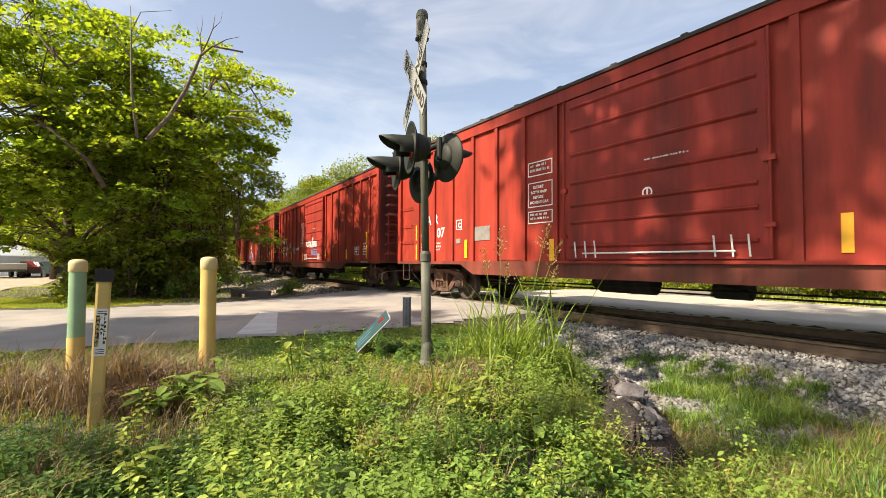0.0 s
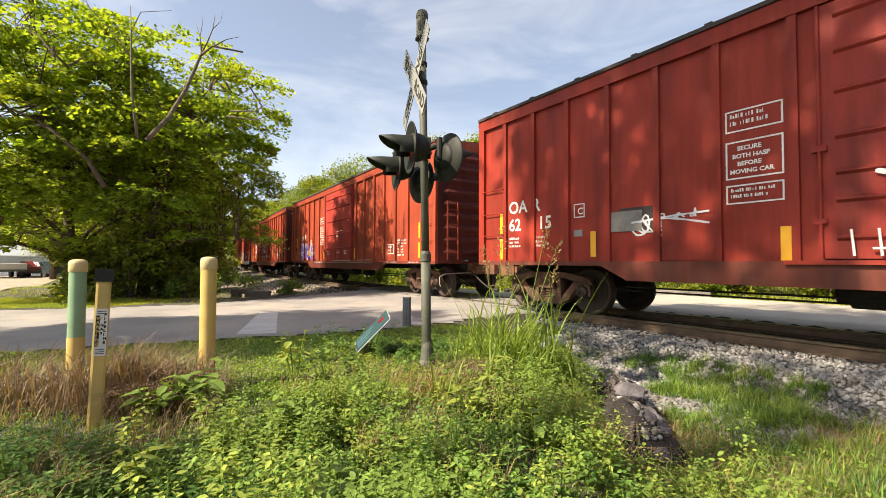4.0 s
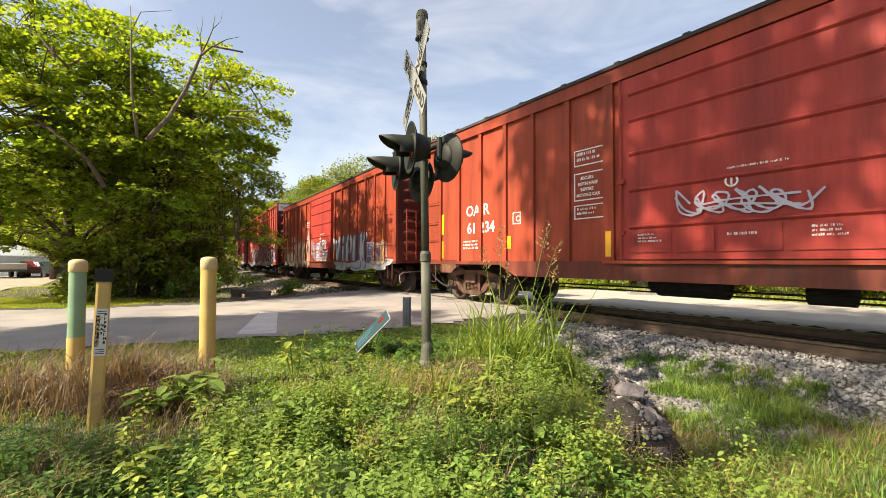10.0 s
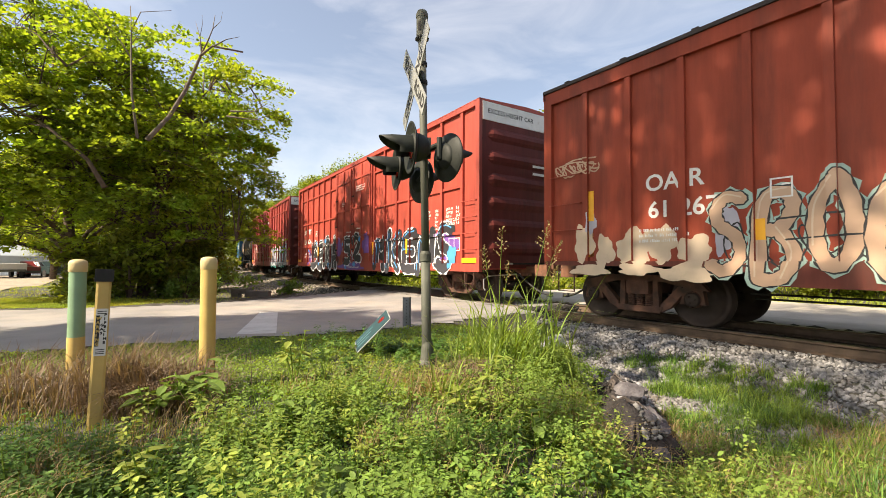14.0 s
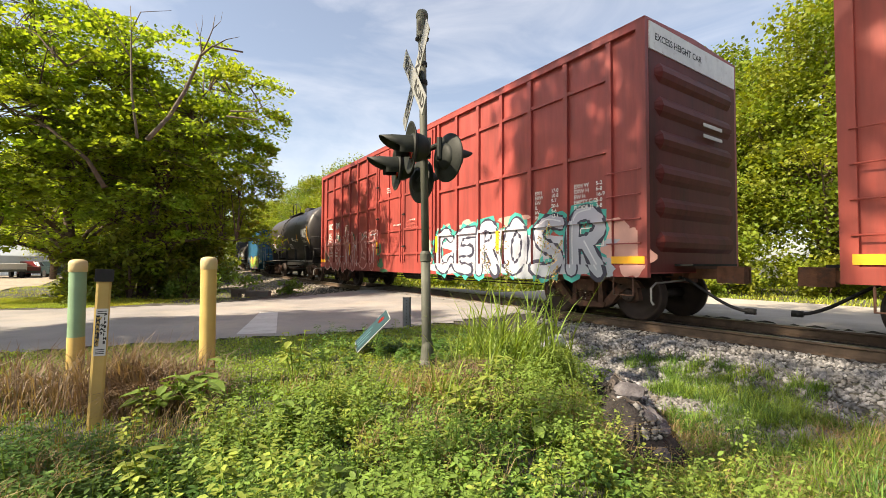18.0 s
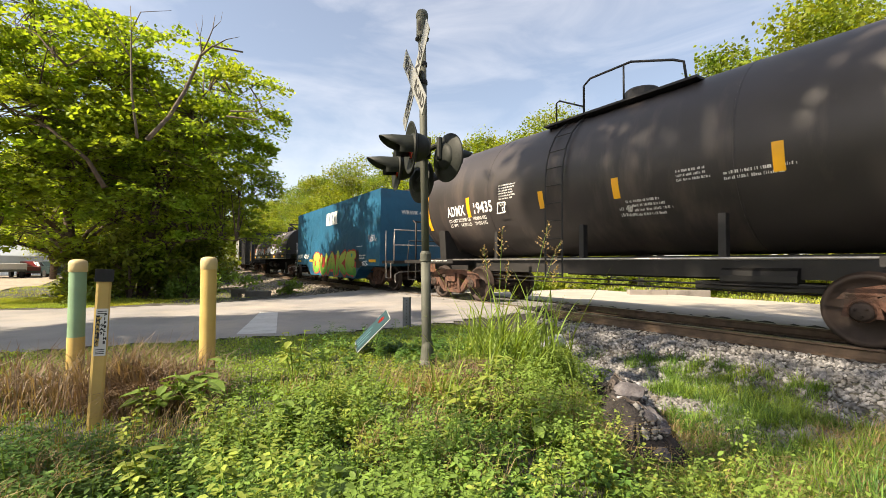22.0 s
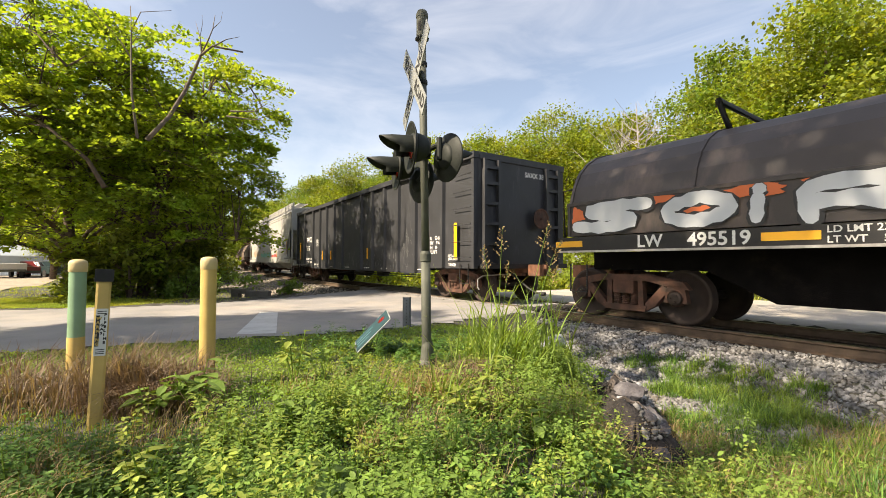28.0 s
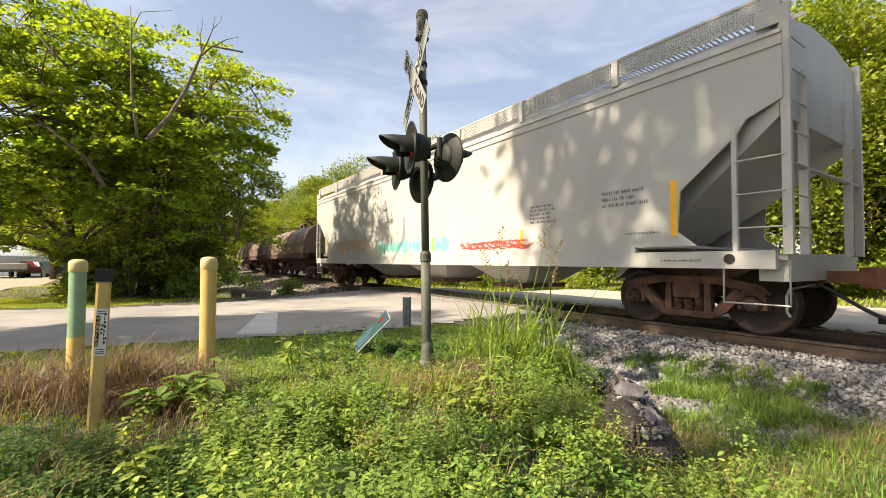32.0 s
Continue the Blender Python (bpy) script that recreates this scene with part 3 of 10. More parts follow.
def spray_tree(name, label, m, trunk, trunk_r, centre, radii, floor, clumps, count, size, leaf, seed, reach=1.0, bald=None):
    """A tree whose leaves sit in flat drooping sprays on twigs, with gaps and an uneven outline."""
    rng = np.random.default_rng(seed)
    ob = thing(name, label, "tree", m)
    trunk = [Vector(p) for p in trunk]
    n = len(trunk)
    bm = bmesh.new()
    tube(bm, trunk, [trunk_r * (1.25 - 1.05 * (i / (n - 1)) ** 0.8) for i in range(n)], 10)
    part("trunk", bm, M_BARK, ob, smooth=True)
    places = []
    while len(places) < clumps:
        d = Vector(rng.normal(size=3)).normalized()
        lobe = 0.84 + 0.34 * noise.noise(d * 2.3 + Vector((seed, 0, 0)))
        p = Vector(centre) + Vector((d.x * radii[0], d.y * radii[1], d.z * radii[2])) * (rng.uniform(0.12, 1.0) ** 0.42 * lobe)
        if p.z > floor + 0.5 * rng.uniform(0, 1) and not (bald and bald(p)):
            places.append(p)
    # main limbs, spread as far apart as they can be
    ends = [places[0]]
    while len(ends) < 13:
        ends.append(max(places, key=lambda p: min((p - e).length for e in ends)))
    spine = []
    for e in ends:
        f = min(max((e.z - 1.0) / (trunk[-1].z * 1.35), 0.18), 0.9)
        k = f * (n - 1)
        i = min(int(k), n - 2)
        root = trunk[i].lerp(trunk[i + 1], k - i)
        tip = root.lerp(e, 0.9)
        mid = root.lerp(tip, 0.5) + Vector((rng.normal(0, 0.2), rng.normal(0, 0.2), 0.10 * (tip - root).length))
        pts = [root, root.lerp(mid, 0.5) + Vector((0, 0, 0.08)), mid, mid.lerp(tip, 0.5) + Vector((0, 0, 0.12)), tip]
        w = trunk_r * (0.62 - 0.35 * f)
        bm = bmesh.new()
        tube(bm, pts, [w, w * 0.8, w * 0.6, w * 0.38, w * 0.12], 7, caps=False)
        part("limb", bm, M_BARK, ob, smooth=True)
        spine += [(p, w) for p in pts[1:]] + [(a.lerp(b, 0.5), w) for a, b in zip(pts[1:], pts[2:])]
    twigs = bmesh.new()
    per = rng.dirichlet(np.ones(clumps) * 2.5) * count
    pos = []
    for p, k in zip(places, per):
        near, w = min(spine, key=lambda q: (q[0] - p).length)
        tube(twigs, [near, near.lerp(p, 0.55) + Vector((0, 0, 0.05 * (p - near).length)), p], [min(w * 0.35, 0.03), 0.014, 0.006], 4, caps=False)
        out = math.atan2(p.y - centre[1], p.x - centre[0]) + rng.normal(0, 0.5)
        long = reach * rng.uniform(0.6, 1.35)
        fans = out + rng.normal(0, 0.75, 7)
        fall = rng.uniform(0.05, 0.5, 7)
        j = rng.integers(0, 7, max(int(k), 4))
        u = rng.uniform(0.05, 1.0, len(j)) ** 0.7
        ang = fans[j] + rng.normal(0, 0.12, len(j))
        q = np.stack([np.cos(ang) * u * long, np.sin(ang) * u * long, 0.12 * u - fall[j] * u * u * long], 1)
        pos.append(np.array(p) + q + rng.normal(0, 0.055, (len(j), 3)))
        for i in range(0, 7, 2):
            tube(twigs, [p, p + Vector((math.cos(fans[i]) * long * 0.9, math.sin(fans[i]) * long * 0.9, -0.8 * fall[i] * long))], [0.007, 0.003], 3, caps=False)
    part("branchwork", twigs, M_BARK, ob)
    v, q = leaf_cloud(np.concatenate(pos), size, 0.9, rng, 1.3)
    sheet("crown", v, q, leaf, ob)
    return ob


maple = spray_tree("roadside_tree", "broad leafy maple with low dark boughs and dead limbs", at_ground(-11.35, 13.0), ((0, 0, -0.3), (0.06, 0, 1.2), (-0.1, 0, 2.8), (-0.4, 0.1, 4.8), (-0.7, 0.1, 6.8), (-0.8, 0, 8.6)), 0.15,
                   (-0.9, -0.1, 4.9), (4.0, 3.9, 5.2), 1.4, 400, 56000, 0.10, M_MAPLE, 3, 1.15, lambda p: (p.x > 1.0 and p.z > 7.2) or p.x < -3.0)
spray_tree("roadside_tree", "leafy tree leaning out beside the railway ditch", at_ground(-10.0, 14.3), ((0, 0, -0.3), (0.1, 0, 1.5), (0.4, 0, 3.2), (0.8, -0.1, 5.2), (1.3, 0, 7.2)), 0.17,
           (1.0, -0.2, 4.9), (3.9, 3.4, 5.0), 0.7, 360, 50000, 0.095, M_MAPLE, 11, 1.0, lambda p: p.x < -0.9 and p.z > 7.0)
tree("roadside_tree", "dense dark green tree behind the road verge", 11.0, 4.0, 0.6, M_LEAF, 15000, 0.19, 0.2, 23, 100, 0.8, m=at_ground(-15.2, 22.5))
tree("roadside_tree", "dense dark green tree above the railway ditch", 10.5, 4.8, 0.5, M_LEAF, 13000, 0.24, 0.2, 31, 90, 0.8, m=at_ground(-20.8, 31.0))
far_a = tree("woodland_tree", "tall sunlit yellow-green tree beyond the tracks", 16.5, 5.2, 1.2, M_LEAF2, 42000, 0.15, 0.24, 41, 150, 0.62, m=at_ground(19.5, 21.5))
far_b = tree("woodland_tree", "tall green tree in the wood beyond the tracks", 16.5, 4.8, 1.0, M_LEAF3, 38000, 0.15, 0.24, 43, 130, 0.66, m=at_ground(18.2, 27.5, 1.0))
far_c = tree("woodland_tree", "slender light green tree in the wood beyond the tracks", 14.0, 4.4, 1.0, M_LEAF2, 34000, 0.15, 0.2, 47, 115, 0.64, m=at_ground(14.2, 32.0, 2.0))
for src, x, y, turn, k in ((far_b, 25.0, 18.5, 2.2, 1.0), (far_a, 25.5, 25.0, 4.0, 1.12), (far_c, 29.5, 14.0, 1.1, 1.1), (far_a, 9.5, 37.0, 1.9, 0.98), (far_b, 22.5, 33.0, 5.0, 1.05),
                           (far_c, 4.2, 41.0, 3.3, 1.08), (far_b, 13.5, 40.0, 0.4, 0.95), (far_a, -1.2, 45.5, 2.7, 0.98), (far_c, 7.5, 48.0, 5.3, 1.1), (far_b, -6.0, 50.0, 1.2, 0.9),
                           (far_a, -11.0, 55.0, 0.2, 0.97), (far_c, -17.0, 61.0, 4.4, 1.08), (far_b, -22.5, 70.0, 2.0, 0.98), (far_a, -29.0, 80.0, 3.0, 0.95), (far_c, -37.0, 92.0, 1.0, 1.15),
                           (far_b, -26.0, 42.0, 0.8, 0.85), (far_a, -31.0, 52.0, 2.9, 0.8), (far_b, -36.5, 63.0, 3.9, 0.85), (far_c, -43.0, 78.0, 0.9, 0.95), (far_b, -48.0, 105.0, 2.9, 1.0),
                           (far_a, -30.0, 33.0, 1.5, 0.8), (far_b, -40.0, 44.0, 4.1, 0.9), (far_a, -52.0, 56.0, 1.7, 0.9), (far_c, -62.0, 48.0, 1.7, 0.9), (far_a, -58.0, 120.0, 0.3, 1.0)):
    copy_thing(src, at_ground(x, y, turn, k))
# unseen shade trees on the camera's side of the road, placed by where their shade falls
tree("shade_tree", "leafy tree that shades the near lane of the road", 11.0, 2.4, 2.6, M_LEAF, 5000, 0.22, 0.18, 61, 75, 0.55, m=at_ground(-10.6, 3.6))
tree("shade_tree", "tall leaning tree whose high crown hangs over the verge", 17.0, 4.3, 8.2, M_LEAF, 3900, 0.27, 0.2, 67, 90, 0.55, m=at_ground(-9.7, 3.4), lean=(5.1, -0.3))

# two more trees added out of view, only to shade the verge and gravel
tree("shade_tree", "unseen sapling added to shade the near left verge", 3.6, 1.1, 2.3, M_LEAF, 150, 0.13, 0.04, 79, 30, 0.9, m=at_ground(-4.9, 1.3))
tree("shade_tree", "unseen slim tree added to dapple the near gravel", 11.6, 2.0, 8.4, M_LEAF, 420, 0.2, 0.09, 83, 45, 0.7, m=at_ground(-5.3, -0.6))

# a dead grey tree among the green ones
dead = thing("dead_tree", "leafless pale grey dead tree among green trees", "tree", at_ground(13.4, 29.0))
bm = bmesh.new()
rng = np.random.default_rng(5)
tube(bm, [(0, 0, -0.3), (0.1, 0, 5), (0, 0.1, 9), (-0.2, 0, 12.6)], [0.2, 0.15, 0.08, 0.02], 8)
for i in range(46):
    z = rng.uniform(5, 11.5)
    a = rng.uniform(0, 6.28)
    l = (12.8 - z) * rng.uniform(0.35, 0.75)
    p = Vector((0, 0, z))
    q = p + Vector((math.cos(a) * l, math.sin(a) * l, l * 0.9))
    tube(bm, [p, p.lerp(q, 0.5) + Vector((0, 0, -0.1 * l)), q], [0.05, 0.03, 0.01], 4)
    for _ in range(3):
        e = p.lerp(q, rng.uniform(0.4, 0.9))
        tube(bm, [e, e + Vector(rng.normal(size=3) * 0.5 + np.array([0, 0, 0.5]))], [0.02, 0.006], 3)
M_DEAD = material("grey_dead_wood", (0.34, 0.31, 0.29), 0.9, vary=0.2, scale=3)
part("trunk", bm, M_DEAD, dead)

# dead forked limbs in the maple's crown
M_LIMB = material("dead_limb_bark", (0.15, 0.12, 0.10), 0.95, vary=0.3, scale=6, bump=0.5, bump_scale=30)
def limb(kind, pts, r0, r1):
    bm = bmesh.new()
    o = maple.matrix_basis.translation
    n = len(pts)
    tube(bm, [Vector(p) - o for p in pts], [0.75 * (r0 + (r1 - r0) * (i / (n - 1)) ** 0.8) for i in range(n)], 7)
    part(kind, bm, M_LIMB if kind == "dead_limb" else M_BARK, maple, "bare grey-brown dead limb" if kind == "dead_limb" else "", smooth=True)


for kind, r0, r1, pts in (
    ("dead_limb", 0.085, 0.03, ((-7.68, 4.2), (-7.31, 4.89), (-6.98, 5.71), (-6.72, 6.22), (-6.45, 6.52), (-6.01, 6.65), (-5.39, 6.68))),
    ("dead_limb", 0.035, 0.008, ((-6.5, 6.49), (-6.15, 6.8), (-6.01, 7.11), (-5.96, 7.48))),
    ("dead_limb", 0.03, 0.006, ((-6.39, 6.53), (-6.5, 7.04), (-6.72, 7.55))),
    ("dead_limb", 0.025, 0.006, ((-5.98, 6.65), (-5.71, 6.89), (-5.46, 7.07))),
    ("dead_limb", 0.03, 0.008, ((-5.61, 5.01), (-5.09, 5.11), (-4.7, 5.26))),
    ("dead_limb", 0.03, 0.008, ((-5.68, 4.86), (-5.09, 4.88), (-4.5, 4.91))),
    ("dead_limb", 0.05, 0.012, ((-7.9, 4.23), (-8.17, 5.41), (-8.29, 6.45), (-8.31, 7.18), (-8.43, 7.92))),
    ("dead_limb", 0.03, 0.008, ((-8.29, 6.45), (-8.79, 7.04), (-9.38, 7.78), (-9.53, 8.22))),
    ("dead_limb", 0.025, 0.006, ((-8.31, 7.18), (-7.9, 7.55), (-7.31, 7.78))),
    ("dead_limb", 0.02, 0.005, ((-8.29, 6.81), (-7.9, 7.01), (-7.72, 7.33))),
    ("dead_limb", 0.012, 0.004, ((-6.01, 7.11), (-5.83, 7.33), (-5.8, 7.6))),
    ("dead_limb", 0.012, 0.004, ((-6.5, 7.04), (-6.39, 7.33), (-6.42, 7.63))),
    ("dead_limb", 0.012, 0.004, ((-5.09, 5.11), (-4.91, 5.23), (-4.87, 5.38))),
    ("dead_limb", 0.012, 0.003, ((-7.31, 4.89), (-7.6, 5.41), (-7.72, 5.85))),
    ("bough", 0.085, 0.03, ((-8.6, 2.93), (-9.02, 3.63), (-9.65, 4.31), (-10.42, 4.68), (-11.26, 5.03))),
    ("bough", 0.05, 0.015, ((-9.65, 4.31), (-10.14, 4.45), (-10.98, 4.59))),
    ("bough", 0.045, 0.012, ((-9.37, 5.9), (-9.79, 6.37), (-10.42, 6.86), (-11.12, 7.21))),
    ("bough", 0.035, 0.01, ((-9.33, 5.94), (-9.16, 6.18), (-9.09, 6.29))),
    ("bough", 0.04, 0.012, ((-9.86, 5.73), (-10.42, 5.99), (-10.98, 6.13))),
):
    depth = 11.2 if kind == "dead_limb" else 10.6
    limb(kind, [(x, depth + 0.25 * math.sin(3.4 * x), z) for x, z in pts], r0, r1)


# ---------------------------------------------------------------- bushes along the far side and the ditch
def bush(name, label, x, y, r, h, leaf, n, size, seed):
    rng = np.random.default_rng(seed)
    ob = thing(name, label, "bush", at_ground(x, y))
    for i in range(9):
        bm = bmesh.new()
        a = rng.uniform(0, 6.28)
        k = rng.uniform(0.3, 0.9) * r
        tube(bm, [(0, 0, -0.1), (math.cos(a) * k * 0.4, math.sin(a) * k * 0.4, h * 0.5), (math.cos(a) * k, math.sin(a) * k, h * rng.uniform(0.6, 0.95))], [0.03, 0.02, 0.006], 5)
        part("stem", bm, M_BARK, ob)
    cl = rng.normal(size=(26, 3)) * np.array([r * 0.5, r * 0.5, h * 0.24]) + np.array([0, 0, h * 0.5])
    pos = cl[rng.integers(0, 26, n)] + rng.normal(size=(n, 3)) * np.array([r, r, h * 0.6]) * 0.16
    pos[:, 2] = np.abs(pos[:, 2])
    v, q = leaf_cloud(pos, size, 0.3, rng)
    sheet("foliage", v, q, leaf, ob)


for i, (x, y, r, h, leaf, n, size) in enumerate(((-8.4, 13.9, 0.7, 1.1, M_WEED, 1800, 0.08), (-9.5, 13.0, 1.1, 1.7, M_LEAF, 3500, 0.1), (-10.7, 13.8, 1.2, 2.0, M_LEAF, 4000, 0.1), (-10.0, 17.5, 1.4, 1.5, M_WEED, 2500, 0.1),
                                                 (-9.9, 15.0, 1.6, 2.4, M_LEAF, 4500, 0.1), (-6.6, 18.7, 0.4, 0.55, M_WEED, 900, 0.07), (-14.6, 24.0, 2.2, 2.2, M_LEAF, 3500, 0.15), (-21.5, 36.0, 3.0, 3.0, M_LEAF, 3500, 0.22),
                                                 (5.0, 25.0, 1.8, 1.3, M_LEAF2, 3000, 0.12), (7.6, 23.5, 1.5, 1.1, M_LEAF2, 2600, 0.12), (2.2, 27.0, 2.0, 1.4, M_LEAF2, 3000, 0.13), (12.6, 21.0, 1.4, 1.0, M_LEAF2, 2500, 0.11),
                                                 (-1.0, 30.0, 2.2, 1.6, M_LEAF2, 3000, 0.15), (-5.0, 34.0, 2.4, 1.6, M_LEAF2, 3000, 0.16), (-9.0, 40.0, 2.6, 1.8, M_LEAF, 3000, 0.18), (16.5, 24.5, 2.4, 2.6, M_LEAF2, 4500, 0.14),
                                                 (21.5, 18.0, 2.4, 2.8, M_LEAF2, 4500, 0.14), (11.0, 29.0, 3.0, 3.6, M_LEAF2, 4500, 0.18), (5.0, 36.0, 3.2, 3.6, M_LEAF2, 4500, 0.2), (24.0, 13.5, 2.2, 2.6, M_LEAF2, 3500, 0.15),
                                                 (15.0, 22.5, 2.0, 4.2, M_LEAF2, 5000, 0.14), (20.0, 16.0, 1.8, 4.4, M_LEAF2, 5000, 0.14), (20.5, 21.5, 2.4, 3.0, M_LEAF2, 4500, 0.15), (23.5, 23.8, 2.6, 3.2, M_LEAF2, 4500, 0.16), (27.0, 27.5, 3.0, 3.4, M_LEAF2, 4500, 0.18), (17.8, 20.0, 1.6, 1.8, M_LEAF2, 3500, 0.13))):
    bush("bush", "low leafy bush" + (" on the far side of the tracks" if x > -6 else " beside the road and ditch"), x, y, r, h, leaf, n, size, 100 + i)

# ---------------------------------------------------------------- grass and weeds of the ground
def keep_land(x, y):
    _, w = track_coords(x, y)
    return (road_mask(x, y) < 0.12) & (np.abs(w) > 1.6)


def scatter(n, x0, x1, y0, y1, rng=RNG):
    y = y0 + (y1 - y0) * rng.uniform(0, 1, n) ** 1.3
    x = rng.uniform(x0, x1, n)
    return x, y


def gravel_part(x, y):
    """1 on the bare gravel shoulder beside the rails, 0 on the grassy mound."""
    s, w = track_coords(x, y)
    edge = 1.15 + 0.22 * np.clip(y - 2.5, -3, 9)
    return smooth01((x - edge) / 0.4 + 0.3) * smooth01((w + 6.0) / 1.0)


# short lawn
x, y = scatter(120000, -9, 2.5, 1.2, 9.0)
ok = keep_land(x, y) & (RNG.uniform(0, 1, len(x)) > gravel_part(x, y) * 1.2) & (np.abs(x) < y * 1.15 + 1)
v, q = blades(on_ground(x[ok], y[ok], -0.01), 0.06, 0.007, 0.6)
tagged(sheet("lawn", v, q, M_LAWN), "short green grass of the verge", "grass", kind="stuff")
x, y = scatter(90000, -8, 1.8, 3.4, 8.0)
ok = keep_land(x, y) & (np.abs(x) < y * 1.15) & (gravel_part(x, y) < 0.3)
p = on_ground(x[ok], y[ok])
p[:, 2] += RNG.uniform(0.005, 0.05, len(p)) * (0.5 + patchy(p[:, 0], p[:, 1], 2.2, 4.0))
v, q = leaf_cloud(p, 0.019, 0.7, long=1.3)
tagged(sheet("clover", v, q, M_LAWN), "low clover spread through the verge grass", "ground cover", kind="stuff")


def weed_height(x, y):
    h = 0.10 + 0.26 * patchy(x, y, 1.3, 2.0) ** 1.5
    zone = smooth01((4.35 - y) / 1.3 + 0.1 * np.sin(3 * x)) * smooth01((x + 2.6 + 0.25 * (3 - y)) / 0.8)
    return h * zone * (1 - gravel_part(x, y))


def weed_plants(n, x0, x1, y0, y1, tall, size, per, mat, name, label, seed, thick=1.0, where=None):
    """Many small weeds, each a stem with leaves set round it."""
    rng = np.random.default_rng(seed)
    x, y = scatter(n, x0, x1, y0, y1, rng)
    ok = keep_land(x, y) & (np.abs(x) < y * 1.12 + 0.35)
    dense = where(x, y)
    ok &= rng.uniform(0, 1, n) < dense
    x, y = x[ok], y[ok]
    n = len(x)
    foot = on_ground(x, y, -0.01)
    h = tall * rng.uniform(0.35, 1.0, n) * (0.45 + 0.9 * patchy(x, y, 1.4, seed))
    lean = rng.normal(0, 0.22, (n, 2)) * h[:, None]
    k = np.repeat(np.arange(n), per)
    t = rng.uniform(0.12, 1.0, n * per) ** 0.75
    a = rng.uniform(0, 2 * np.pi, n * per)
    out = np.stack([np.cos(a), np.sin(a), rng.uniform(-0.35, 0.35, n * per)], 1)
    pos = foot[k].copy()
    pos[:, :2] += lean[k] * (t ** 2)[:, None]
    pos[:, 2] += h[k] * t
    reach = (0.25 * h[k] * (1.15 - t) + 0.015)[:, None] * rng.uniform(0.2, 1.0, (n * per, 1))
    pos += out * reach
    sz = (size * rng.uniform(0.55, 1.3, n * per) * (1.2 - 0.5 * t))[:, None]
    side = np.stack([-np.sin(a), np.cos(a), rng.normal(0, 0.25, n * per)], 1)
    nor = np.cross(out, side)
    tip = pos + out * sz * 1.7 - np.array([[0, 0, 1.0]]) * sz * rng.uniform(-0.2, 0.7, (n * per, 1))
    m = pos * 0.52 + tip * 0.48
    m1, m2 = pos * 0.70 + tip * 0.30, pos * 0.34 + tip * 0.66
    lift = nor * sz * 0.10
    v = np.stack([pos, m1 + side * sz * 0.44 + lift, m2 + side * sz * 0.38 + lift, tip, m2 - side * sz * 0.38 + lift, m1 - side * sz * 0.44 + lift], 1).reshape(-1, 3)
    i = np.arange(n * per)[:, None] * 6
    q = np.concatenate([i + np.array([[0, 1, 2, 3]]), i + np.array([[0, 3, 4, 5]])], 1).reshape(-1, 4)
    tagged(sheet(name, v, q, mat), label, "weeds", kind="stuff")
    top = foot.copy()
    top[:, :2] += lean
    top[:, 2] += h
    wd = np.array([[0.003 * thick, 0.001, 0]])
    sv = np.stack([foot - wd, foot + wd, top + wd * 0.3, top - wd * 0.3], 1).reshape(-1, 3)
    tagged(sheet(name + "_stems", sv, np.arange(4 * n).reshape(-1, 4), M_GRASS), "thin green stems of the weeds", "weeds", kind="stuff")


def clear_bank(x, y):
    """0 on the bare face of the eroded bank and just before it."""
    return 1 - smooth01(1.6 - np.hypot((x - 1.12) / 0.33, (y - 3.3) / 0.75) * 1.2)


def on_mound(x, y):
    far = np.interp(x, [-2.2, -1.3, -1.0, -0.67, 0.0, 0.6], [2.3, 2.75, 3.3, 3.75, 4.35, 4.8])
    zone = smooth01((far - y + 0.12 * np.sin(4 * x)) / 0.45) * smooth01((x + 2.10 + 0.75 * (y - 3)) / 0.5)
    return zone * (1 - gravel_part(x, y) * 0.85) * np.clip(1.5 * patchy(x, y, 1.5, 2.0) - 0.05, 0.12, 1) * clear_bank(x, y)


def in_clusters(x, y):
    return on_mound(x, y) * smooth01((patchy(x, y, 1.9, 6.0) - 0.55) * 6)


def on_left(x, y):
    return smooth01((2.75 - y) / 0.5) * (1 - smooth01((x + 1.9 + 0.75 * (y - 3)) / 0.5)) * 0.9


def on_shoulder(x, y):
    return smooth01((gravel_part(x, y) - 0.2) * 2) * smooth01((patchy(x, y, 1.3, 4.0) - 0.5) * 5) * smooth01((4.6 - y) / 1.5)


def by_pole(x, y):
    return np.exp(-(((x + 0.45) / 0.9) ** 2 + ((y - 5.3) / 0.8) ** 2)) * 0.9


M_WEED2 = leaf_material("yellowish_weed_green", (0.25, 0.31, 0.06), 0.35, 0.3, 0.015)
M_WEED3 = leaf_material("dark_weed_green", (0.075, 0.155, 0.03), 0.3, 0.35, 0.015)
weed_plants(4200, -4.2, 2.2, 1.05, 5.2, 0.36, 0.020, 44, M_WEED, "weeds", "dense leafy green weeds covering the bank", 21, where=on_mound)
weed_plants(1500, -4.2, 2.2, 1.05, 5.0, 0.34, 0.018, 39, M_WEED2, "weeds", "yellow-green leafy weeds on the bank", 22, where=on_mound)
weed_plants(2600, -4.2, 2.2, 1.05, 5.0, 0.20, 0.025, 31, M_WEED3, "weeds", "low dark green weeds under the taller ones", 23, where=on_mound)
weed_plants(900, -4.0, 2.0, 1.3, 4.8, 0.52, 0.025, 59, M_WEED, "weeds", "taller leafy weeds in clusters on the bank", 27, where=in_clusters)
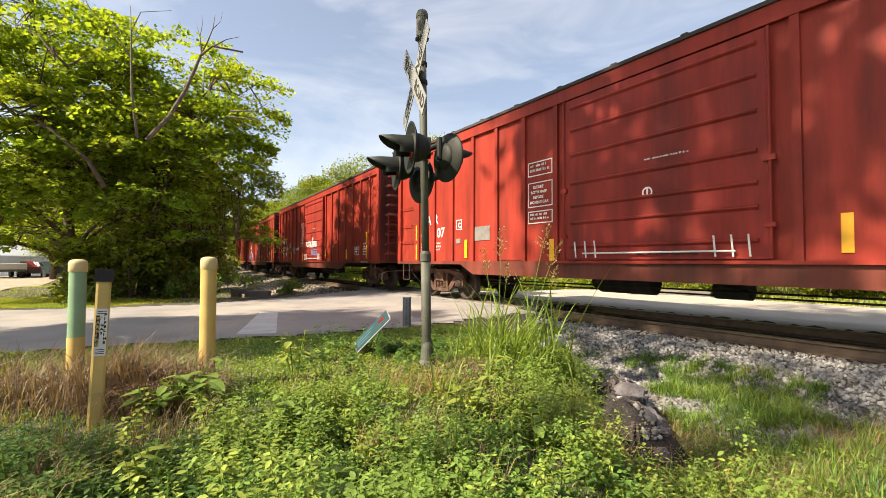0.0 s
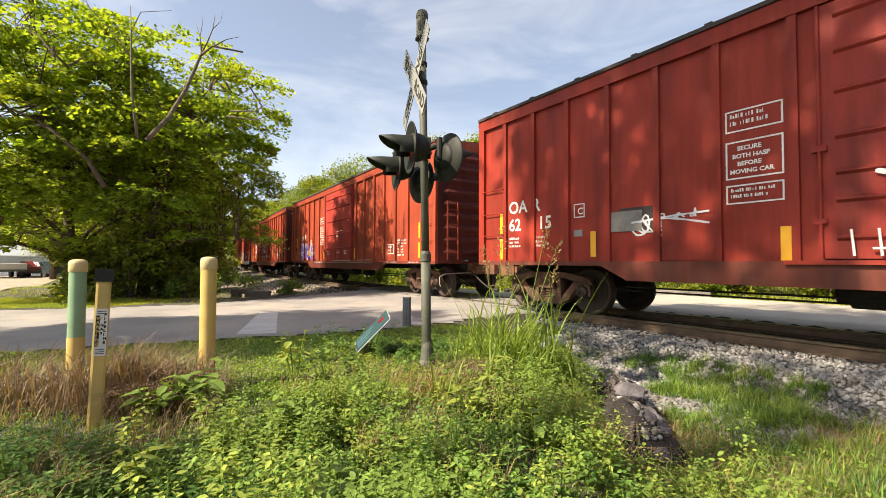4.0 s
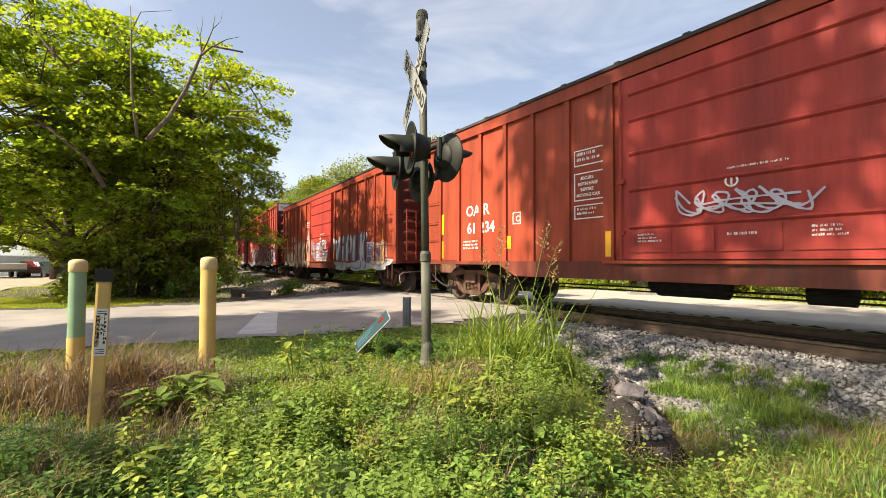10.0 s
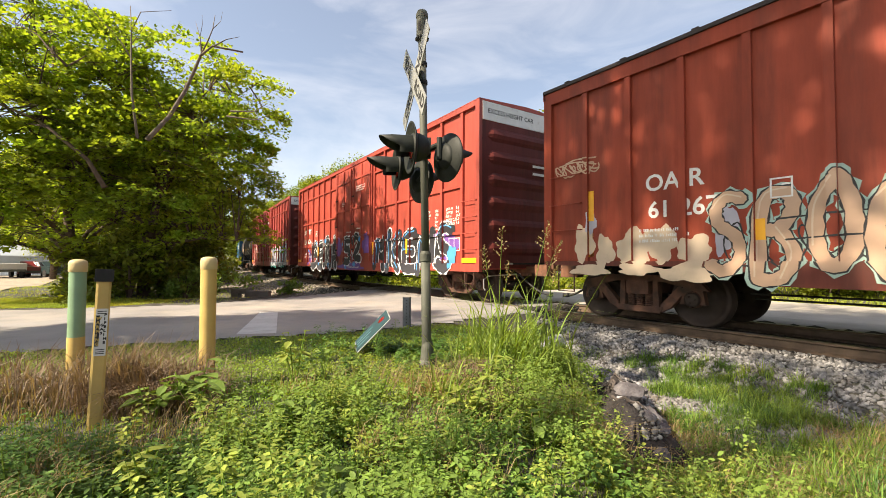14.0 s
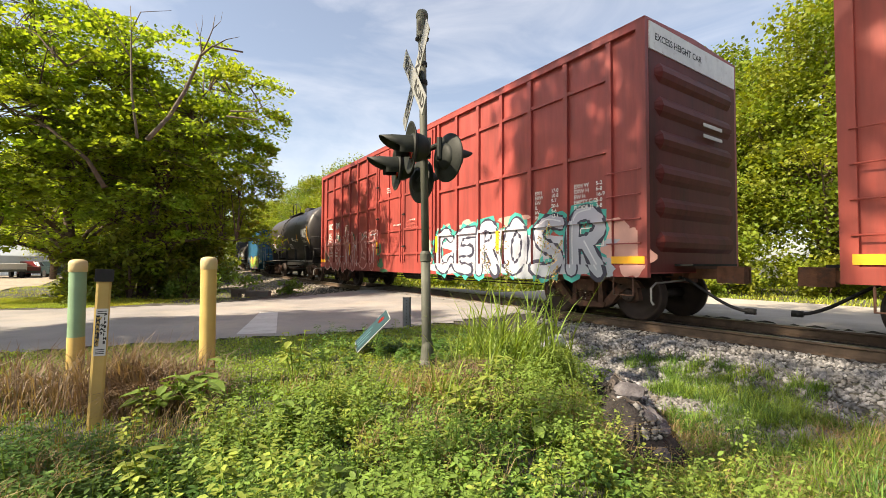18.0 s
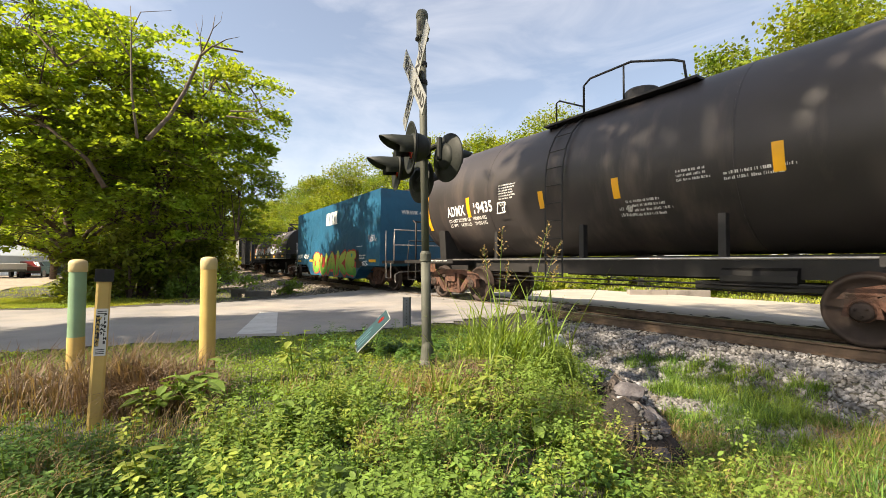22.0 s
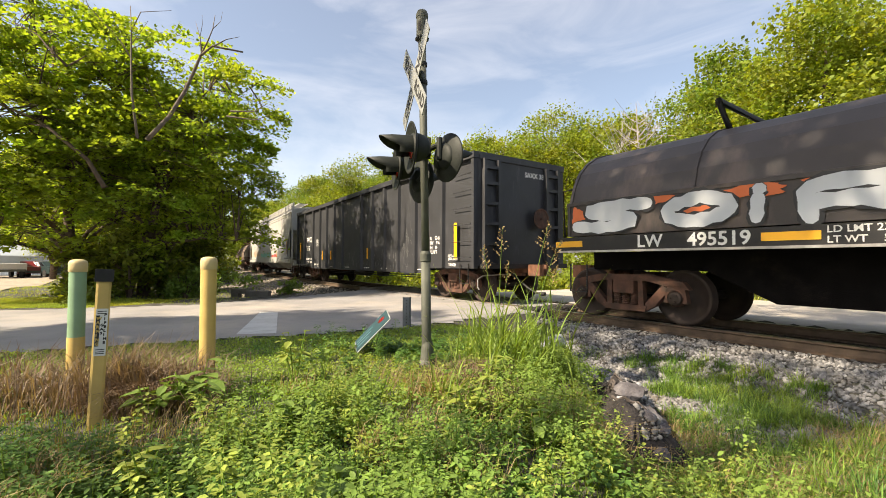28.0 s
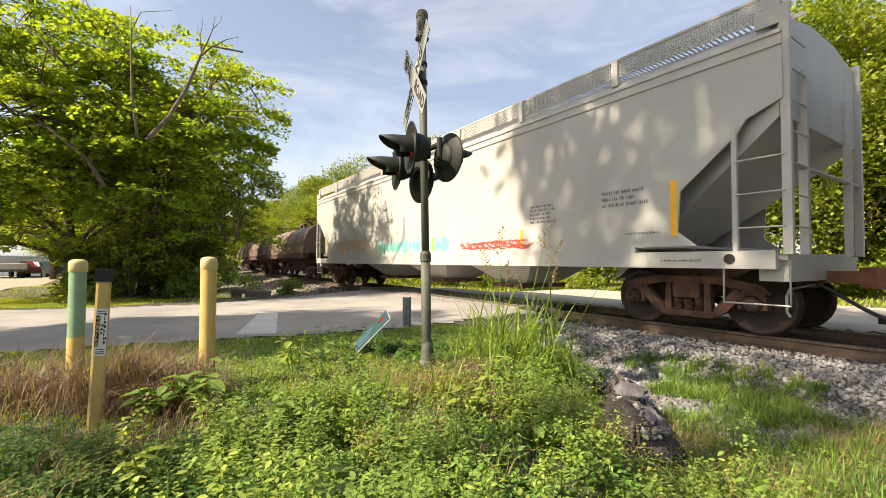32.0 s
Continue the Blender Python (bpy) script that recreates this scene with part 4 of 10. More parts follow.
weed_plants(420, -4.0, 2.0, 1.3, 4.8, 0.54, 0.024, 65, M_WEED2, "weeds", "taller pale green weeds in clusters on the bank", 28, where=lambda x, y: in_clusters(x + 0.7, y + 0.4))
# the near left corner's shade is put into the dark colour of these weeds
weed_plants(2400, -4.5, -0.9, 1.1, 3.6, 0.24, 0.022, 33, M_WEED3, "weeds", "weeds below the reeds, coloured dark as if shaded", 24, where=on_left)
weed_plants(1100, 0.8, 4.6, 1.3, 5.2, 0.16, 0.017, 31, M_WEED, "weeds", "small weeds growing through the gravel", 25, where=on_shoulder)
weed_plants(1000, -2.4, 1.6, 4.2, 6.8, 0.26, 0.025, 36, M_WEED3, "weeds", "broad dark weeds at the foot of the signal", 26, where=by_pole)

# straw-coloured dry grass among the weeds
M_STRAW = leaf_material("dry_straw", (0.30, 0.22, 0.11), 0.25, 0.35, 0.01)
M_REED = leaf_material("dry_reed", (0.17, 0.115, 0.08), 0.2, 0.4, 0.01)
x, y = scatter(22000, -4.2, 4.6, 1.0, 5.5)
ok = keep_land(x, y) & (patchy(x, y, 1.6, 5.0) > 0.62) & (y < 4.1) & (np.abs(x) < y * 1.15 + 0.3)
v, q = blades(on_ground(x[ok], y[ok], -0.01), 0.24, 0.004, 0.9)
tagged(sheet("dry_grass", v, q, M_STRAW), "dry straw-coloured grass among the weeds", "grass", kind="stuff")
# grass tufts on the gravel shoulder
x, y = scatter(84000, 0.9, 8.0, 1.2, 7.5)
s_, w_ = track_coords(x, y)
ok = keep_land(x, y) & (patchy(x, y, 1.1, 9.0) > 0.29 + 0.24 * smooth01((w_ + 4.2) / 1.6) - 0.3 * smooth01((3.4 - y) / 0.9)) & (w_ < -2.0) & (x < y * 1.15 + 0.5) & (gravel_part(x, y) > 0.2)
x, y = x[ok], y[ok]
half = RNG.uniform(0, 1, len(x)) < 0.45 * patchy(x, y, 2.3, 3.0) + 0.12
for pick, mat, label in ((half, M_WEED, "bright grass tufts growing through the gravel"), (~half, M_WEED3, "darker grass and clover between the stones")):
    v, q = blades(on_ground(x[pick], y[pick], -0.01), 0.04 + 0.08 * patchy(x[pick], y[pick], 2.6, 1.0), 0.006, 1.5)
    tagged(sheet("shoulder_grass", v, q, mat), label, "grass", kind="stuff")
weed_plants(2600, 0.9, 4.4, 1.3, 3.9, 0.15, 0.017, 30, M_WEED, "weeds", "leafy weeds and clover over the near gravel", 31, where=lambda x, y: smooth01((gravel_part(x, y) - 0.2) * 2) * smooth01((3.7 - y) / 0.8) * np.clip(1.6 * patchy(x, y, 1.7, 12.0) - 0.35, 0, 1) * clear_bank(x, y))
weed_plants(1500, 0.9, 4.4, 1.3, 3.9, 0.20, 0.018, 26, M_WEED2, "weeds", "yellow-green weeds over the near gravel", 32, where=lambda x, y: smooth01((gravel_part(x, y) - 0.2) * 2) * smooth01((3.5 - y) / 0.8) * np.clip(1.6 * patchy(x, y, 1.4, 15.0) - 0.5, 0, 1) * clear_bank(x, y))
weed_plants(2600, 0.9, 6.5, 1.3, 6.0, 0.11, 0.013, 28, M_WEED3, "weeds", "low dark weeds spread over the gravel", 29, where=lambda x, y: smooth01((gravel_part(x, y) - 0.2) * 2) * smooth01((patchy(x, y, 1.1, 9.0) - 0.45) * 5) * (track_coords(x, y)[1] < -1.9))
# dry reeds round the marker posts
M_REED2 = leaf_material("pale_dry_reed", (0.25, 0.185, 0.12), 0.2, 0.35, 0.01)
for n, cx, cy, sx, sy, hh, bend, mat in ((520, -2.45, 3.40, 0.22, 0.12, 0.52, 0.5, M_REED2), (700, -2.35, 3.36, 0.24, 0.12, 0.46, 0.9, M_REED), (420, -2.15, 3.25, 0.2, 0.1, 0.36, 1.5, M_REED), (260, -2.1, 3.3, 0.22, 0.1, 0.34, 1.3, M_REED2),
                                         (420, -3.3, 3.45, 0.33, 0.2, 0.36, 1.1, M_REED), (220, -3.25, 3.4, 0.33, 0.18, 0.44, 0.7, M_REED2), (260, -3.9, 3.7, 0.4, 0.25, 0.42, 0.8, M_REED)):
    x, y = RNG.normal(cx, sx, n), RNG.normal(cy, sy, n)
    v, q = blades(on_ground(x, y, -0.02), hh, 0.008, bend)
    tagged(sheet("dry_reeds", v, q, mat), "dry brown reeds standing round the marker posts", "reeds", kind="stuff")
# flattened straw and short grass round the tripod's place and behind it
x, y = RNG.uniform(1.0, 4.2, 7000), RNG.uniform(1.6, 3.7, 7000)
ok = (patchy(x, y, 2.0, 8.0) > 0.42) & (x < y * 1.15 + 0.3)
v, q = blades(on_ground(x[ok], y[ok], 0.01), 0.13, 0.005, 2.6)
tagged(sheet("dry_grass", v, q, M_STRAW), "flattened dry straw lying over the gravel", "grass", kind="stuff")
x, y = RNG.uniform(-9, 9, 60000), RNG.uniform(-7, 1.4, 60000)
ok = keep_land(x, y)
v, q = blades(on_ground(x[ok], y[ok], -0.01), 0.07, 0.012, 0.7)
tagged(sheet("lawn", v, q, M_GRASS), "short grass of the verge behind the bank", "grass", kind="stuff")
# lawn and meadow farther off
x, y = scatter(60000, -34, -6, 9.5, 34)
lane = -12.5 - 0.827 * (y - 9.9)
ok = keep_land(x, y) & ((x > lane + 1.1) | (x < lane - 3.4 - 0.33 * (y - 9.9)))
v, q = blades(on_ground(x[ok], y[ok], -0.02), 0.075, 0.016, 0.8)
tagged(sheet("verge_grass", v, q, M_MEADOW), "sunlit grass across the road", "grass", kind="stuff")
x, y = RNG.uniform(-13.5, -7.5, 42000), RNG.uniform(9.3, 12.6, 42000)
lane = -12.5 - 0.827 * (y - 9.9)
ok = keep_land(x, y) & (x > lane + 1.0)
v, q = blades(on_ground(x[ok], y[ok], -0.01), 0.05, 0.012, 0.8)
tagged(sheet("verge_grass", v, q, M_MEADOW), "short bright grass along the far road edge", "grass", kind="stuff")
x, y = scatter(42000, -12, 34, 12, 46)
s_, w_ = track_coords(x, y)
ok = keep_land(x, y) & (w_ > 2.0)
v, q = blades(on_ground(x[ok], y[ok], -0.02), 0.2, 0.04, 0.6)
tagged(sheet("meadow_grass", v, q, M_MEADOW), "sunlit mown grass beyond the tracks", "grass", kind="stuff")

# ---------------------------------------------------------------- single plants
def arching(n, length, width, spread, rng):
    """Long grass blades of six pieces that rise, bow over and taper."""
    a = rng.uniform(0, 2 * np.pi, n)
    d = np.stack([np.cos(a), np.sin(a)], 1)
    L = length * rng.uniform(0.55, 1.15, n)
    foot = rng.normal(0, spread, (n, 2)) * np.array([1.3, 0.8])
    tilt = rng.uniform(0.05, 0.45, n)
    curl = rng.uniform(0.2, 2.3, n)
    side = np.stack([-d[:, 1], d[:, 0], np.zeros(n)], 1)
    p = np.concatenate([foot, np.zeros((n, 1))], 1)
    rows = []
    for k in range(7):
        f = k / 6
        w = width * (0.55 + 0.9 * f * (1 - f)) * (1 - f ** 3) + 0.0008
        rows += [p - side * w / 2, p + side * w / 2]
        ang = tilt + curl * f ** 1.6
        p = p + np.concatenate([d * np.sin(ang)[:, None], np.cos(ang)[:, None]], 1) * (L / 6)[:, None]
    v = np.stack(rows, 1).reshape(-1, 3)
    i = np.arange(n)[:, None] * 14
    q = np.concatenate([i + np.array([[2 * k, 2 * k + 1, 2 * k + 3, 2 * k + 2]]) for k in range(6)], 1).reshape(-1, 4)
    return v, q


def tall_grass(x, y, n, h, seed, heads=()):
    rng = np.random.default_rng(seed)
    ob = thing("tall_grass", "tall green grass clump with feathery seed heads by the signal", "grass", at_ground(x, y))
    v, q = arching(n, h, 0.019, 0.13, rng)
    sheet("blades", v, q, M_REEDGREEN, ob)
    for tx, ty, tz in heads:
        top = Vector((tx, ty, tz))
        bm = bmesh.new()
        tube(bm, [(tx * 0.1, ty * 0.1, 0), (tx * 0.4, ty * 0.4, tz * 0.55), (tx * 0.8, ty * 0.8, tz * 0.88), top], [0.004, 0.0035, 0.0025, 0.001], 5)
        stalk = part("stalk", bm, M_GRASS, ob)
        pos, tips = [], []
        for k in range(16):
            f = k / 15
            c = Vector((tx * (0.72 + 0.28 * f), ty * (0.72 + 0.28 * f), tz * (0.80 + 0.2 * f)))
            a, reach = rng.uniform(0, 6.28), 0.085 * (1 - 0.75 * f)
            e = c + Vector((math.cos(a) * reach, math.sin(a) * reach, reach * 0.8))
            for j in range(6):
                pos.append(c.lerp(e, rng.uniform(0.2, 1.05)))
        v, q = leaf_cloud(np.array([tuple(p) for p in pos]), 0.011, 0.2, rng, 2.2)
        sheet("seed_head", v, q, M_STRAW, stalk)


M_REEDGREEN = leaf_material("long_grass_green", (0.195, 0.295, 0.06), 0.4)
tall_grass(0.50, 3.95, 75, 1.02, 1, ((0.05, 0.0, 1.42), (-0.12, 0.1, 1.25), (0.12, 0.05, 1.1)))
tall_grass(0.74, 4.05, 80, 1.08, 2, ((0.28, 0.05, 1.48), (0.40, 0.1, 1.30)))
tall_grass(0.92, 4.15, 45, 0.75, 4, ((0.2, 0.1, 1.05),))
tall_grass(0.30, 4.3, 40, 0.62, 5)
tall_grass(0.70, 3.55, 40, 0.5, 3)
tall_grass(0.15, 3.2, 30, 0.42, 6)
# dead tan weeds below the clump
for k, (cx, cy, n, hh) in enumerate(((0.20, 3.75, 420, 0.26), (-0.05, 3.45, 300, 0.24), (0.45, 3.0, 160, 0.24), (0.9, 2.6, 160, 0.22))):
    x, y = RNG.normal(cx, 0.14, n), RNG.normal(cy, 0.13, n)
    v, q = blades(on_ground(x, y, 0.06), hh, 0.005, 1.2)
    tagged(sheet("dead_weeds", v, q, M_STRAW if k % 2 else M_REED), "tan dead weed stems tangled among green ones", "weeds", kind="stuff")


rngt = np.random.default_rng(77)
tx, ty = scatter(3000, 1.0, 7.0, 1.3, 6.5, rngt)
_, tw = track_coords(tx, ty)
ok = keep_land(tx, ty) & (patchy(tx, ty, 1.1, 9.0) > 0.30 + 0.26 * smooth01((tw + 4.0) / 1.8) - 0.3 * smooth01((3.5 - ty) / 0.9)) & (tw < -1.9) & (gravel_part(tx, ty) > 0.3) & (tx < ty * 1.12 + 0.3) & (np.hypot((tx - 1.5) / 0.5, (ty - 3.5) / 0.8) > 1)
tx, ty = tx[ok][:900], ty[ok][:900]
for shade, mat, label in ((0, M_GRASS, "light green grass tufts on the gravel shoulder"), (1, M_WEED, "green grass tufts on the gravel shoulder"), (2, M_WEED3, "dark green grass tufts on the gravel shoulder")):
    vs, qs, off = [], [], 0
    for x, y in zip(tx[shade::3], ty[shade::3]):
        v, q = arching(int(rngt.integers(14, 36)), rngt.uniform(0.10, 0.26), 0.007, 0.03, rngt)
        vs.append(v + on_ground(np.array([x]), np.array([y]), -0.01))
        qs.append(q + off)
        off += len(v)
    tagged(sheet("grass_tufts", np.concatenate(vs), np.concatenate(qs), mat), label, "grass", kind="stuff")


def broadleaf(x, y, h, leaves, size, seed, mat):
    rng = np.random.default_rng(seed)
    ob = thing("broadleaf_weed", "young weed with broad bright green leaves", "weed", at_ground(x, y))
    bm = bmesh.new()
    tips = []
    for i in range(5):
        a = rng.uniform(0, 6.28)
        k = h * rng.uniform(0.15, 0.5)
        t = Vector((math.cos(a) * k, math.sin(a) * k, h * rng.uniform(0.6, 1.0)))
        tube(bm, [(0, 0, -0.05), t * 0.55, t], [0.006, 0.005, 0.003], 5)
        tips.append(t)
    part("stem", bm, M_GRASS, ob)
    for i in range(leaves):
        t = tips[i % 5] * rng.uniform(0.5, 1.0)
        a = rng.uniform(0, 6.28)
        d, sd = Vector((math.cos(a), math.sin(a), rng.uniform(-0.25, 0.25))), Vector((-math.sin(a), math.cos(a), 0))
        L = size * rng.uniform(0.7, 1.3)
        bm = bmesh.new()
        rows = []
        for f, wd in ((0.0, 0.03), (0.3, 0.3), (0.6, 0.27), (0.85, 0.13), (1.0, 0.01)):
            c = t + d * L * f - Vector((0, 0, 0.25 * L * f * f))
            rows.append([bm.verts.new(c - sd * wd * L + Vector((0, 0, 0.06 * L))), bm.verts.new(c), bm.verts.new(c + sd * wd * L + Vector((0, 0, 0.06 * L)))])
        for r0, r1 in zip(rows, rows[1:]):
            for k in (0, 1):
                bm.faces.new((r0[k], r0[k + 1], r1[k + 1], r1[k]))
        part("leaf", bm, mat, ob)


for i, (x, y, h, n, size, mat) in enumerate(((-1.75, 3.05, 0.40, 34, 0.13, M_WEED), (-2.0, 2.98, 0.32, 26, 0.12, M_WEED), (-1.32, 3.85, 0.50, 34, 0.09, M_WEED2), (-1.12, 4.0, 0.40, 26, 0.08, M_WEED), (-1.36, 2.0, 0.28, 16, 0.10, M_WEED2),
                                             (-0.46, 1.92, 0.24, 12, 0.14, M_WEED), (0.16, 2.85, 0.34, 18, 0.09, M_WEED2), (-0.5, 3.2, 0.30, 16, 0.08, M_WEED), (2.35, 3.95, 0.12, 10, 0.07, M_WEED2), (0.55, 2.4, 0.28, 16, 0.08, M_WEED),
                                             (-0.9, 2.7, 0.30, 18, 0.09, M_WEED), (0.36, 3.3, 0.42, 20, 0.085, M_WEED2), (1.62, 3.6, 0.16, 16, 0.06, M_WEED2), (1.75, 5.1, 0.22, 26, 0.06, M_WEED), (1.95, 5.3, 0.2, 22, 0.06, M_WEED))):
    broadleaf(x, y, h, n, size, 300 + i, mat)

# ---------------------------------------------------------------- crossing signal
M_SIGN = material("weathered_white_sign_sheet", (0.25, 0.26, 0.25), 0.55, vary=0.12, scale=5, grime=(0.24, 0.245, 0.22), grime_scale=6, grime_at=0.52, bump=0.05)
M_INK = material("black_sign_ink", (0.012, 0.012, 0.012), 0.8, vary=0.2)
M_LENS = material("red_signal_glass", (0.22, 0.008, 0.008), 0.15, vary=0.1, scale=40, bump=0.0)
TEXT_ON = []


def plate_text(parent, body, size, m, mat, bold=0.01):
    """Text in the plane given by a matrix: x along the words, y up, z out of the plate."""
    TEXT_ON.append((parent, body, size, m, mat, bold))


def plane_at(origin, right, up):
    r, u = Vector(right).normalized(), Vector(up).normalized()
    n = r.cross(u)
    return Matrix(((r.x, u.x, n.x, origin[0]), (r.y, u.y, n.y, origin[1]), (r.z, u.z, n.z, origin[2]), (0, 0, 0, 1)))


sz = float(ground_z(-0.165, 4.62))
FOOT_AT, TOP_AT = Vector((-0.165, 4.62, sz)), Vector((-0.237, 4.62, 3.52))
signal = thing("crossing_signal", "old weathered railroad crossing signal on a steel pole", "crossing signal")


def up_pole(z):
    return FOOT_AT.lerp(TOP_AT, (z - FOOT_AT.z) / (TOP_AT.z - FOOT_AT.z))


bm = bmesh.new()
tube(bm, [FOOT_AT - Vector((0, 0, 0.3)), up_pole(1.1)], 0.052, 20)
part("lower_pole", bm, M_GALV, signal, smooth=True)
bm = bmesh.new()
tube(bm, [up_pole(1.08), up_pole(3.5)], 0.042, 20)
part("upper_pole", bm, M_GALV, signal, smooth=True)
bm = bmesh.new()
lathe(bm, [(0.053, -0.06), (0.06, -0.05), (0.06, 0.03), (0.044, 0.06)], Matrix.Translation(up_pole(1.1)), 20)
part("collar", bm, M_GALV, signal)
bm = bmesh.new()
lathe(bm, [(0.054, 0.25), (0.062, 0.2), (0.075, 0.06), (0.10, 0.03), (0.11, -0.05)], Matrix.Translation(FOOT_AT), 20)
part("base_casting", bm, M_GALV, signal)
bm = bmesh.new()
lathe(bm, [(0.044, -0.06), (0.062, -0.05), (0.062, 0.20), (0.066, 0.20), (0.066, 0.24), (0.05, 0.275), (0, 0.285)], Matrix.Translation(TOP_AT), 20)
head = part("pole_head", bm, M_GALV, signal, "grey-green ventilated cap of the pole")
for a in (-2.0, -0.9, 0.3):
    bm = bmesh.new()
    d = Vector((math.cos(a), math.sin(a), 0))
    m = Matrix.Translation(TOP_AT + d * 0.0615 + Vector((0, 0, 0.08))) @ Matrix.Rotation(a, 4, "Z")
    prism(bm, [(-0.014, -0.05), (0.014, -0.05), (0.018, 0.02), (0.012, 0.06), (-0.012, 0.06), (-0.018, 0.02)], "x", 0.0, 0.003)
    for v in bm.verts:
        v.co = m @ v.co
    part("vent_slot", bm, M_INK, head)
bm = bmesh.new()
for k in range(14):
    a = 2 * math.pi * k / 14
    c = TOP_AT + Vector((0.066 * math.cos(a), 0.066 * math.sin(a), -0.035 + 0.008 * math.sin(3 * a)))
    tube(bm, [c - Vector((0, 0, 0.014)), c + Vector((0, 0, 0.014))], 0.010, 6)
part("chain", bm, M_INK, signal)
# crossbuck
R = Vector((0.32, -0.947, 0)).normalized()
N = R.cross(Vector((0, 0, 1)))
mid = up_pole(3.02) + N * 0.085
for name, ang, body in (("crossing_board", 36, "CROSSING"), ("railroad_board", -46, "RAIL ROAD")):
    a = radians(ang)
    ax = (R * math.cos(a) + Vector((0, 0, math.sin(a)))).normalized()
    upv = (-R * math.sin(a) + Vector((0, 0, math.cos(a)))).normalized()
    lift = 0.014 if body[0] == "R" else 0.0
    bm = bmesh.new()
    m = plane_at(mid + N * lift, ax, upv)
    box(bm, -0.61, 0.61, -0.10, 0.10, 0, 0.008, m=m)
    bmesh.ops.bevel(bm, geom=bm.edges[:], offset=0.003, segments=1)
    bd = part(name, bm, M_SIGN, signal, "weathered white board with black letters")
    if body == "CROSSING":
        plate_text(bd, "CROSSING", 0.13, m @ Matrix.Translation((-0.49, -0.055, 0.0095)), M_INK, 0.02)
    else:
        plate_text(bd, "RAIL", 0.125, m @ Matrix.Translation((-0.50, -0.055, 0.0095)), M_INK, 0.02)
        plate_text(bd, "ROAD", 0.125, m @ Matrix.Translation((0.10, -0.055, 0.0095)), M_INK, 0.02)
bm = bmesh.new()
lathe(bm, [(0.046, -0.02), (0.052, -0.02), (0.052, 0.02), (0.046, 0.02)], Matrix.Translation(up_pole(3.0)), 16)
lathe(bm, [(0.046, -0.02), (0.052, -0.02), (0.052, 0.02), (0.046, 0.02)], Matrix.Translation(up_pole(3.2)), 16)
box(bm, -0.02, 0.02, -0.02, 0.02, 0, 0.09, m=plane_at(up_pole(3.0), R, (0, 0, 1)))
part("crossbuck_clamp", bm, M_SIGNAL, signal)


# four light units
def light_unit(centre, normal, hood, deep=1.0):
    n = Vector(normal).normalized()
    side = Vector((0, 0, 1)).cross(n).normalized()
    m = Matrix(((side.x, 0, n.x, centre[0]), (side.y, 0, n.y, centre[1]), (0, 1, n.z, centre[2]), (0, 0, 0, 1)))
    bm = bmesh.new()
    lathe(bm, [(0.13, -0.015), (0.20, 0.0), (0.245, 0.022), (0.255, 0.03), (0.255, 0.036), (0.24, 0.030), (0.12, 0.0)], m, 36)
    disc = part("background_disc", bm, M_SIGNAL, signal, "black round signal background", smooth=True)
    bm = bmesh.new()
    lathe(bm, [(0, -0.17 * deep), (0.06, -0.165 * deep), (0.11, -0.13 * deep), (0.14, -0.06 * deep), (0.145, 0.01), (0.12, 0.02)], m, 24)
    part("lamp_housing", bm, M_SIGNAL, disc, smooth=True)
    bm = bmesh.new()
    lathe(bm, [(0.108, 0.02), (0.07, 0.035), (0, 0.042)], m, 24)
    part("lens", bm, M_LENS, disc, "red glass lens", smooth=True)
    bm = bmesh.new()
    rows = []
    for k in range(17):
        a = radians(-35 + 250 * k / 16)
        reach = hood * (0.45 + 0.55 * max(0.0, math.sin(a)) ** 0.6)
        rows.append([bm.verts.new(m @ Vector((r * math.cos(a), r * math.sin(a), z))) for r, z in ((0.118, 0.015), (0.122, reach * 0.6), (0.112, reach), (0.106, reach), (0.115, reach * 0.6), (0.112, 0.015))])
    for p, q in zip(rows, rows[1:]):
        for j in range(5):
            bm.faces.new((p[j], p[j + 1], q[j + 1], q[j]))
    part("visor", bm, M_SIGNAL, disc, "black lamp hood", smooth=True)


light_unit((-0.30, 4.20, 2.17), (-0.94, -0.30, -0.05), 0.34)
light_unit((-0.50, 4.78, 2.10), (-0.95, -0.30, -0.05), 0.36)
light_unit((0.02, 4.42, 2.13), (0.80, 0.58, -0.03), 0.34, 0.28)
light_unit((-0.28, 4.86, 1.97), (0.80, 0.58, -0.03), 0.30, 0.28)
arm = up_pole(2.25)
for p, q, r in ((arm, Vector((-0.26, 4.26, 2.24)), 0.03), (arm, Vector((-0.44, 4.78, 2.12)), 0.028), (arm, Vector((-0.03, 4.40, 2.26)), 0.03), (up_pole(2.0), Vector((-0.28, 4.82, 1.96)), 0.028), (Vector((-0.04, 4.40, 2.33)), Vector((-0.04, 4.40, 2.1)), 0.03)):
    bm = bmesh.new()
    tube(bm, [p, q], r, 10)
    part("cross_arm", bm, M_SIGNAL, signal)
bm = bmesh.new()
lathe(bm, [(0.045, -0.09), (0.075, -0.08), (0.075, 0.08), (0.045, 0.09)], Matrix.Translation(up_pole(2.25)), 16)
box(bm, -0.08, 0.08, -0.09, 0.0, -0.05, 0.12, m=Matrix.Translation(up_pole(2.25)))
part("junction_box", bm, M_SIGNAL, signal)

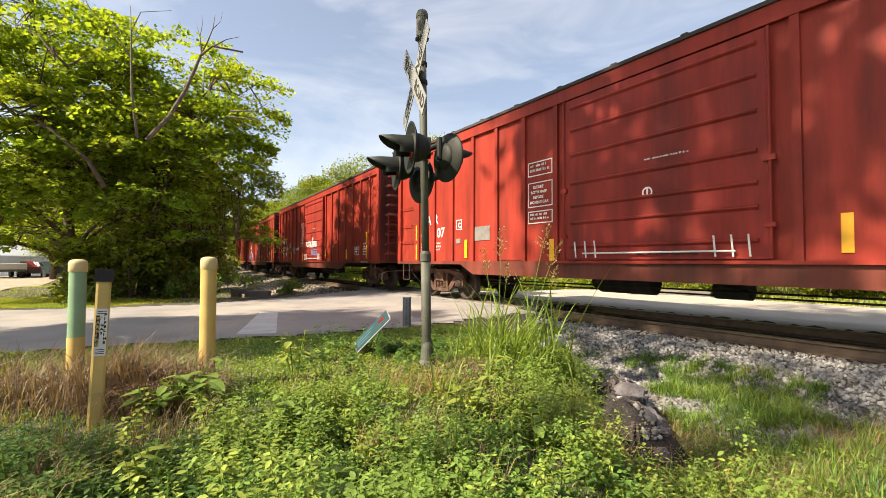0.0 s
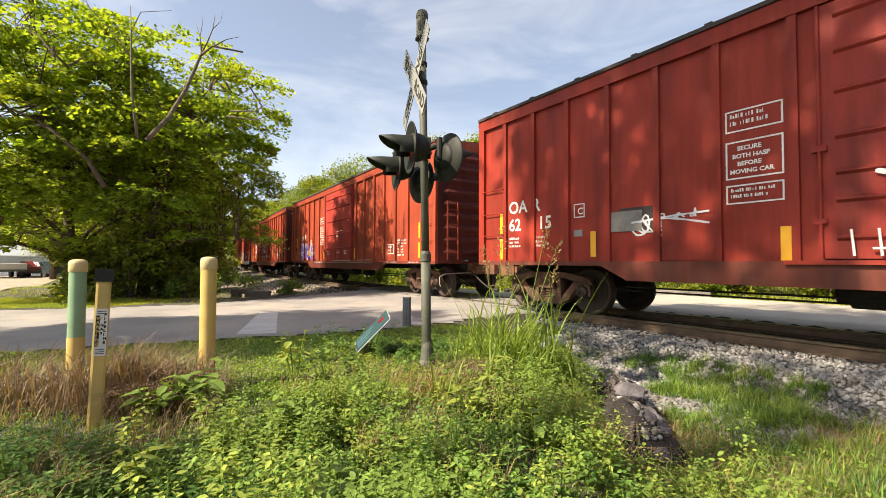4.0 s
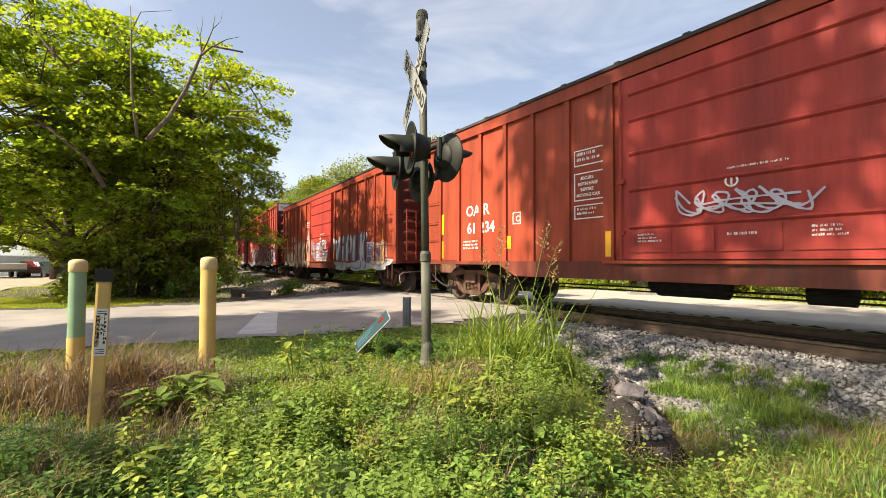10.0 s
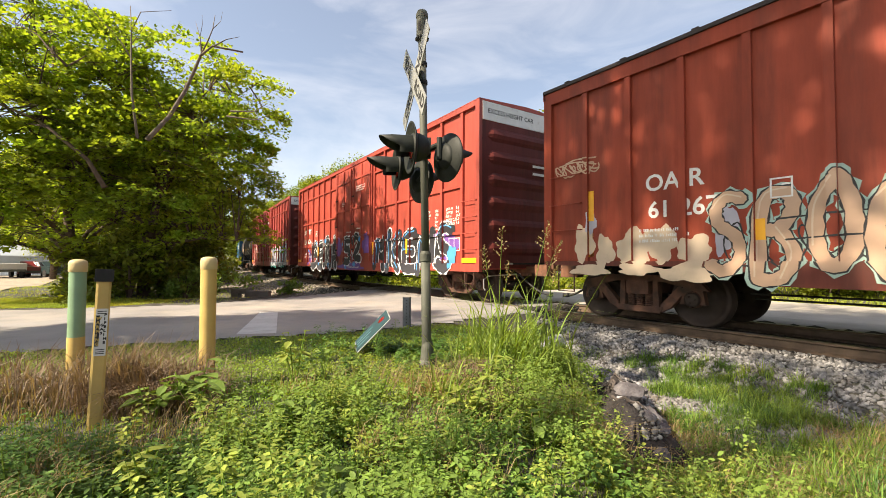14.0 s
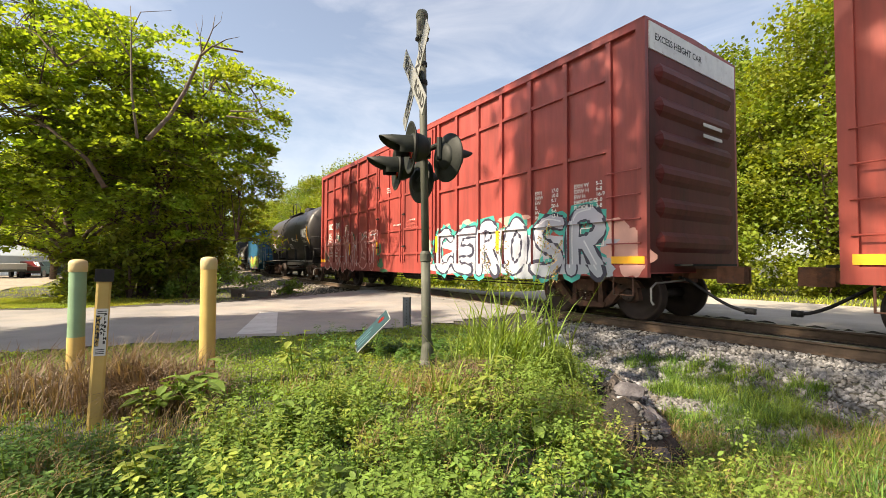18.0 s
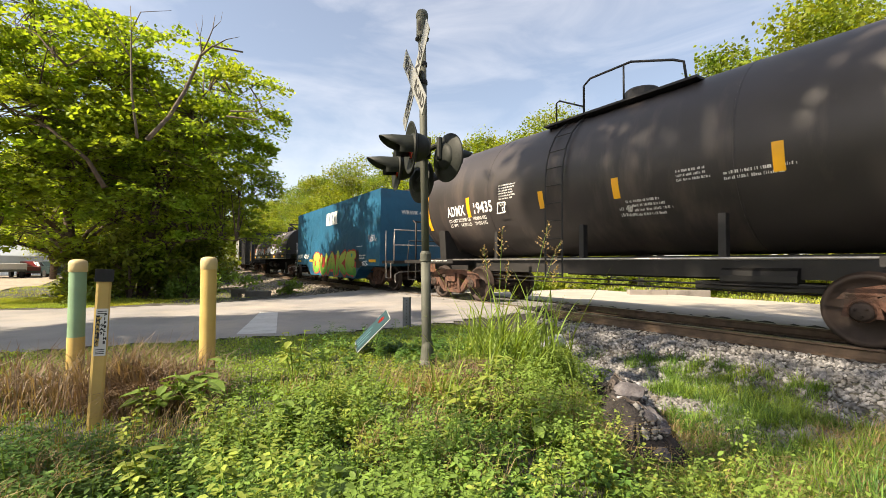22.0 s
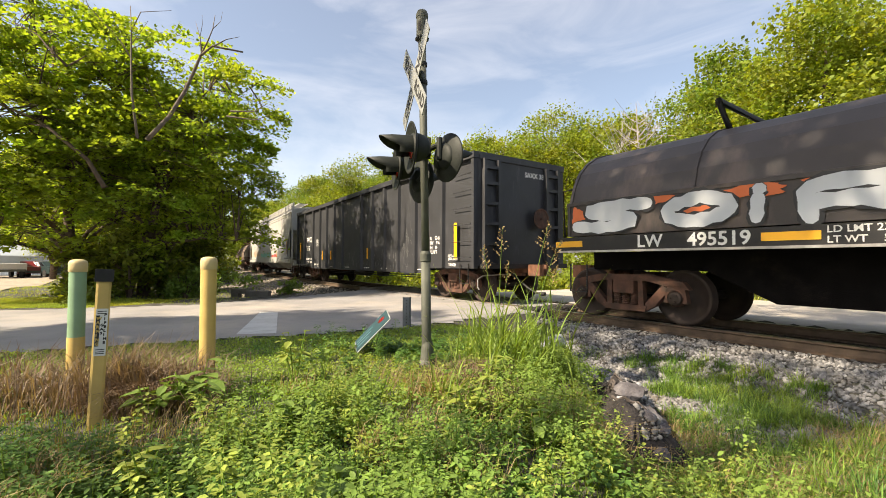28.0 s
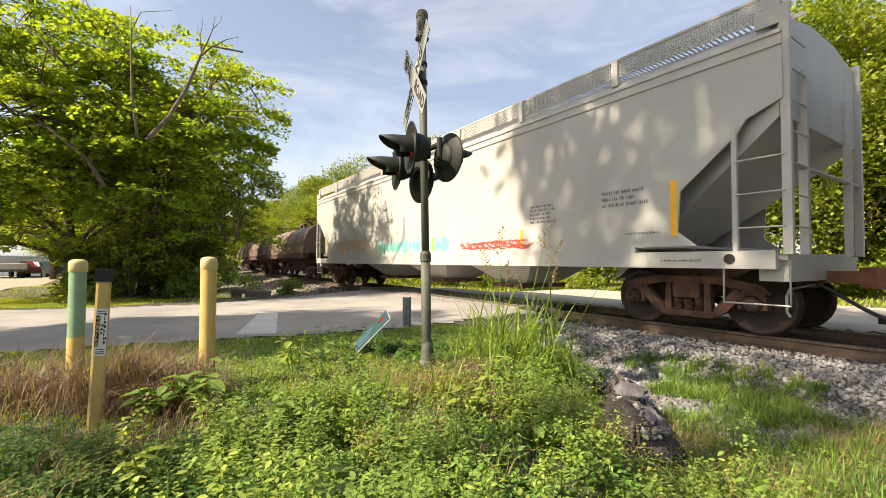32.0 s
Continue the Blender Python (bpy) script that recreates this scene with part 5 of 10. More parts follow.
# ---------------------------------------------------------------- marker posts
M_CAP = material("pale_post_cap", (0.50, 0.40, 0.20), 0.6, vary=0.12, scale=6, grime=(0.40, 0.28, 0.16), grime_scale=6, grime_at=0.56, bump=0.05)
M_GREEN = material("faded_green_sleeve", (0.17, 0.28, 0.165), 0.65, vary=0.15, scale=5, grime=(0.36, 0.31, 0.14), grime_scale=3, grime_at=0.53, bump=0.05, streak=(1, 1, 0.3))
for x, y, top, green in ((-2.00, 3.66, 1.045, False), (-3.10, 3.64, 1.02, True)):
    z = float(ground_z(x, y))
    post = thing("marker_post", "faded green and yellow pipe marker post with a domed cap" if green else "yellow plastic pipe marker post with a domed cap", "marker post", Matrix.Translation((x, y, z)), group="pipe marker posts")
    hgt = top - z
    bm = bmesh.new()
    cut = 0.48 if green else 0.0
    if green:
        lathe(bm, [(0.062, -0.15), (0.062, cut)], Matrix.Identity(4), 24)
        part("lower_sleeve", bm, M_YELLOW, post, "yellow lower sleeve", smooth=True)
        bm = bmesh.new()
        lathe(bm, [(0.060, cut - 0.02), (0.060, hgt - 0.05)], Matrix.Identity(4), 24)
        part("upper_sleeve", bm, M_GREEN, post, "sun-faded green sleeve", smooth=True)
    else:
        lathe(bm, [(0.062, -0.15), (0.062, hgt - 0.05)], Matrix.Identity(4), 24)
        part("sleeve", bm, M_YELLOW, post, smooth=True)
    bm = bmesh.new()
    lathe(bm, [(0.0615, hgt - 0.075), (0.0655, hgt - 0.07), (0.066, hgt - 0.005), (0.060, hgt + 0.018), (0.04, hgt + 0.030), (0, hgt + 0.035)], Matrix.Identity(4), 24)
    part("cap", bm, M_CAP, post, "pale domed cap", smooth=True)

zf = float(ground_z(-2.34, 2.92))
A0, A1 = Vector((-2.36, 2.93, zf - 0.15)), Vector((-2.335, 2.96, 0.97))
stake = thing("pipeline_marker", "flat yellow gas pipeline marker stake with a warning label", "pipeline marker")
upv = (A1 - A0).normalized()
rt = Vector((0.80, 0.60, 0))
rt = (rt - upv * rt.dot(upv)).normalized()
ms = plane_at(A0, rt, upv)
ln = (A1 - A0).length
bm = bmesh.new()
prism(bm, [(-0.042, 0.0), (-0.028, 0.007), (0.028, 0.007), (0.042, 0.0), (0.042, -0.006), (0.0, -0.002), (-0.042, -0.006)], "z", 0, ln)
for v in bm.verts:
    v.co = ms @ Vector((v.co.x, v.co.z, v.co.y))
bmesh.ops.recalc_face_normals(bm, faces=bm.faces[:])
part("stake", bm, M_YELLOW, stake)
bm = bmesh.new()
box(bm, -0.052, 0.052, ln - 0.075, ln + 0.012, -0.016, 0.018, m=ms)
bmesh.ops.bevel(bm, geom=bm.edges[:], offset=0.006, segments=2)
part("cap", bm, M_INK, stake, "black plastic cap")
bm = bmesh.new()
box(bm, -0.032, 0.034, ln - 0.58, ln - 0.26, 0.0072, 0.0086, m=ms)
M_STICKER = material("white_vinyl_sticker", (0.55, 0.56, 0.55), 0.5, vary=0.1, scale=9, grime=(0.42, 0.43, 0.4), grime_scale=14, grime_at=0.6, bump=0.03)
decal = part("warning_label", bm, M_STICKER, stake, "white sticker with a printed warning")
bm = bmesh.new()
box(bm, -0.030, -0.008, ln - 0.515, ln - 0.305, 0.0087, 0.0092, m=ms)
part("black_panel", bm, M_INK, decal)
for i, ch in enumerate("WARNING"):
    plate_text(decal, ch, 0.020, ms @ Matrix.Translation((-0.027, ln - 0.334 - 0.029 * i, 0.0096)), M_YELLOW, 0.045)
for i, ch in enumerate("GAS"):
    plate_text(decal, ch, 0.018, ms @ Matrix.Translation((-0.004, ln - 0.38 - 0.027 * i, 0.0090)), M_INK, 0.045)
for i, ch in enumerate("PIPELINE"):
    plate_text(decal, ch, 0.018, ms @ Matrix.Translation((0.014, ln - 0.310 - 0.027 * i, 0.0090)), M_INK, 0.045)
for z0 in (0.275, 0.29, 0.535, 0.55, 0.562):
    bm = bmesh.new()
    box(bm, -0.024, 0.026, ln - z0 - 0.005, ln - z0, 0.0087, 0.0092, m=ms)
    part("fine_print", bm, M_INK, decal)

# leaning lawn sign
M_TEAL = material("teal_sign_print", (0.004, 0.034, 0.042), 0.8, vary=0.1, scale=4, bump=0.02)
M_PRINT = material("pale_teal_print", (0.07, 0.17, 0.19), 0.8, vary=0.1)
yard = thing("yard_sign", "leaning teal yard sign with pale print and a red mark", "yard sign", Matrix.Translation((-1.0, 4.95, float(ground_z(-1.0, 4.95)))))
ax, bx = Vector((0.385, 0.03, 0.395)).normalized(), Vector((0.07, -0.40, -0.10))
bx = (bx - ax * bx.dot(ax)).normalized()
sheet_m = plane_at((0.165, 0.15, 0.285), ax, -bx)
bm = bmesh.new()
box(bm, -0.275, 0.275, -0.20, 0.20, -0.003, 0.003, m=sheet_m)
board = part("board", bm, M_SIGN, yard, "white plastic sign board")
bm = bmesh.new()
box(bm, -0.265, 0.265, -0.175, 0.195, 0.0032, 0.0045, m=sheet_m)
box(bm, -0.265, 0.265, -0.175, 0.195, -0.0045, -0.0032, m=sheet_m)
part("printed_face", bm, M_TEAL, board, "teal printed face")
bm = bmesh.new()
for i in range(3):
    for k in (0.005, -0.006):
        box(bm, -0.24, 0.02 - 0.04 * i, 0.10 - 0.075 * i - 0.018, 0.10 - 0.075 * i, min(k, k + 0.001), max(k, k + 0.001), m=sheet_m)
part("print_bars", bm, M_PRINT, board, "pale print that cannot be read")
bm = bmesh.new()
prism(bm, [(0.16 + 0.05 * math.cos(a), 0.04 + 0.05 * math.sin(a)) for a in [k * math.pi / 6 for k in range(12)]], "z", 0.005, 0.006)
prism(bm, [(0.16 + 0.05 * math.cos(a), 0.04 + 0.05 * math.sin(a)) for a in [k * math.pi / 6 for k in range(12)]], "z", -0.006, -0.005)
for v in bm.verts:
    v.co = sheet_m @ v.co
part("red_mark", bm, M_LENS, board, "red round mark")
bm = bmesh.new()
for k in (-0.1, 0.1):
    tube(bm, [sheet_m @ Vector((k, 0.1, 0)), sheet_m @ Vector((k, -0.2, 0)), Vector((0.05 + k, 0.1, -0.12))], 0.004, 6)
part("wire_stake", bm, M_GALV, yard)

# short steel stub beside the pole
stub = thing("steel_stub_post", "short galvanised channel post with bolt holes", "post", Matrix.Translation((-0.60, 7.15, float(ground_z(-0.60, 7.15)))))
bm = bmesh.new()
prism(bm, [(-0.07, 0.02), (-0.055, 0.02), (-0.04, -0.02), (0.04, -0.02), (0.055, 0.02), (0.07, 0.02), (0.07, 0.026), (0.05, 0.026), (0.035, -0.014), (-0.035, -0.014), (-0.05, 0.026), (-0.07, 0.026)], "z", -0.15, 0.52)
part("channel", bm, material("pale_galvanised_channel", (0.16, 0.17, 0.18), 0.6, 0.4, vary=0.25, scale=8, bump=0.15), stub)
for i in range(9):
    bm = bmesh.new()
    lathe(bm, [(0.009, 0), (0, 0.0005)], Matrix.Translation((0, -0.0208, 0.05 + 0.052 * i)) @ Matrix.Rotation(math.pi / 2, 4, "X"), 8)
    part("bolt_hole", bm, M_INK, stub)

# ---------------------------------------------------------------- far things: low wall, culvert, shed, vehicles
M_CONC = material("aged_concrete", (0.30, 0.27, 0.24), 0.9, vary=0.2, scale=2, grime=(0.18, 0.16, 0.14), grime_scale=2, grime_at=0.5, bump=0.3)
wall = thing("low_concrete_wall", "low aged concrete wall beyond the parallel road", "wall")
for x0, x1 in ((8.1, 9.7), (9.75, 11.6)):
    bm = bmesh.new()
    box(bm, x0, x1, 18.6, 18.9, -0.7, -0.12)
    bmesh.ops.bevel(bm, geom=bm.edges[:], offset=0.02, segments=1)
    part("wall_block", bm, M_CONC, wall)
culvert = thing("culvert_headwall", "dark concrete culvert headwall in the trackside ditch", "culvert")
cz = float(ground_z(-7.9, 18.0)) - 0.05
for x0, x1, z0, z1 in ((-8.9, -8.6, -0.3, 0.55), (-8.3, -7.35, -0.3, 0.45), (-8.62, -8.28, 0.36, 0.55)):
    bm = bmesh.new()
    box(bm, x0, x1, 18.0, 18.35, cz + z0, cz + z1)
    part("headwall_block", bm, M_CONC, culvert)
M_SHED = material("white_ribbed_metal_siding", (0.46, 0.50, 0.55), 0.5, vary=0.06, scale=2, bump=0.05)
shed = thing("metal_shed", "white metal shed with a low gable roof", "shed", at_ground(-46.5, 46.0, 0.25))
bm = bmesh.new()
box(bm, -6, 6, -4, 4, -0.3, 1.9)
part("wall", bm, M_SHED, shed)
for i in range(60):
    bm = bmesh.new()
    box(bm, -5.95 + 0.2 * i, -5.91 + 0.2 * i, -4.03, -4.0, 0, 1.9)
    part("siding_rib", bm, M_SHED, shed)
bm = bmesh.new()
prism(bm, [(-4.4, 1.85), (4.4, 1.85), (4.4, 1.95), (0, 3.1), (-4.4, 1.95)], "x", -6.3, 6.3)
part("roof", bm, material("grey_metal_roof", (0.30, 0.33, 0.36), 0.45, 0.2, vary=0.08, scale=2), shed, "pale grey metal roof")
M_GLASS = material("dark_car_glass", (0.02, 0.025, 0.03), 0.1, vary=0.1, bump=0.0)
M_TYRE = material("tyre_rubber", (0.02, 0.02, 0.02), 0.9, vary=0.2)


def vehicle(name, label, m, paint, length, profile, glass, wheels, r, half=0.88):
    ob = thing(name, label, "vehicle", m)
    bm = bmesh.new()
    prism(bm, profile, "y", -half, half)
    bmesh.ops.bevel(bm, geom=bm.edges[:], offset=0.05, segments=2)
    part("body", bm, paint, ob)
    for sy in (-1, 1):
        for g in glass:
            bm = bmesh.new()
            prism(bm, g, "y", min(sy * half, sy * (half + 0.008)), max(sy * half, sy * (half + 0.008)))
            part("side_window", bm, M_GLASS, ob)
        for x in wheels:
            bm = bmesh.new()
            lathe(bm, [(0, 0.1), (r * 0.55, 0.1), (r * 0.6, 0.12), (r, 0.1), (r, -0.1), (0, -0.1)], Matrix.Translation((x, sy * (half - 0.08), r)) @ Matrix.Rotation(-sy * math.pi / 2, 4, "X"), 20)
            w = part("wheel", bm, M_TYRE, ob)
            bm = bmesh.new()
            lathe(bm, [(r * 0.55, 0.105), (r * 0.3, 0.09), (0, 0.11)], Matrix.Translation((x, sy * (half - 0.08), r)) @ Matrix.Rotation(-sy * math.pi / 2, 4, "X"), 14)
            part("rim", bm, M_GALV, w)
    for x, nm in ((-length / 2 - 0.01, "bumper"), (length / 2 - 0.05, "bumper")):
        bm = bmesh.new()
        box(bm, x, x + 0.06, -half + 0.05, half - 0.05, r + 0.1, r + 0.28)
        part(nm, bm, M_GALV, ob)
    return ob


M_WPAINT = material("white_car_paint", (0.42, 0.42, 0.41), 0.3, vary=0.04)
M_RPAINT = material("dark_red_car_paint", (0.16, 0.012, 0.015), 0.3, vary=0.05)
M_GPAINT = material("dark_green_car_paint", (0.03, 0.05, 0.05), 0.3, vary=0.05)
truck_body = [(-2.6, 0.65), (2.7, 0.65), (2.75, 1.05), (1.5, 1.25), (0.9, 1.85), (-0.3, 1.88), (-0.5, 1.25), (-2.65, 1.22)]
car_body = [(-2.1, 0.35), (2.15, 0.35), (2.2, 0.75), (1.1, 0.92), (0.5, 1.38), (-0.9, 1.4), (-1.6, 0.98), (-2.15, 0.9)]
vehicle("pickup_truck", "lifted white pickup truck parked on gravel", at_ground(-36.9, 36.0, 2.55), M_WPAINT, 5.3, truck_body, ([(1.3, 1.28), (0.85, 1.76), (0.35, 1.78), (0.35, 1.3)], [(0.25, 1.3), (0.25, 1.78), (-0.22, 1.78), (-0.35, 1.3)]), (-1.65, 1.75), 0.46)
vehicle("parked_car", "dark red parked saloon car on gravel", at_ground(-36.9, 38.4, 2.36), M_RPAINT, 4.3, car_body, ([(0.95, 0.95), (0.45, 1.3), (-0.1, 1.32), (-0.1, 0.96)], [(-0.18, 0.96), (-0.18, 1.32), (-0.85, 1.32), (-1.35, 1.0)]), (-1.35, 1.4), 0.32)
vehicle("parked_car", "dark green parked car near the shed", at_ground(-35.4, 38.4, 2.75), M_GPAINT, 4.3, car_body, ([(0.95, 0.95), (0.45, 1.3), (-0.1, 1.32), (-0.1, 0.96)], [(-0.18, 0.96), (-0.18, 1.32), (-0.85, 1.32), (-1.35, 1.0)]), (-1.35, 1.4), 0.32)
drive = thing("gravel_drive", "pale sunlit gravel drive across the road", "drive", kind="structure")
bm = bmesh.new()
rows = []
for i in range(40):
    y = 9.9 + i * 0.75
    xc = -12.5 - i * 0.62
    rows.append([bm.verts.new((x, y, float(ground_z(x, y)) + 0.03)) for x in np.linspace(xc - 3.2 - i * 0.25, xc + 1.0 + i * 0.03, 8)])
for a, b in zip(rows, rows[1:]):
    for k in range(7):
        bm.faces.new((a[k], a[k + 1], b[k + 1], b[k]))
part("gravel_surface", bm, material("pale_gravel", (0.33, 0.275, 0.21), 0.95, vary=0.2, scale=3, grime=(0.22, 0.19, 0.15), grime_scale=1.0, grime_at=0.5, bump=0.5), drive)

# ---------------------------------------------------------------- the train: shared pieces
AHEAD, WHEELSETS, LETTERING = [], [], []
M_WHITE = material("white_stencil_paint", (0.72, 0.71, 0.68), 0.7, vary=0.08, scale=6, grime=(0.45, 0.38, 0.34), grime_scale=7, grime_at=0.58, bump=0.05)
M_AMBER = material("amber_reflective_sheet", (0.85, 0.42, 0.02), 0.4, vary=0.06, scale=5, bump=0.0)
M_ROOF = material("dark_tarred_roof", (0.045, 0.035, 0.033), 0.85, vary=0.3, scale=2, bump=0.3)
M_COUPLER = material("rusty_coupler", (0.15, 0.065, 0.035), 0.85, vary=0.4, scale=7, grime=(0.05, 0.035, 0.03), grime_scale=5, grime_at=0.5, bump=0.4)
M_HOSE = material("black_rubber_hose", (0.015, 0.015, 0.015), 0.7, vary=0.2)
M_BRIGHT = material("worn_bright_steel", (0.42, 0.40, 0.38), 0.4, 0.8, vary=0.2, scale=9)
Y_SIDE = Matrix.Rotation(math.pi / 2, 4, "X")


def rolling(name, label, category, front, rear, inset):
    """A car whose body reaches from front to rear (metres along the train at the start), with truck centres set in from its ends."""
    car = thing(name, label, category, group="freight train")
    AHEAD.append((car, front, rear, inset))
    h = (rear - front) / 2
    for sx in (1, -1):
        bogie(car, sx * (h - inset))
        coupler(car, sx * (h - 0.25), sx)
    return car, h


def car_pose(front, rear, inset, t):
    a, _ = track(front + inset - run(t))
    b, _ = track(rear - inset - run(t))
    fwd = (a - b).normalized()
    left = Vector((0, 0, 1)).cross(fwd).normalized()
    up = fwd.cross(left)
    mid = (a + b) / 2
    return Matrix(((fwd.x, left.x, up.x, mid.x), (fwd.y, left.y, up.y, mid.y), (fwd.z, left.z, up.z, mid.z), (0, 0, 0, 1)))


def letters(parent, body, x, z, size, y=-1.536, mat=None, stretch=1.0, end=False, bold=0.012):
    """Words or numbers on the side towards the camera (or on the front end)."""
    LETTERING.append((parent, body, x, z, size, y, mat or M_WHITE, stretch, end, bold))


def bars(parent, x, z, w, h, rows, y=-1.536, mat=None, name="small_lettering", seed=0):
    """Lettering too small to read: rows of little bars the size of its signs."""
    rng = random.Random(seed + int(abs(x) * 100))
    bm = bmesh.new()
    step = h / rows
    tall = step * 0.55
    wide = max(tall * 0.42, 0.014)
    for r in range(rows):
        z1 = z + h / 2 - r * step
        xx, stop = x - w / 2, x + w / 2 - (rng.uniform(0, 0.3) * w if rows > 1 else 0)
        word = rng.randint(2, 6)
        while xx < stop - wide:
            top = rng.choice((0, 0, 0.28)) * tall
            box(bm, xx, xx + wide * rng.choice((0.35, 0.8, 1.0)), y - 0.003, y + 0.002, z1 - tall, z1 - top)
            xx += wide * 1.4
            word -= 1
            if not word:
                xx += wide * 1.2
                word = rng.randint(2, 6)
    return part(name, bm, mat or M_WHITE, parent, "small white stencilled lettering")


def reflector(parent, x, z0, z1, w=0.11, y=-1.536, lying=False):
    bm = bmesh.new()
    if lying:
        box(bm, x - 0.3, x + 0.3, y - 0.005, y + 0.003, z0, z1)
    else:
        box(bm, x - w / 2, x + w / 2, y - 0.005, y + 0.003, z0, z1)
    part("reflector", bm, M_AMBER, parent, "amber reflective strip")


def outline_plate(parent, x, z, w, h, y=-1.536, mat=None, cells=1):
    bm = bmesh.new()
    mat = mat or M_WHITE
    t = 0.02
    box(bm, x - w / 2, x + w / 2, y - 0.004, y + 0.002, z + h / 2 - t, z + h / 2)
    box(bm, x - w / 2, x + w / 2, y - 0.004, y + 0.002, z - h / 2, z - h / 2 + t)
    for i in range(cells + 1):
        xx = x - w / 2 + (w - t) * i / cells
        box(bm, xx, xx + t, y - 0.004, y + 0.002, z - h / 2 + t, z + h / 2 - t)
    part("stencil_frame", bm, mat, parent, "white stencilled frame")


# the four-wheel truck, built once
def side_frame_mesh(sy):
    bm = bmesh.new()
    y0, y1 = sy * 0.95, sy * 1.07
    a, b = min(y0, y1), max(y0, y1)
    prism(bm, [(-1.12, 0.60), (-1.02, 0.72), (-0.5, 0.83), (0.5, 0.83), (1.02, 0.72), (1.12, 0.60), (0.95, 0.60), (0.42, 0.72), (-0.42, 0.72), (-0.95, 0.60)], "y", a, b)
    prism(bm, [(-0.38, 0.20), (0.38, 0.20), (0.42, 0.30), (-0.42, 0.30)], "y", a - 0.02, b + 0.02)
    for s in (-1, 1):
        prism(bm, [(s * 0.40, 0.22), (s * 0.55, 0.30), (s * 0.80, 0.60), (s * 0.68, 0.66), (s * 0.38, 0.34)], "y", a, b)
        prism(bm, [(s * 0.25, 0.28), (s * 0.36, 0.28), (s * 0.33, 0.76), (s * 0.25, 0.76)], "y", a, b)
        prism(bm, [(s * 0.70, 0.38), (s * 0.76, 0.66), (s * 1.03, 0.66), (s * 1.08, 0.38), (s * 1.0, 0.38), (s * 0.98, 0.56), (s * 0.80, 0.56), (s * 0.78, 0.38)], "y", a, b)
        m = Matrix.Translation((s * 0.889, sy * 0.94, 0.457)) @ Matrix.Rotation(-sy * math.pi / 2, 4, "X")
        lathe(bm, [(0.135, 0.0), (0.135, 0.13), (0.125, 0.15)], m, 16)
        box(bm, s * 0.889 - 0.13, s * 0.889 + 0.13, a + 0.01, b - 0.01, 0.50, 0.62)
    bmesh.ops.recalc_face_normals(bm, faces=bm.faces[:])
    return bm


def spring_mesh(x, sy):
    bm = bmesh.new()
    lathe(bm, [(0.072 if i % 2 else 0.052, 0.30 + 0.018 * i) for i in range(13)], Matrix.Translation((x, sy * 1.02, 0)), 12)
    return bm


def wheelset_mesh():
    bm = bmesh.new()
    r = 0.457
    for s in (-1, 1):
        m = Matrix.Translation((0, s * 0.755, 0)) @ Matrix.Rotation(-s * math.pi / 2, 4, "X")
        lathe(bm, [(0.09, -0.10), (0.12, -0.09), (0.17, -0.02), (r * 0.8, -0.035), (r * 0.86, -0.07), (r + 0.024, -0.075), (r + 0.026, -0.05), (r + 0.003, -0.035), (r - 0.002, 0.05), (r - 0.01, 0.062),
                   (r * 0.87, 0.064), (r * 0.84, 0.045), (0.17, 0.0), (0.13, 0.05), (0.09, 0.06)], m, 40)
        cap = Matrix.Translation((0, s * 1.08, 0)) @ Matrix.Rotation(-s * math.pi / 2, 4, "X")
        lathe(bm, [(0.07, -0.3), (0.115, 0.0), (0.115, 0.02), (0.09, 0.035), (0.0, 0.035)], cap, 16)
        for k in range(3):
            c = cap @ Matrix.Translation((0.06 * math.cos(k * 2.094), 0.06 * math.sin(k * 2.094), 0.035))
            lathe(bm, [(0.018, 0), (0.018, 0.018), (0, 0.018)], c, 6)
    tube(bm, [(0, -1.0, 0), (0, 1.0, 0)], 0.08, 12)
    return bm


BOGIE = {}


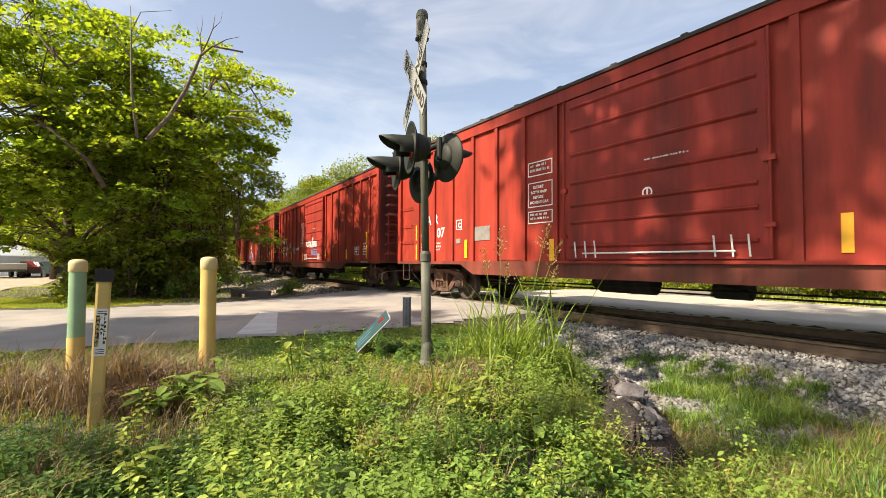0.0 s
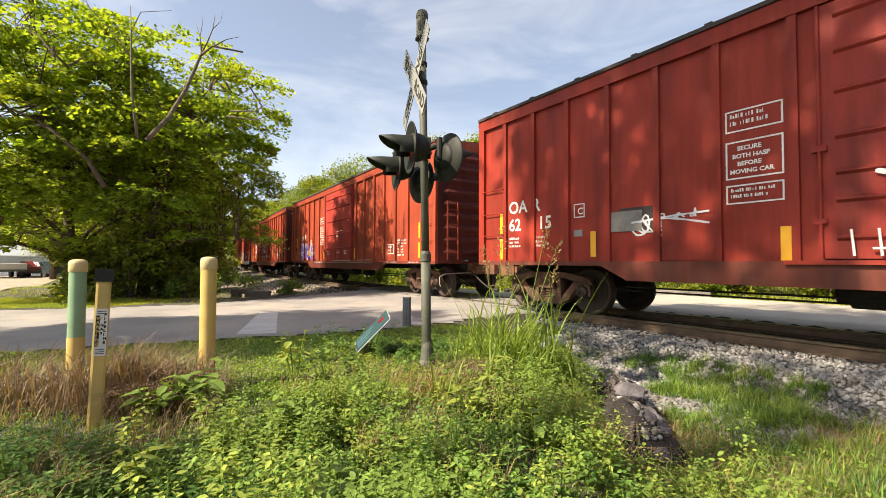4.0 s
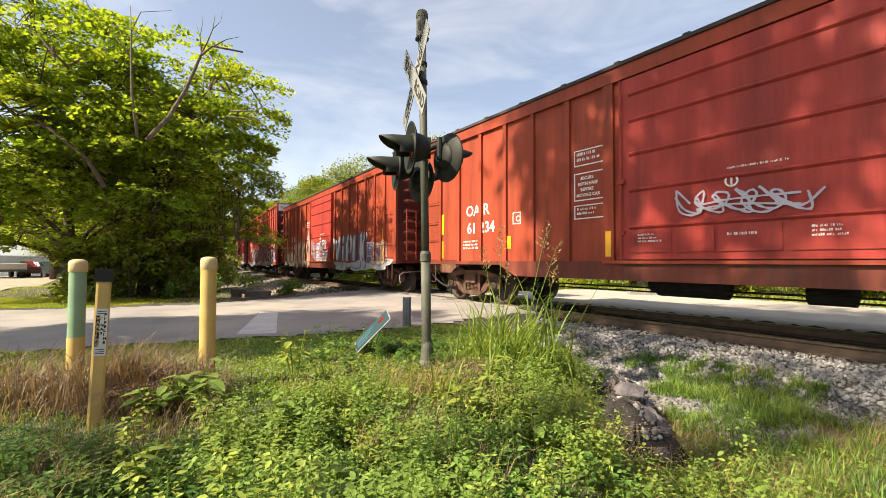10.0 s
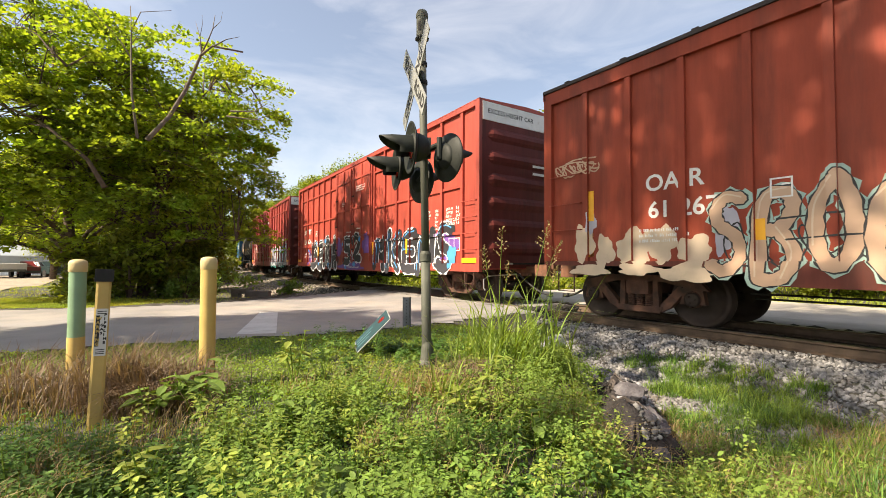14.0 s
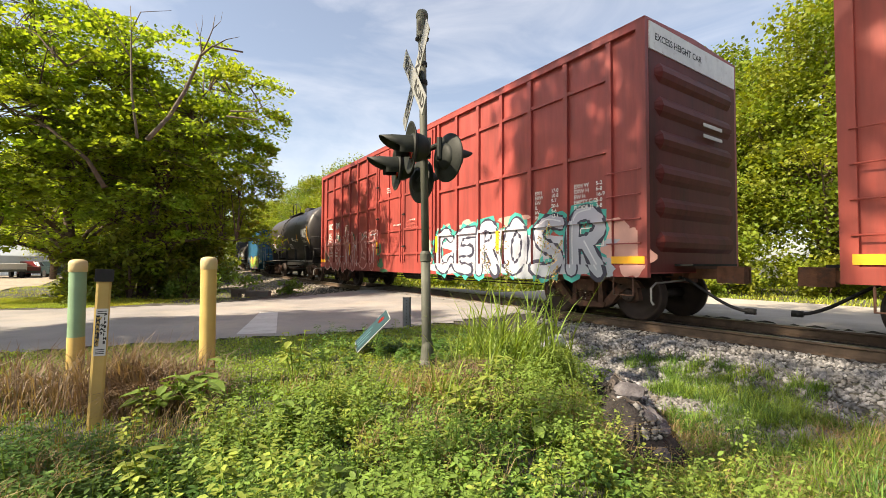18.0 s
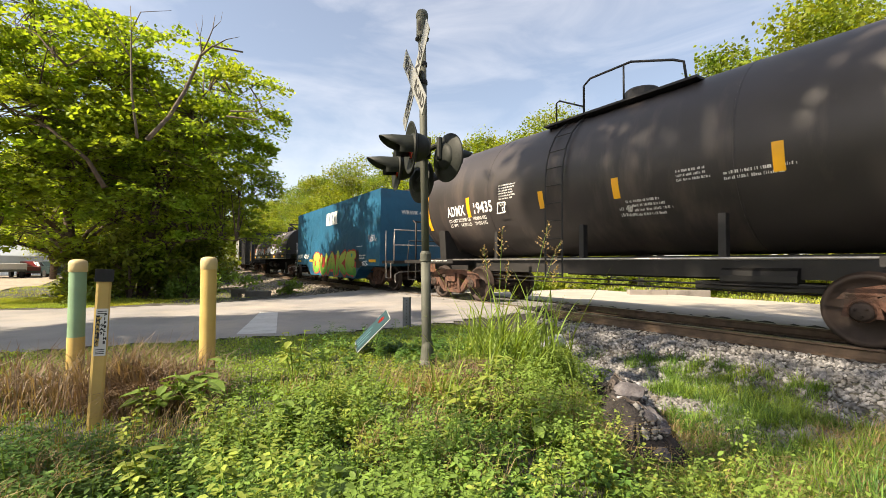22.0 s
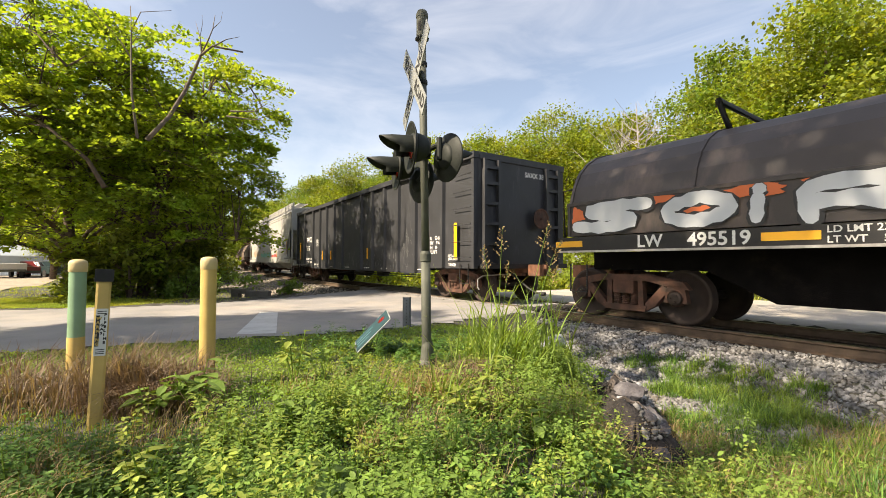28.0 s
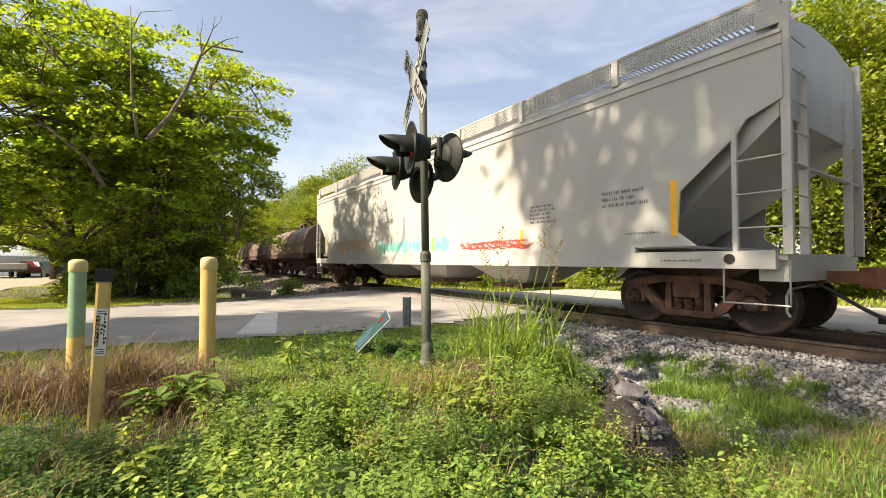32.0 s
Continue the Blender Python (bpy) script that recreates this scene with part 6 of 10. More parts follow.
def bogie(car, x):
    m = Matrix.Translation((x, 0, 0))
    if not BOGIE:
        bm = bmesh.new()
        box(bm, -0.2, 0.2, -1.12, 1.12, 0.50, 0.72)
        box(bm, -0.14, 0.14, -0.3, 0.3, 0.72, 0.86)
        bmesh.ops.bevel(bm, geom=bm.edges[:], offset=0.02, segments=1)
        b = part("truck", bm, M_RUST, car, "rusty four-wheel freight truck")
        BOGIE["truck"] = b
        for k, sy in (("side_frame", -1), ("side_frame_far", 1)):
            BOGIE[k] = part("side_frame", side_frame_mesh(sy), M_RUST, b)
            for j, x0 in enumerate((-0.16, 0.0, 0.16)):
                BOGIE[k + str(j)] = part("coil_spring", spring_mesh(x0, sy), M_RUST, b)
        bm = bmesh.new()
        for s in (-1, 1):
            tube(bm, [(s * 0.36, -0.8, 0.36), (s * 0.42, 0, 0.36), (s * 0.36, 0.8, 0.36)], 0.035, 6)
            for sy in (-1, 1):
                box(bm, s * 0.40 - 0.03, s * 0.40 + 0.03, sy * 0.755 - 0.05, sy * 0.755 + 0.05, 0.28, 0.5)
        BOGIE["brake"] = part("brake_beam", bm, M_BLACK, b)
        BOGIE["wheels"] = part("wheelset", wheelset_mesh(), M_WHEEL, b, "worn steel wheels on their axle", smooth=True)
        ws = [BOGIE["wheels"], again(BOGIE["wheels"], b)]
    else:
        b = again(BOGIE["truck"], car)
        for k in ("side_frame", "side_frame0", "side_frame1", "side_frame2", "side_frame_far", "side_frame_far0", "side_frame_far1", "side_frame_far2", "brake"):
            again(BOGIE[k], b)
        ws = [again(BOGIE["wheels"], b), again(BOGIE["wheels"], b)]
    b.matrix_basis = m
    for o, dx in zip(ws, (-0.889, 0.889)):
        o.matrix_basis = Matrix.Translation((dx, 0, 0.457))
        WHEELSETS.append((o, dx))


COUPLER = {}


def coupler(car, x, sx):
    m = Matrix.Translation((x, 0, 0)) @ Matrix.Rotation(0 if sx > 0 else math.pi, 4, "Z")
    if not COUPLER:
        bm = bmesh.new()
        box(bm, -0.3, 0.62, -0.075, 0.075, 0.76, 0.93)
        box(bm, -0.1, 0.12, -0.26, 0.26, 0.68, 1.0)
        prism(bm, [(0.6, -0.11), (0.78, -0.17), (1.02, -0.14), (1.04, -0.02), (0.86, -0.03), (0.86, 0.05), (1.02, 0.10), (1.0, 0.19), (0.78, 0.19), (0.6, 0.11)], "z", 0.70, 0.98)
        bmesh.ops.bevel(bm, geom=bm.edges[:], offset=0.012, segments=1)
        COUPLER["c"] = part("coupler", bm, M_COUPLER, car, "rusty knuckle coupler")
        bm = bmesh.new()
        tube(bm, [(0.08 + 1.04 * f, -0.32 + 0.22 * f * f, 0.78 - 0.52 * math.sin(f * math.pi / 2) ** 1.6) for f in (k / 14 for k in range(15))], 0.026, 8)
        box(bm, 1.02, 1.16, -0.15, -0.07, 0.22, 0.31)
        COUPLER["h"] = part("air_hose", bm, M_HOSE, car, smooth=True)
        bm = bmesh.new()
        tube(bm, [(0.18, -0.2, 0.74), (0.18, -1.25, 0.70), (0.20, -1.42, 0.62), (0.2, -1.42, 0.42), (0.23, -1.4, 0.36)], 0.016, 6)
        COUPLER["l"] = part("uncoupling_lever", bm, M_BRIGHT, car)
        c, h, l = COUPLER["c"], COUPLER["h"], COUPLER["l"]
    else:
        c, h, l = again(COUPLER["c"], car), again(COUPLER["h"], car), again(COUPLER["l"], car)
    for o in (c, h, l):
        o.matrix_basis = m


def rungs(parent, x0, x1, zs, y, mat, name="grab_iron"):
    for z in zs:
        bm = bmesh.new()
        tube(bm, [(x0, y + 0.06, z), (x0, y, z), (x1, y, z), (x1, y + 0.06, z)], 0.011, 6)
        part(name, bm, mat, parent)


def stirrup(parent, x, y, mat, w=0.36):
    bm = bmesh.new()
    tube(bm, [(x - w / 2, y, 1.0), (x - w / 2, y, 0.50), (x + w / 2, y, 0.50), (x + w / 2, y, 1.0)], 0.016, 6)
    part("sill_step", bm, mat, parent)


def under_gear(car, h, mat):
    """Centre sill, brake rods, cylinder and reservoir below the floor."""
    bm = bmesh.new()
    box(bm, -h + 0.3, h - 0.3, -0.33, 0.33, 0.80, 1.02)
    part("centre_sill", bm, mat, car)
    bm = bmesh.new()
    tube(bm, [(-1.6, -0.5, 0.66), (-0.5, -0.5, 0.66)], 0.22, 14)
    tube(bm, [(-1.75, -0.5, 0.66), (-1.6, -0.5, 0.66)], 0.15, 14)
    part("air_reservoir", bm, mat, car)
    bm = bmesh.new()
    tube(bm, [(0.5, -0.45, 0.62), (1.0, -0.45, 0.62)], 0.17, 14)
    box(bm, 0.2, 1.2, -0.5, -0.4, 0.78, 0.86)
    part("brake_cylinder", bm, mat, car)
    for yy, zz in ((-0.7, 0.60), (-0.55, 0.52)):
        bm = bmesh.new()
        tube(bm, [(-h + 3.2, yy, zz - 0.02), (h - 3.2, yy, zz)], 0.016, 6)
        part("brake_rod", bm, mat, car)


# ---------------------------------------------------------------- sprayed paint on car sides
def flat_paint(name, colour, rough=0.55):
    return material(name, colour, rough, vary=0.1, scale=3, grime=tuple(c * 0.55 + 0.03 for c in colour), grime_scale=2.2, grime_at=0.6, bump=0.03)


def fade_paint(name, low, high, z0, z1):
    """Spray paint that fades from one colour to another up the car's side."""
    mat = flat_paint(name, high)
    n, l = mat.node_tree.nodes, mat.node_tree.links
    tc = n.new("ShaderNodeTexCoord")
    sep = n.new("ShaderNodeSeparateXYZ")
    l.new(tc.outputs["Object"], sep.inputs["Vector"])
    mist = n.new("ShaderNodeTexNoise")
    mist.inputs["Scale"].default_value, mist.inputs["Detail"].default_value = 3.5, 5
    l.new(tc.outputs["Object"], mist.inputs["Vector"])
    add = n.new("ShaderNodeMath")
    add.operation = "MULTIPLY_ADD"
    add.inputs[1].default_value = 0.5
    l.new(mist.outputs["Fac"], add.inputs[0])
    l.new(sep.outputs["Z"], add.inputs[2])
    mr = n.new("ShaderNodeMapRange")
    mr.inputs["From Min"].default_value, mr.inputs["From Max"].default_value = z0 + 0.25, z1 + 0.25
    l.new(add.outputs["Value"], mr.inputs["Value"])
    mx = n.new("ShaderNodeMix")
    mx.data_type = "RGBA"
    mx.inputs["A"].default_value, mx.inputs["B"].default_value = (*low, 1), (*high, 1)
    l.new(mr.outputs["Result"], mx.inputs["Factor"])
    l.new(mx.outputs["Result"], n["Principled BSDF"].inputs["Base Color"])
    return mat


# letter skeletons in a unit box, stroke by stroke
STROKES = {
    "A": (((0.02, 0.0), (0.42, 1.0), (0.58, 1.0), (0.98, 0.0)), ((0.2, 0.36), (0.8, 0.36))),
    "B": (((0.12, 0.0), (0.12, 1.0), (0.7, 0.98), (0.85, 0.76), (0.6, 0.52), (0.15, 0.52)), ((0.55, 0.52), (0.92, 0.32), (0.75, 0.02), (0.12, 0.0))),
    "C": (((0.92, 0.80), (0.62, 1.0), (0.22, 0.88), (0.06, 0.5), (0.22, 0.12), (0.62, 0.0), (0.94, 0.2)),),
    "D": (((0.12, 0.0), (0.12, 1.0), (0.65, 0.95), (0.92, 0.5), (0.65, 0.05), (0.12, 0.0)),),
    "E": (((0.92, 0.97), (0.14, 0.95), (0.08, 0.5), (0.14, 0.05), (0.94, 0.04)), ((0.12, 0.5), (0.75, 0.53))),
    "F": (((0.95, 1.0), (0.16, 0.95), (0.12, 0.0)), ((0.14, 0.52), (0.7, 0.55))),
    "G": (((0.90, 0.86), (0.5, 1.0), (0.1, 0.75), (0.08, 0.25), (0.45, 0.0), (0.9, 0.14), (0.9, 0.46), (0.55, 0.46)),),
    "H": (((0.1, 0.0), (0.14, 1.0)), ((0.86, 0.0), (0.9, 1.0)), ((0.14, 0.5), (0.86, 0.5))),
    "I": (((0.5, 0.0), (0.5, 0.66)), ((0.5, 0.92), (0.52, 0.96))),
    "K": (((0.12, 0.0), (0.14, 1.0)), ((0.92, 1.0), (0.25, 0.48), (0.96, 0.0))),
    "L": (((0.2, 1.0), (0.12, 0.05), (0.92, 0.04)),),
    "M": (((0.06, 0.0), (0.14, 1.0), (0.5, 0.42), (0.86, 1.0), (0.94, 0.0)),),
    "N": (((0.08, 0.0), (0.12, 1.0), (0.86, 0.0), (0.92, 1.0)),),
    "O": (((0.5, 1.0), (0.1, 0.72), (0.1, 0.28), (0.5, 0.0), (0.9, 0.28), (0.9, 0.72), (0.5, 1.0)),),
    "P": (((0.14, 0.0), (0.12, 1.0), (0.7, 1.0), (0.92, 0.74), (0.66, 0.48), (0.16, 0.46)),),
    "R": (((0.14, 0.0), (0.12, 1.0), (0.66, 1.0), (0.9, 0.76), (0.6, 0.52), (0.18, 0.5)), ((0.48, 0.5), (0.96, 0.0))),
    "S": (((0.9, 0.88), (0.5, 1.0), (0.12, 0.8), (0.3, 0.55), (0.75, 0.45), (0.9, 0.2), (0.5, 0.0), (0.08, 0.12)),),
    "T": (((0.04, 0.94), (0.96, 1.0)), ((0.5, 0.95), (0.46, 0.0))),
    "U": (((0.1, 1.0), (0.12, 0.25), (0.5, 0.0), (0.88, 0.25), (0.92, 1.0)),),
    "V": (((0.02, 1.0), (0.48, 0.0), (0.98, 1.0)),),
    "Z": (((0.06, 0.96), (0.94, 1.0), (0.06, 0.04), (0.96, 0.0)),),
    "5": (((0.9, 0.98), (0.2, 0.98), (0.16, 0.55), (0.6, 0.62), (0.92, 0.36), (0.6, 0.02), (0.1, 0.08)),),
    "2": (((0.08, 0.78), (0.4, 1.0), (0.88, 0.86), (0.8, 0.56), (0.1, 0.05), (0.96, 0.04)),),
}


def brush(bm, pts, w, lift, ends=True, swell=0.15):
    """A flat painted stroke with round ends, in the plane of x and z; lift is how far it lies before the surface."""
    pts = [Vector(p) for p in pts]
    dense = []
    for a, b in zip(pts, pts[1:]):
        dense += [a.lerp(b, k / 4) for k in range(4)]
    dense.append(pts[-1])
    for _ in range(3):
        dense = [dense[0]] + [(dense[i - 1] + dense[i] * 2 + dense[i + 1]) / 4 for i in range(1, len(dense) - 1)] + [dense[-1]]
    prev, n = None, len(dense)
    for i, p in enumerate(dense):
        d = dense[min(i + 1, n - 1)] - dense[max(i - 1, 0)]
        if d.length < 1e-5:
            continue
        y = -lift - 0.0006 * i / n
        r = w / 2 * (1 + swell * math.sin(2.6 * i + w * 30))
        o = Vector((-d.y, d.x)).normalized() * r
        q = [bm.verts.new((p.x + o.x, y, p.y + o.y)), bm.verts.new((p.x - o.x, y, p.y - o.y))]
        if prev:
            bm.faces.new((prev[0], prev[1], q[1], q[0]))
        if ends and i in (0, n - 1):
            t = math.atan2(d.y, d.x) + (math.pi if i == 0 else 0)
            arc = [bm.verts.new((p.x + r * math.cos(t + f), y - 0.0001, p.y + r * math.sin(t + f))) for f in (-1.57, -0.8, 0, 0.8, 1.57)]
            bm.faces.new(arc)
        prev = q


def lay_on(bm, relief):
    """Cuts painted shapes along the edges of a car side's relief and lays each piece on the surface under it."""
    at, cut_x, cut_z = relief
    xs, zs = [v.co.x for v in bm.verts], [v.co.z for v in bm.verts]
    for k, cuts, lo, hi in ((0, cut_x, min(xs), max(xs)), (2, cut_z, min(zs), max(zs))):
        for c in cuts:
            if lo < c < hi:
                co, no = [0, 0, 0], [0, 0, 0]
                co[k], no[k] = c, 1
                bmesh.ops.bisect_plane(bm, geom=bm.verts[:] + bm.edges[:] + bm.faces[:], plane_co=co, plane_no=no, dist=1e-5)
    out = bmesh.new()
    for f in bm.faces:
        c = f.calc_center_median()
        y = at(c.x, c.z)
        g = out.faces.new([out.verts.new((v.co.x, y + v.co.y, v.co.z)) for v in f.verts])
        g.normal_update()
        if g.normal.y > 0:
            g.normal_flip()
    bm.free()
    return out


def spray(car, word, x0, x1, z0, z1, relief, fill, line, halo=None, shine=None, shade=None, thick=1.0, edge=0.07, seed=1, bow=0.0, label="sprayed graffiti lettering"):
    """Sprayed letters: a halo, outlines, filled strokes and thin highlights, letter over letter."""
    rng = random.Random(seed)
    wide, hh = (x1 - x0) / len(word), z1 - z0
    sw = min(wide * 0.95, hh) * 0.30 * thick
    for i, ch in enumerate(word):
        layers = {k: bmesh.new() for k in ("halo", "shade", "outline", "letter", "highlight")}
        lean, grow, up = rng.uniform(-0.04, 0.14), rng.uniform(0.9, 1.08), rng.uniform(-0.05, 0.06) * hh
        lift = 0.004 + 0.0015 * i
        for j, stroke in enumerate(STROKES[ch]):
            pts = []
            for u, v in stroke:
                u, v = u + lean * (v - 0.5) + rng.uniform(-0.05, 0.05), v + rng.uniform(-0.04, 0.04)
                f = (i + u) / len(word)
                pts.append((x0 + wide * (i + 0.5 + (u - 0.5) * 0.86 * grow), z0 + sw * 0.5 + up + bow * math.sin(math.pi * f) + v * (hh - sw)))
            if halo:
                brush(layers["halo"], pts, sw + edge * 4.2, 0.0015 + 0.0003 * i, swell=0.3)
            if shade:
                brush(layers["shade"], [(p + 0.06, q - 0.05) for p, q in pts], sw + edge * 2, lift - 0.0004)
            brush(layers["outline"], pts, sw + edge * 2, lift)
            brush(layers["letter"], pts, sw, lift + 0.0007)
            if shine:
                brush(layers["highlight"], [(p - sw * 0.16, q + sw * 0.2) for p, q in pts[:3]], sw * 0.13, lift + 0.0016)
        letter = part("graffiti_letter", lay_on(layers["letter"], relief), fill, car, label)
        for key, mat in (("halo", halo), ("shade", shade), ("outline", line), ("highlight", shine)):
            if mat:
                part("graffiti_" + key, lay_on(layers[key], relief), mat, letter)
            else:
                layers[key].free()


def clouds(car, spots, relief, mat, seed, lift=0.001, label="sprayed cloud of paint"):
    """Patches of sprayed colour with lobed edges."""
    rng = random.Random(seed)
    for k, (cx, cz, rx, rz) in enumerate(spots):
        bm = bmesh.new()
        p1, p2, p3 = (rng.uniform(0, 6.28) for _ in range(3))
        ring = []
        for i in range(40):
            a = 2 * math.pi * i / 40
            r = 0.95 + 0.13 * math.sin(3 * a + p1) + 0.10 * math.sin(5 * a + p2) + 0.06 * math.sin(9 * a + p3) + rng.uniform(-0.03, 0.03)
            ring.append(bm.verts.new((cx + rx * r * math.cos(a), -lift - 0.0003 * k, cz + rz * r * math.sin(a))))
        bm.faces.new(ring)
        part("graffiti_cloud", lay_on(bm, relief), mat, car, label)


def scrawl(car, x0, x1, z0, z1, relief, mat, seed, w=0.025, loops=7, lines=2, label="thin scrawled tag"):
    """A quick looping tag in one thin line, with a stroke or two through it."""
    rng = random.Random(seed)
    bm = bmesh.new()
    r = (x1 - x0) / loops
    for j in range(lines):
        pts = []
        for i in range(loops * 5):
            f = i / (loops * 5 - 1)
            a = 2 * math.pi * f * loops + rng.uniform(-0.5, 0.5)
            pts.append((x0 + (x1 - x0) * f + r * rng.uniform(0.3, 0.9) * math.cos(a + j), (z0 + z1) / 2 + (z1 - z0) * rng.uniform(0.2, 0.55) * math.sin(a)))
        brush(bm, pts, w, 0.004 + 0.001 * j, False, 0.3)
    for j in range(2):
        z = rng.uniform(z0, z1)
        brush(bm, [(x0 + rng.uniform(0, 0.3) * (x1 - x0), z), ((x0 + x1) / 2, z + 0.05), (x1, z + rng.uniform(-0.1, 0.1))], w, 0.007 + 0.001 * j, True, 0.3)
    part("graffiti_tag", lay_on(bm, relief), mat, car, label)


def flat_relief(y):
    return (lambda x, z: y), (), ()


# ---------------------------------------------------------------- fifty-foot boxcars
POSTS = [1.9, 2.77, 3.64, 4.51, 5.38, 6.24, 7.08]
NEWER_POSTS = [1.92, 2.80, 3.71, 4.54, 5.40, 6.26, 7.10]


def box_side(x, z):
    """How far out the side of a newer boxcar stands at a point."""
    if z < 1.06:
        return -1.604
    if abs(x) < 1.62:
        return -1.636 if 1.20 < z < 1.54 and abs(x) < 1.5 else -1.649 if any(r - 0.05 < z < r + 0.03 for r in (1.62, 2.23, 2.83)) else -1.618
    for i, p in enumerate(NEWER_POSTS):
        if abs(abs(x) - p) < (0.10 if i == 0 else 0.05):
            return -1.588
    return -1.548 if any(a < x < b and z < c for a, b, c in ((2.86, 3.66, 1.79), (-8.02, -7.16, 1.64), (-7.04, -6.32, 1.66), (-3.6, -2.86, 1.7))) else -1.532


BOX_RELIEF = (box_side, [sg * (p + d) for i, p in enumerate(NEWER_POSTS) for d in ((-0.1, 0.1) if i == 0 else (-0.05, 0.05)) for sg in (-1, 1)] + [-1.62, 1.62, -1.5, 1.5, 2.86, 3.66, -7.16, -7.04, -6.32, -3.6, -2.86],
              (1.06, 1.20, 1.54, 1.57, 1.65, 2.18, 2.26, 1.64, 1.66, 1.7, 1.79))


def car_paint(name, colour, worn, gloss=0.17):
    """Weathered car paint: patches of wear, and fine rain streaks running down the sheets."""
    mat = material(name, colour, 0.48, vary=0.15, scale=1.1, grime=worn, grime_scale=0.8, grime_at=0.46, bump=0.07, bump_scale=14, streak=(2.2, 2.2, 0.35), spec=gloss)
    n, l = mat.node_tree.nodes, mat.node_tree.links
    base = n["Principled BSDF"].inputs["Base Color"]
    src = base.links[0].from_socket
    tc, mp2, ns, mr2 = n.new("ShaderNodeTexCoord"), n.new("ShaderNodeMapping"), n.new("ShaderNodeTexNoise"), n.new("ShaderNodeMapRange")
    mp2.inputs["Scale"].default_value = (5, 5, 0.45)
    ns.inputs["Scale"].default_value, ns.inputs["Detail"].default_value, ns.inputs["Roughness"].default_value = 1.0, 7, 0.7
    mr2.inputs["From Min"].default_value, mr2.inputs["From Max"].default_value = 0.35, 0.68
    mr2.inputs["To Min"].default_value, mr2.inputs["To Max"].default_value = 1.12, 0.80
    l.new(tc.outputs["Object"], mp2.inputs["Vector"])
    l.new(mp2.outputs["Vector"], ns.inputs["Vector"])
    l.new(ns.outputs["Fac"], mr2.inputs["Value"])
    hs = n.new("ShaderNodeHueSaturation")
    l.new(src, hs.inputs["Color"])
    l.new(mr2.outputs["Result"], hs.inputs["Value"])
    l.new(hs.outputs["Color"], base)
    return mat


def end_ribs(car, sx, h, z0, z1, count, mat, half=1.36):
    for i in range(count):
        z = z0 + (z1 - z0) * (i + 0.5) / count
        k = (z1 - z0) / count * 0.30
        bm = bmesh.new()
        prof = [(0, -k), (0.05, -k * 0.55), (0.075, 0), (0.05, k * 0.55), (0, k)]
        rows = []
        for y, f in ((-half, 0.0), (-half + 0.15, 1.0), (half - 0.15, 1.0), (half, 0.0)):
            rows.append([bm.verts.new((sx * (h + 0.002 + d * f), y, z + dz * (0.4 + 0.6 * f))) for d, dz in prof])
        for a, b in zip(rows, rows[1:]):
            for j in range(4):
                bm.faces.new((a[j], b[j], b[j + 1], a[j + 1]))
        bmesh.ops.recalc_face_normals(bm, faces=bm.faces[:])
        if (bm.faces[:][4].normal.x > 0) != (sx > 0):
            bmesh.ops.reverse_faces(bm, faces=bm.faces[:])
        part("end_corrugation", bm, mat, car)


def door_foot_handles(car):
    for x0 in (-1.35, 1.0):
        for dx in (0, 0.22, 0.42):
            bm = bmesh.new()
            tube(bm, [(x0 + dx, -1.67, 1.12), (x0 + dx - 0.02, -1.68, 1.42)], 0.013, 6)
            part("door_handle", bm, M_WHITE, car, "worn pale door handle")
    bm = bmesh.new()
    tube(bm, [(-1.2, -1.675, 1.2), (1.25, -1.675, 1.2)], 0.014, 6)
    part("operating_bar", bm, M_WHITE, car, "worn pale operating bar")
    bars(car, 0.3, 1.16, 1.0, 0.08, 1, y=-1.62, mat=M_HOSE, seed=7)


def door_foot_panels(car, door_paint, paint):
    for x0, x1 in ((-1.5, -0.82), (-0.72, -0.22), (-0.18, 0.56), (0.64, 1.5)):
        bm = bmesh.new()
        box(bm, x0, x1, -1.632, -1.612, 1.20, 1.54)
        bmesh.ops.bevel(bm, geom=bm.edges[:], offset=0.008, segments=1)
        part("foot_panel", bm, door_paint, car)
    for x in (-1.15, 1.05):
        bars(car, x, 1.42, 0.4, 0.16, 3, y=-1.634, seed=int(10 * x))
    bars(car, 0.12, 1.42, 0.36, 0.07, 1, y=-1.634, seed=3)
    for x0, x1, z1 in ((2.86, 3.66, 1.79), (-8.02, -7.16, 1.64), (-7.04, -6.32, 1.66), (-3.6, -2.86, 1.7)):
        bm = bmesh.new()
        box(bm, x0, x1, -1.545, -1.525, 1.09, z1)
        bmesh.ops.bevel(bm, geom=bm.edges[:], offset=0.006, segments=1)
        part("patch_plate", bm, paint, car)


def bare_plates(car, paint):
    for x0, x1, z0, z1, mat, note in ((-4.52, -3.9, 1.56, 1.90, M_BRIGHT2, "bare grey metal patch plate"), (-5.24, -5.04, 1.52, 1.64, M_BRIGHT2, "small bare metal plate"), (-3.58, -2.82, 1.08, 1.72, paint, "")):
        bm = bmesh.new()
        box(bm, x0, x1, -1.546, -1.526, z0, z1)
        bmesh.ops.bevel(bm, geom=bm.edges[:], offset=0.006, segments=1)
        part("patch_plate", bm, mat, car, note)


# the shade on the car ends is put into this darker red
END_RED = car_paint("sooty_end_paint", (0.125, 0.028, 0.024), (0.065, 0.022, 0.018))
# brown-red sill paint, darkened so that it also carries the sill's shadow line
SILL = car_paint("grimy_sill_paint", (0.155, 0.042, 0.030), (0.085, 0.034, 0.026))
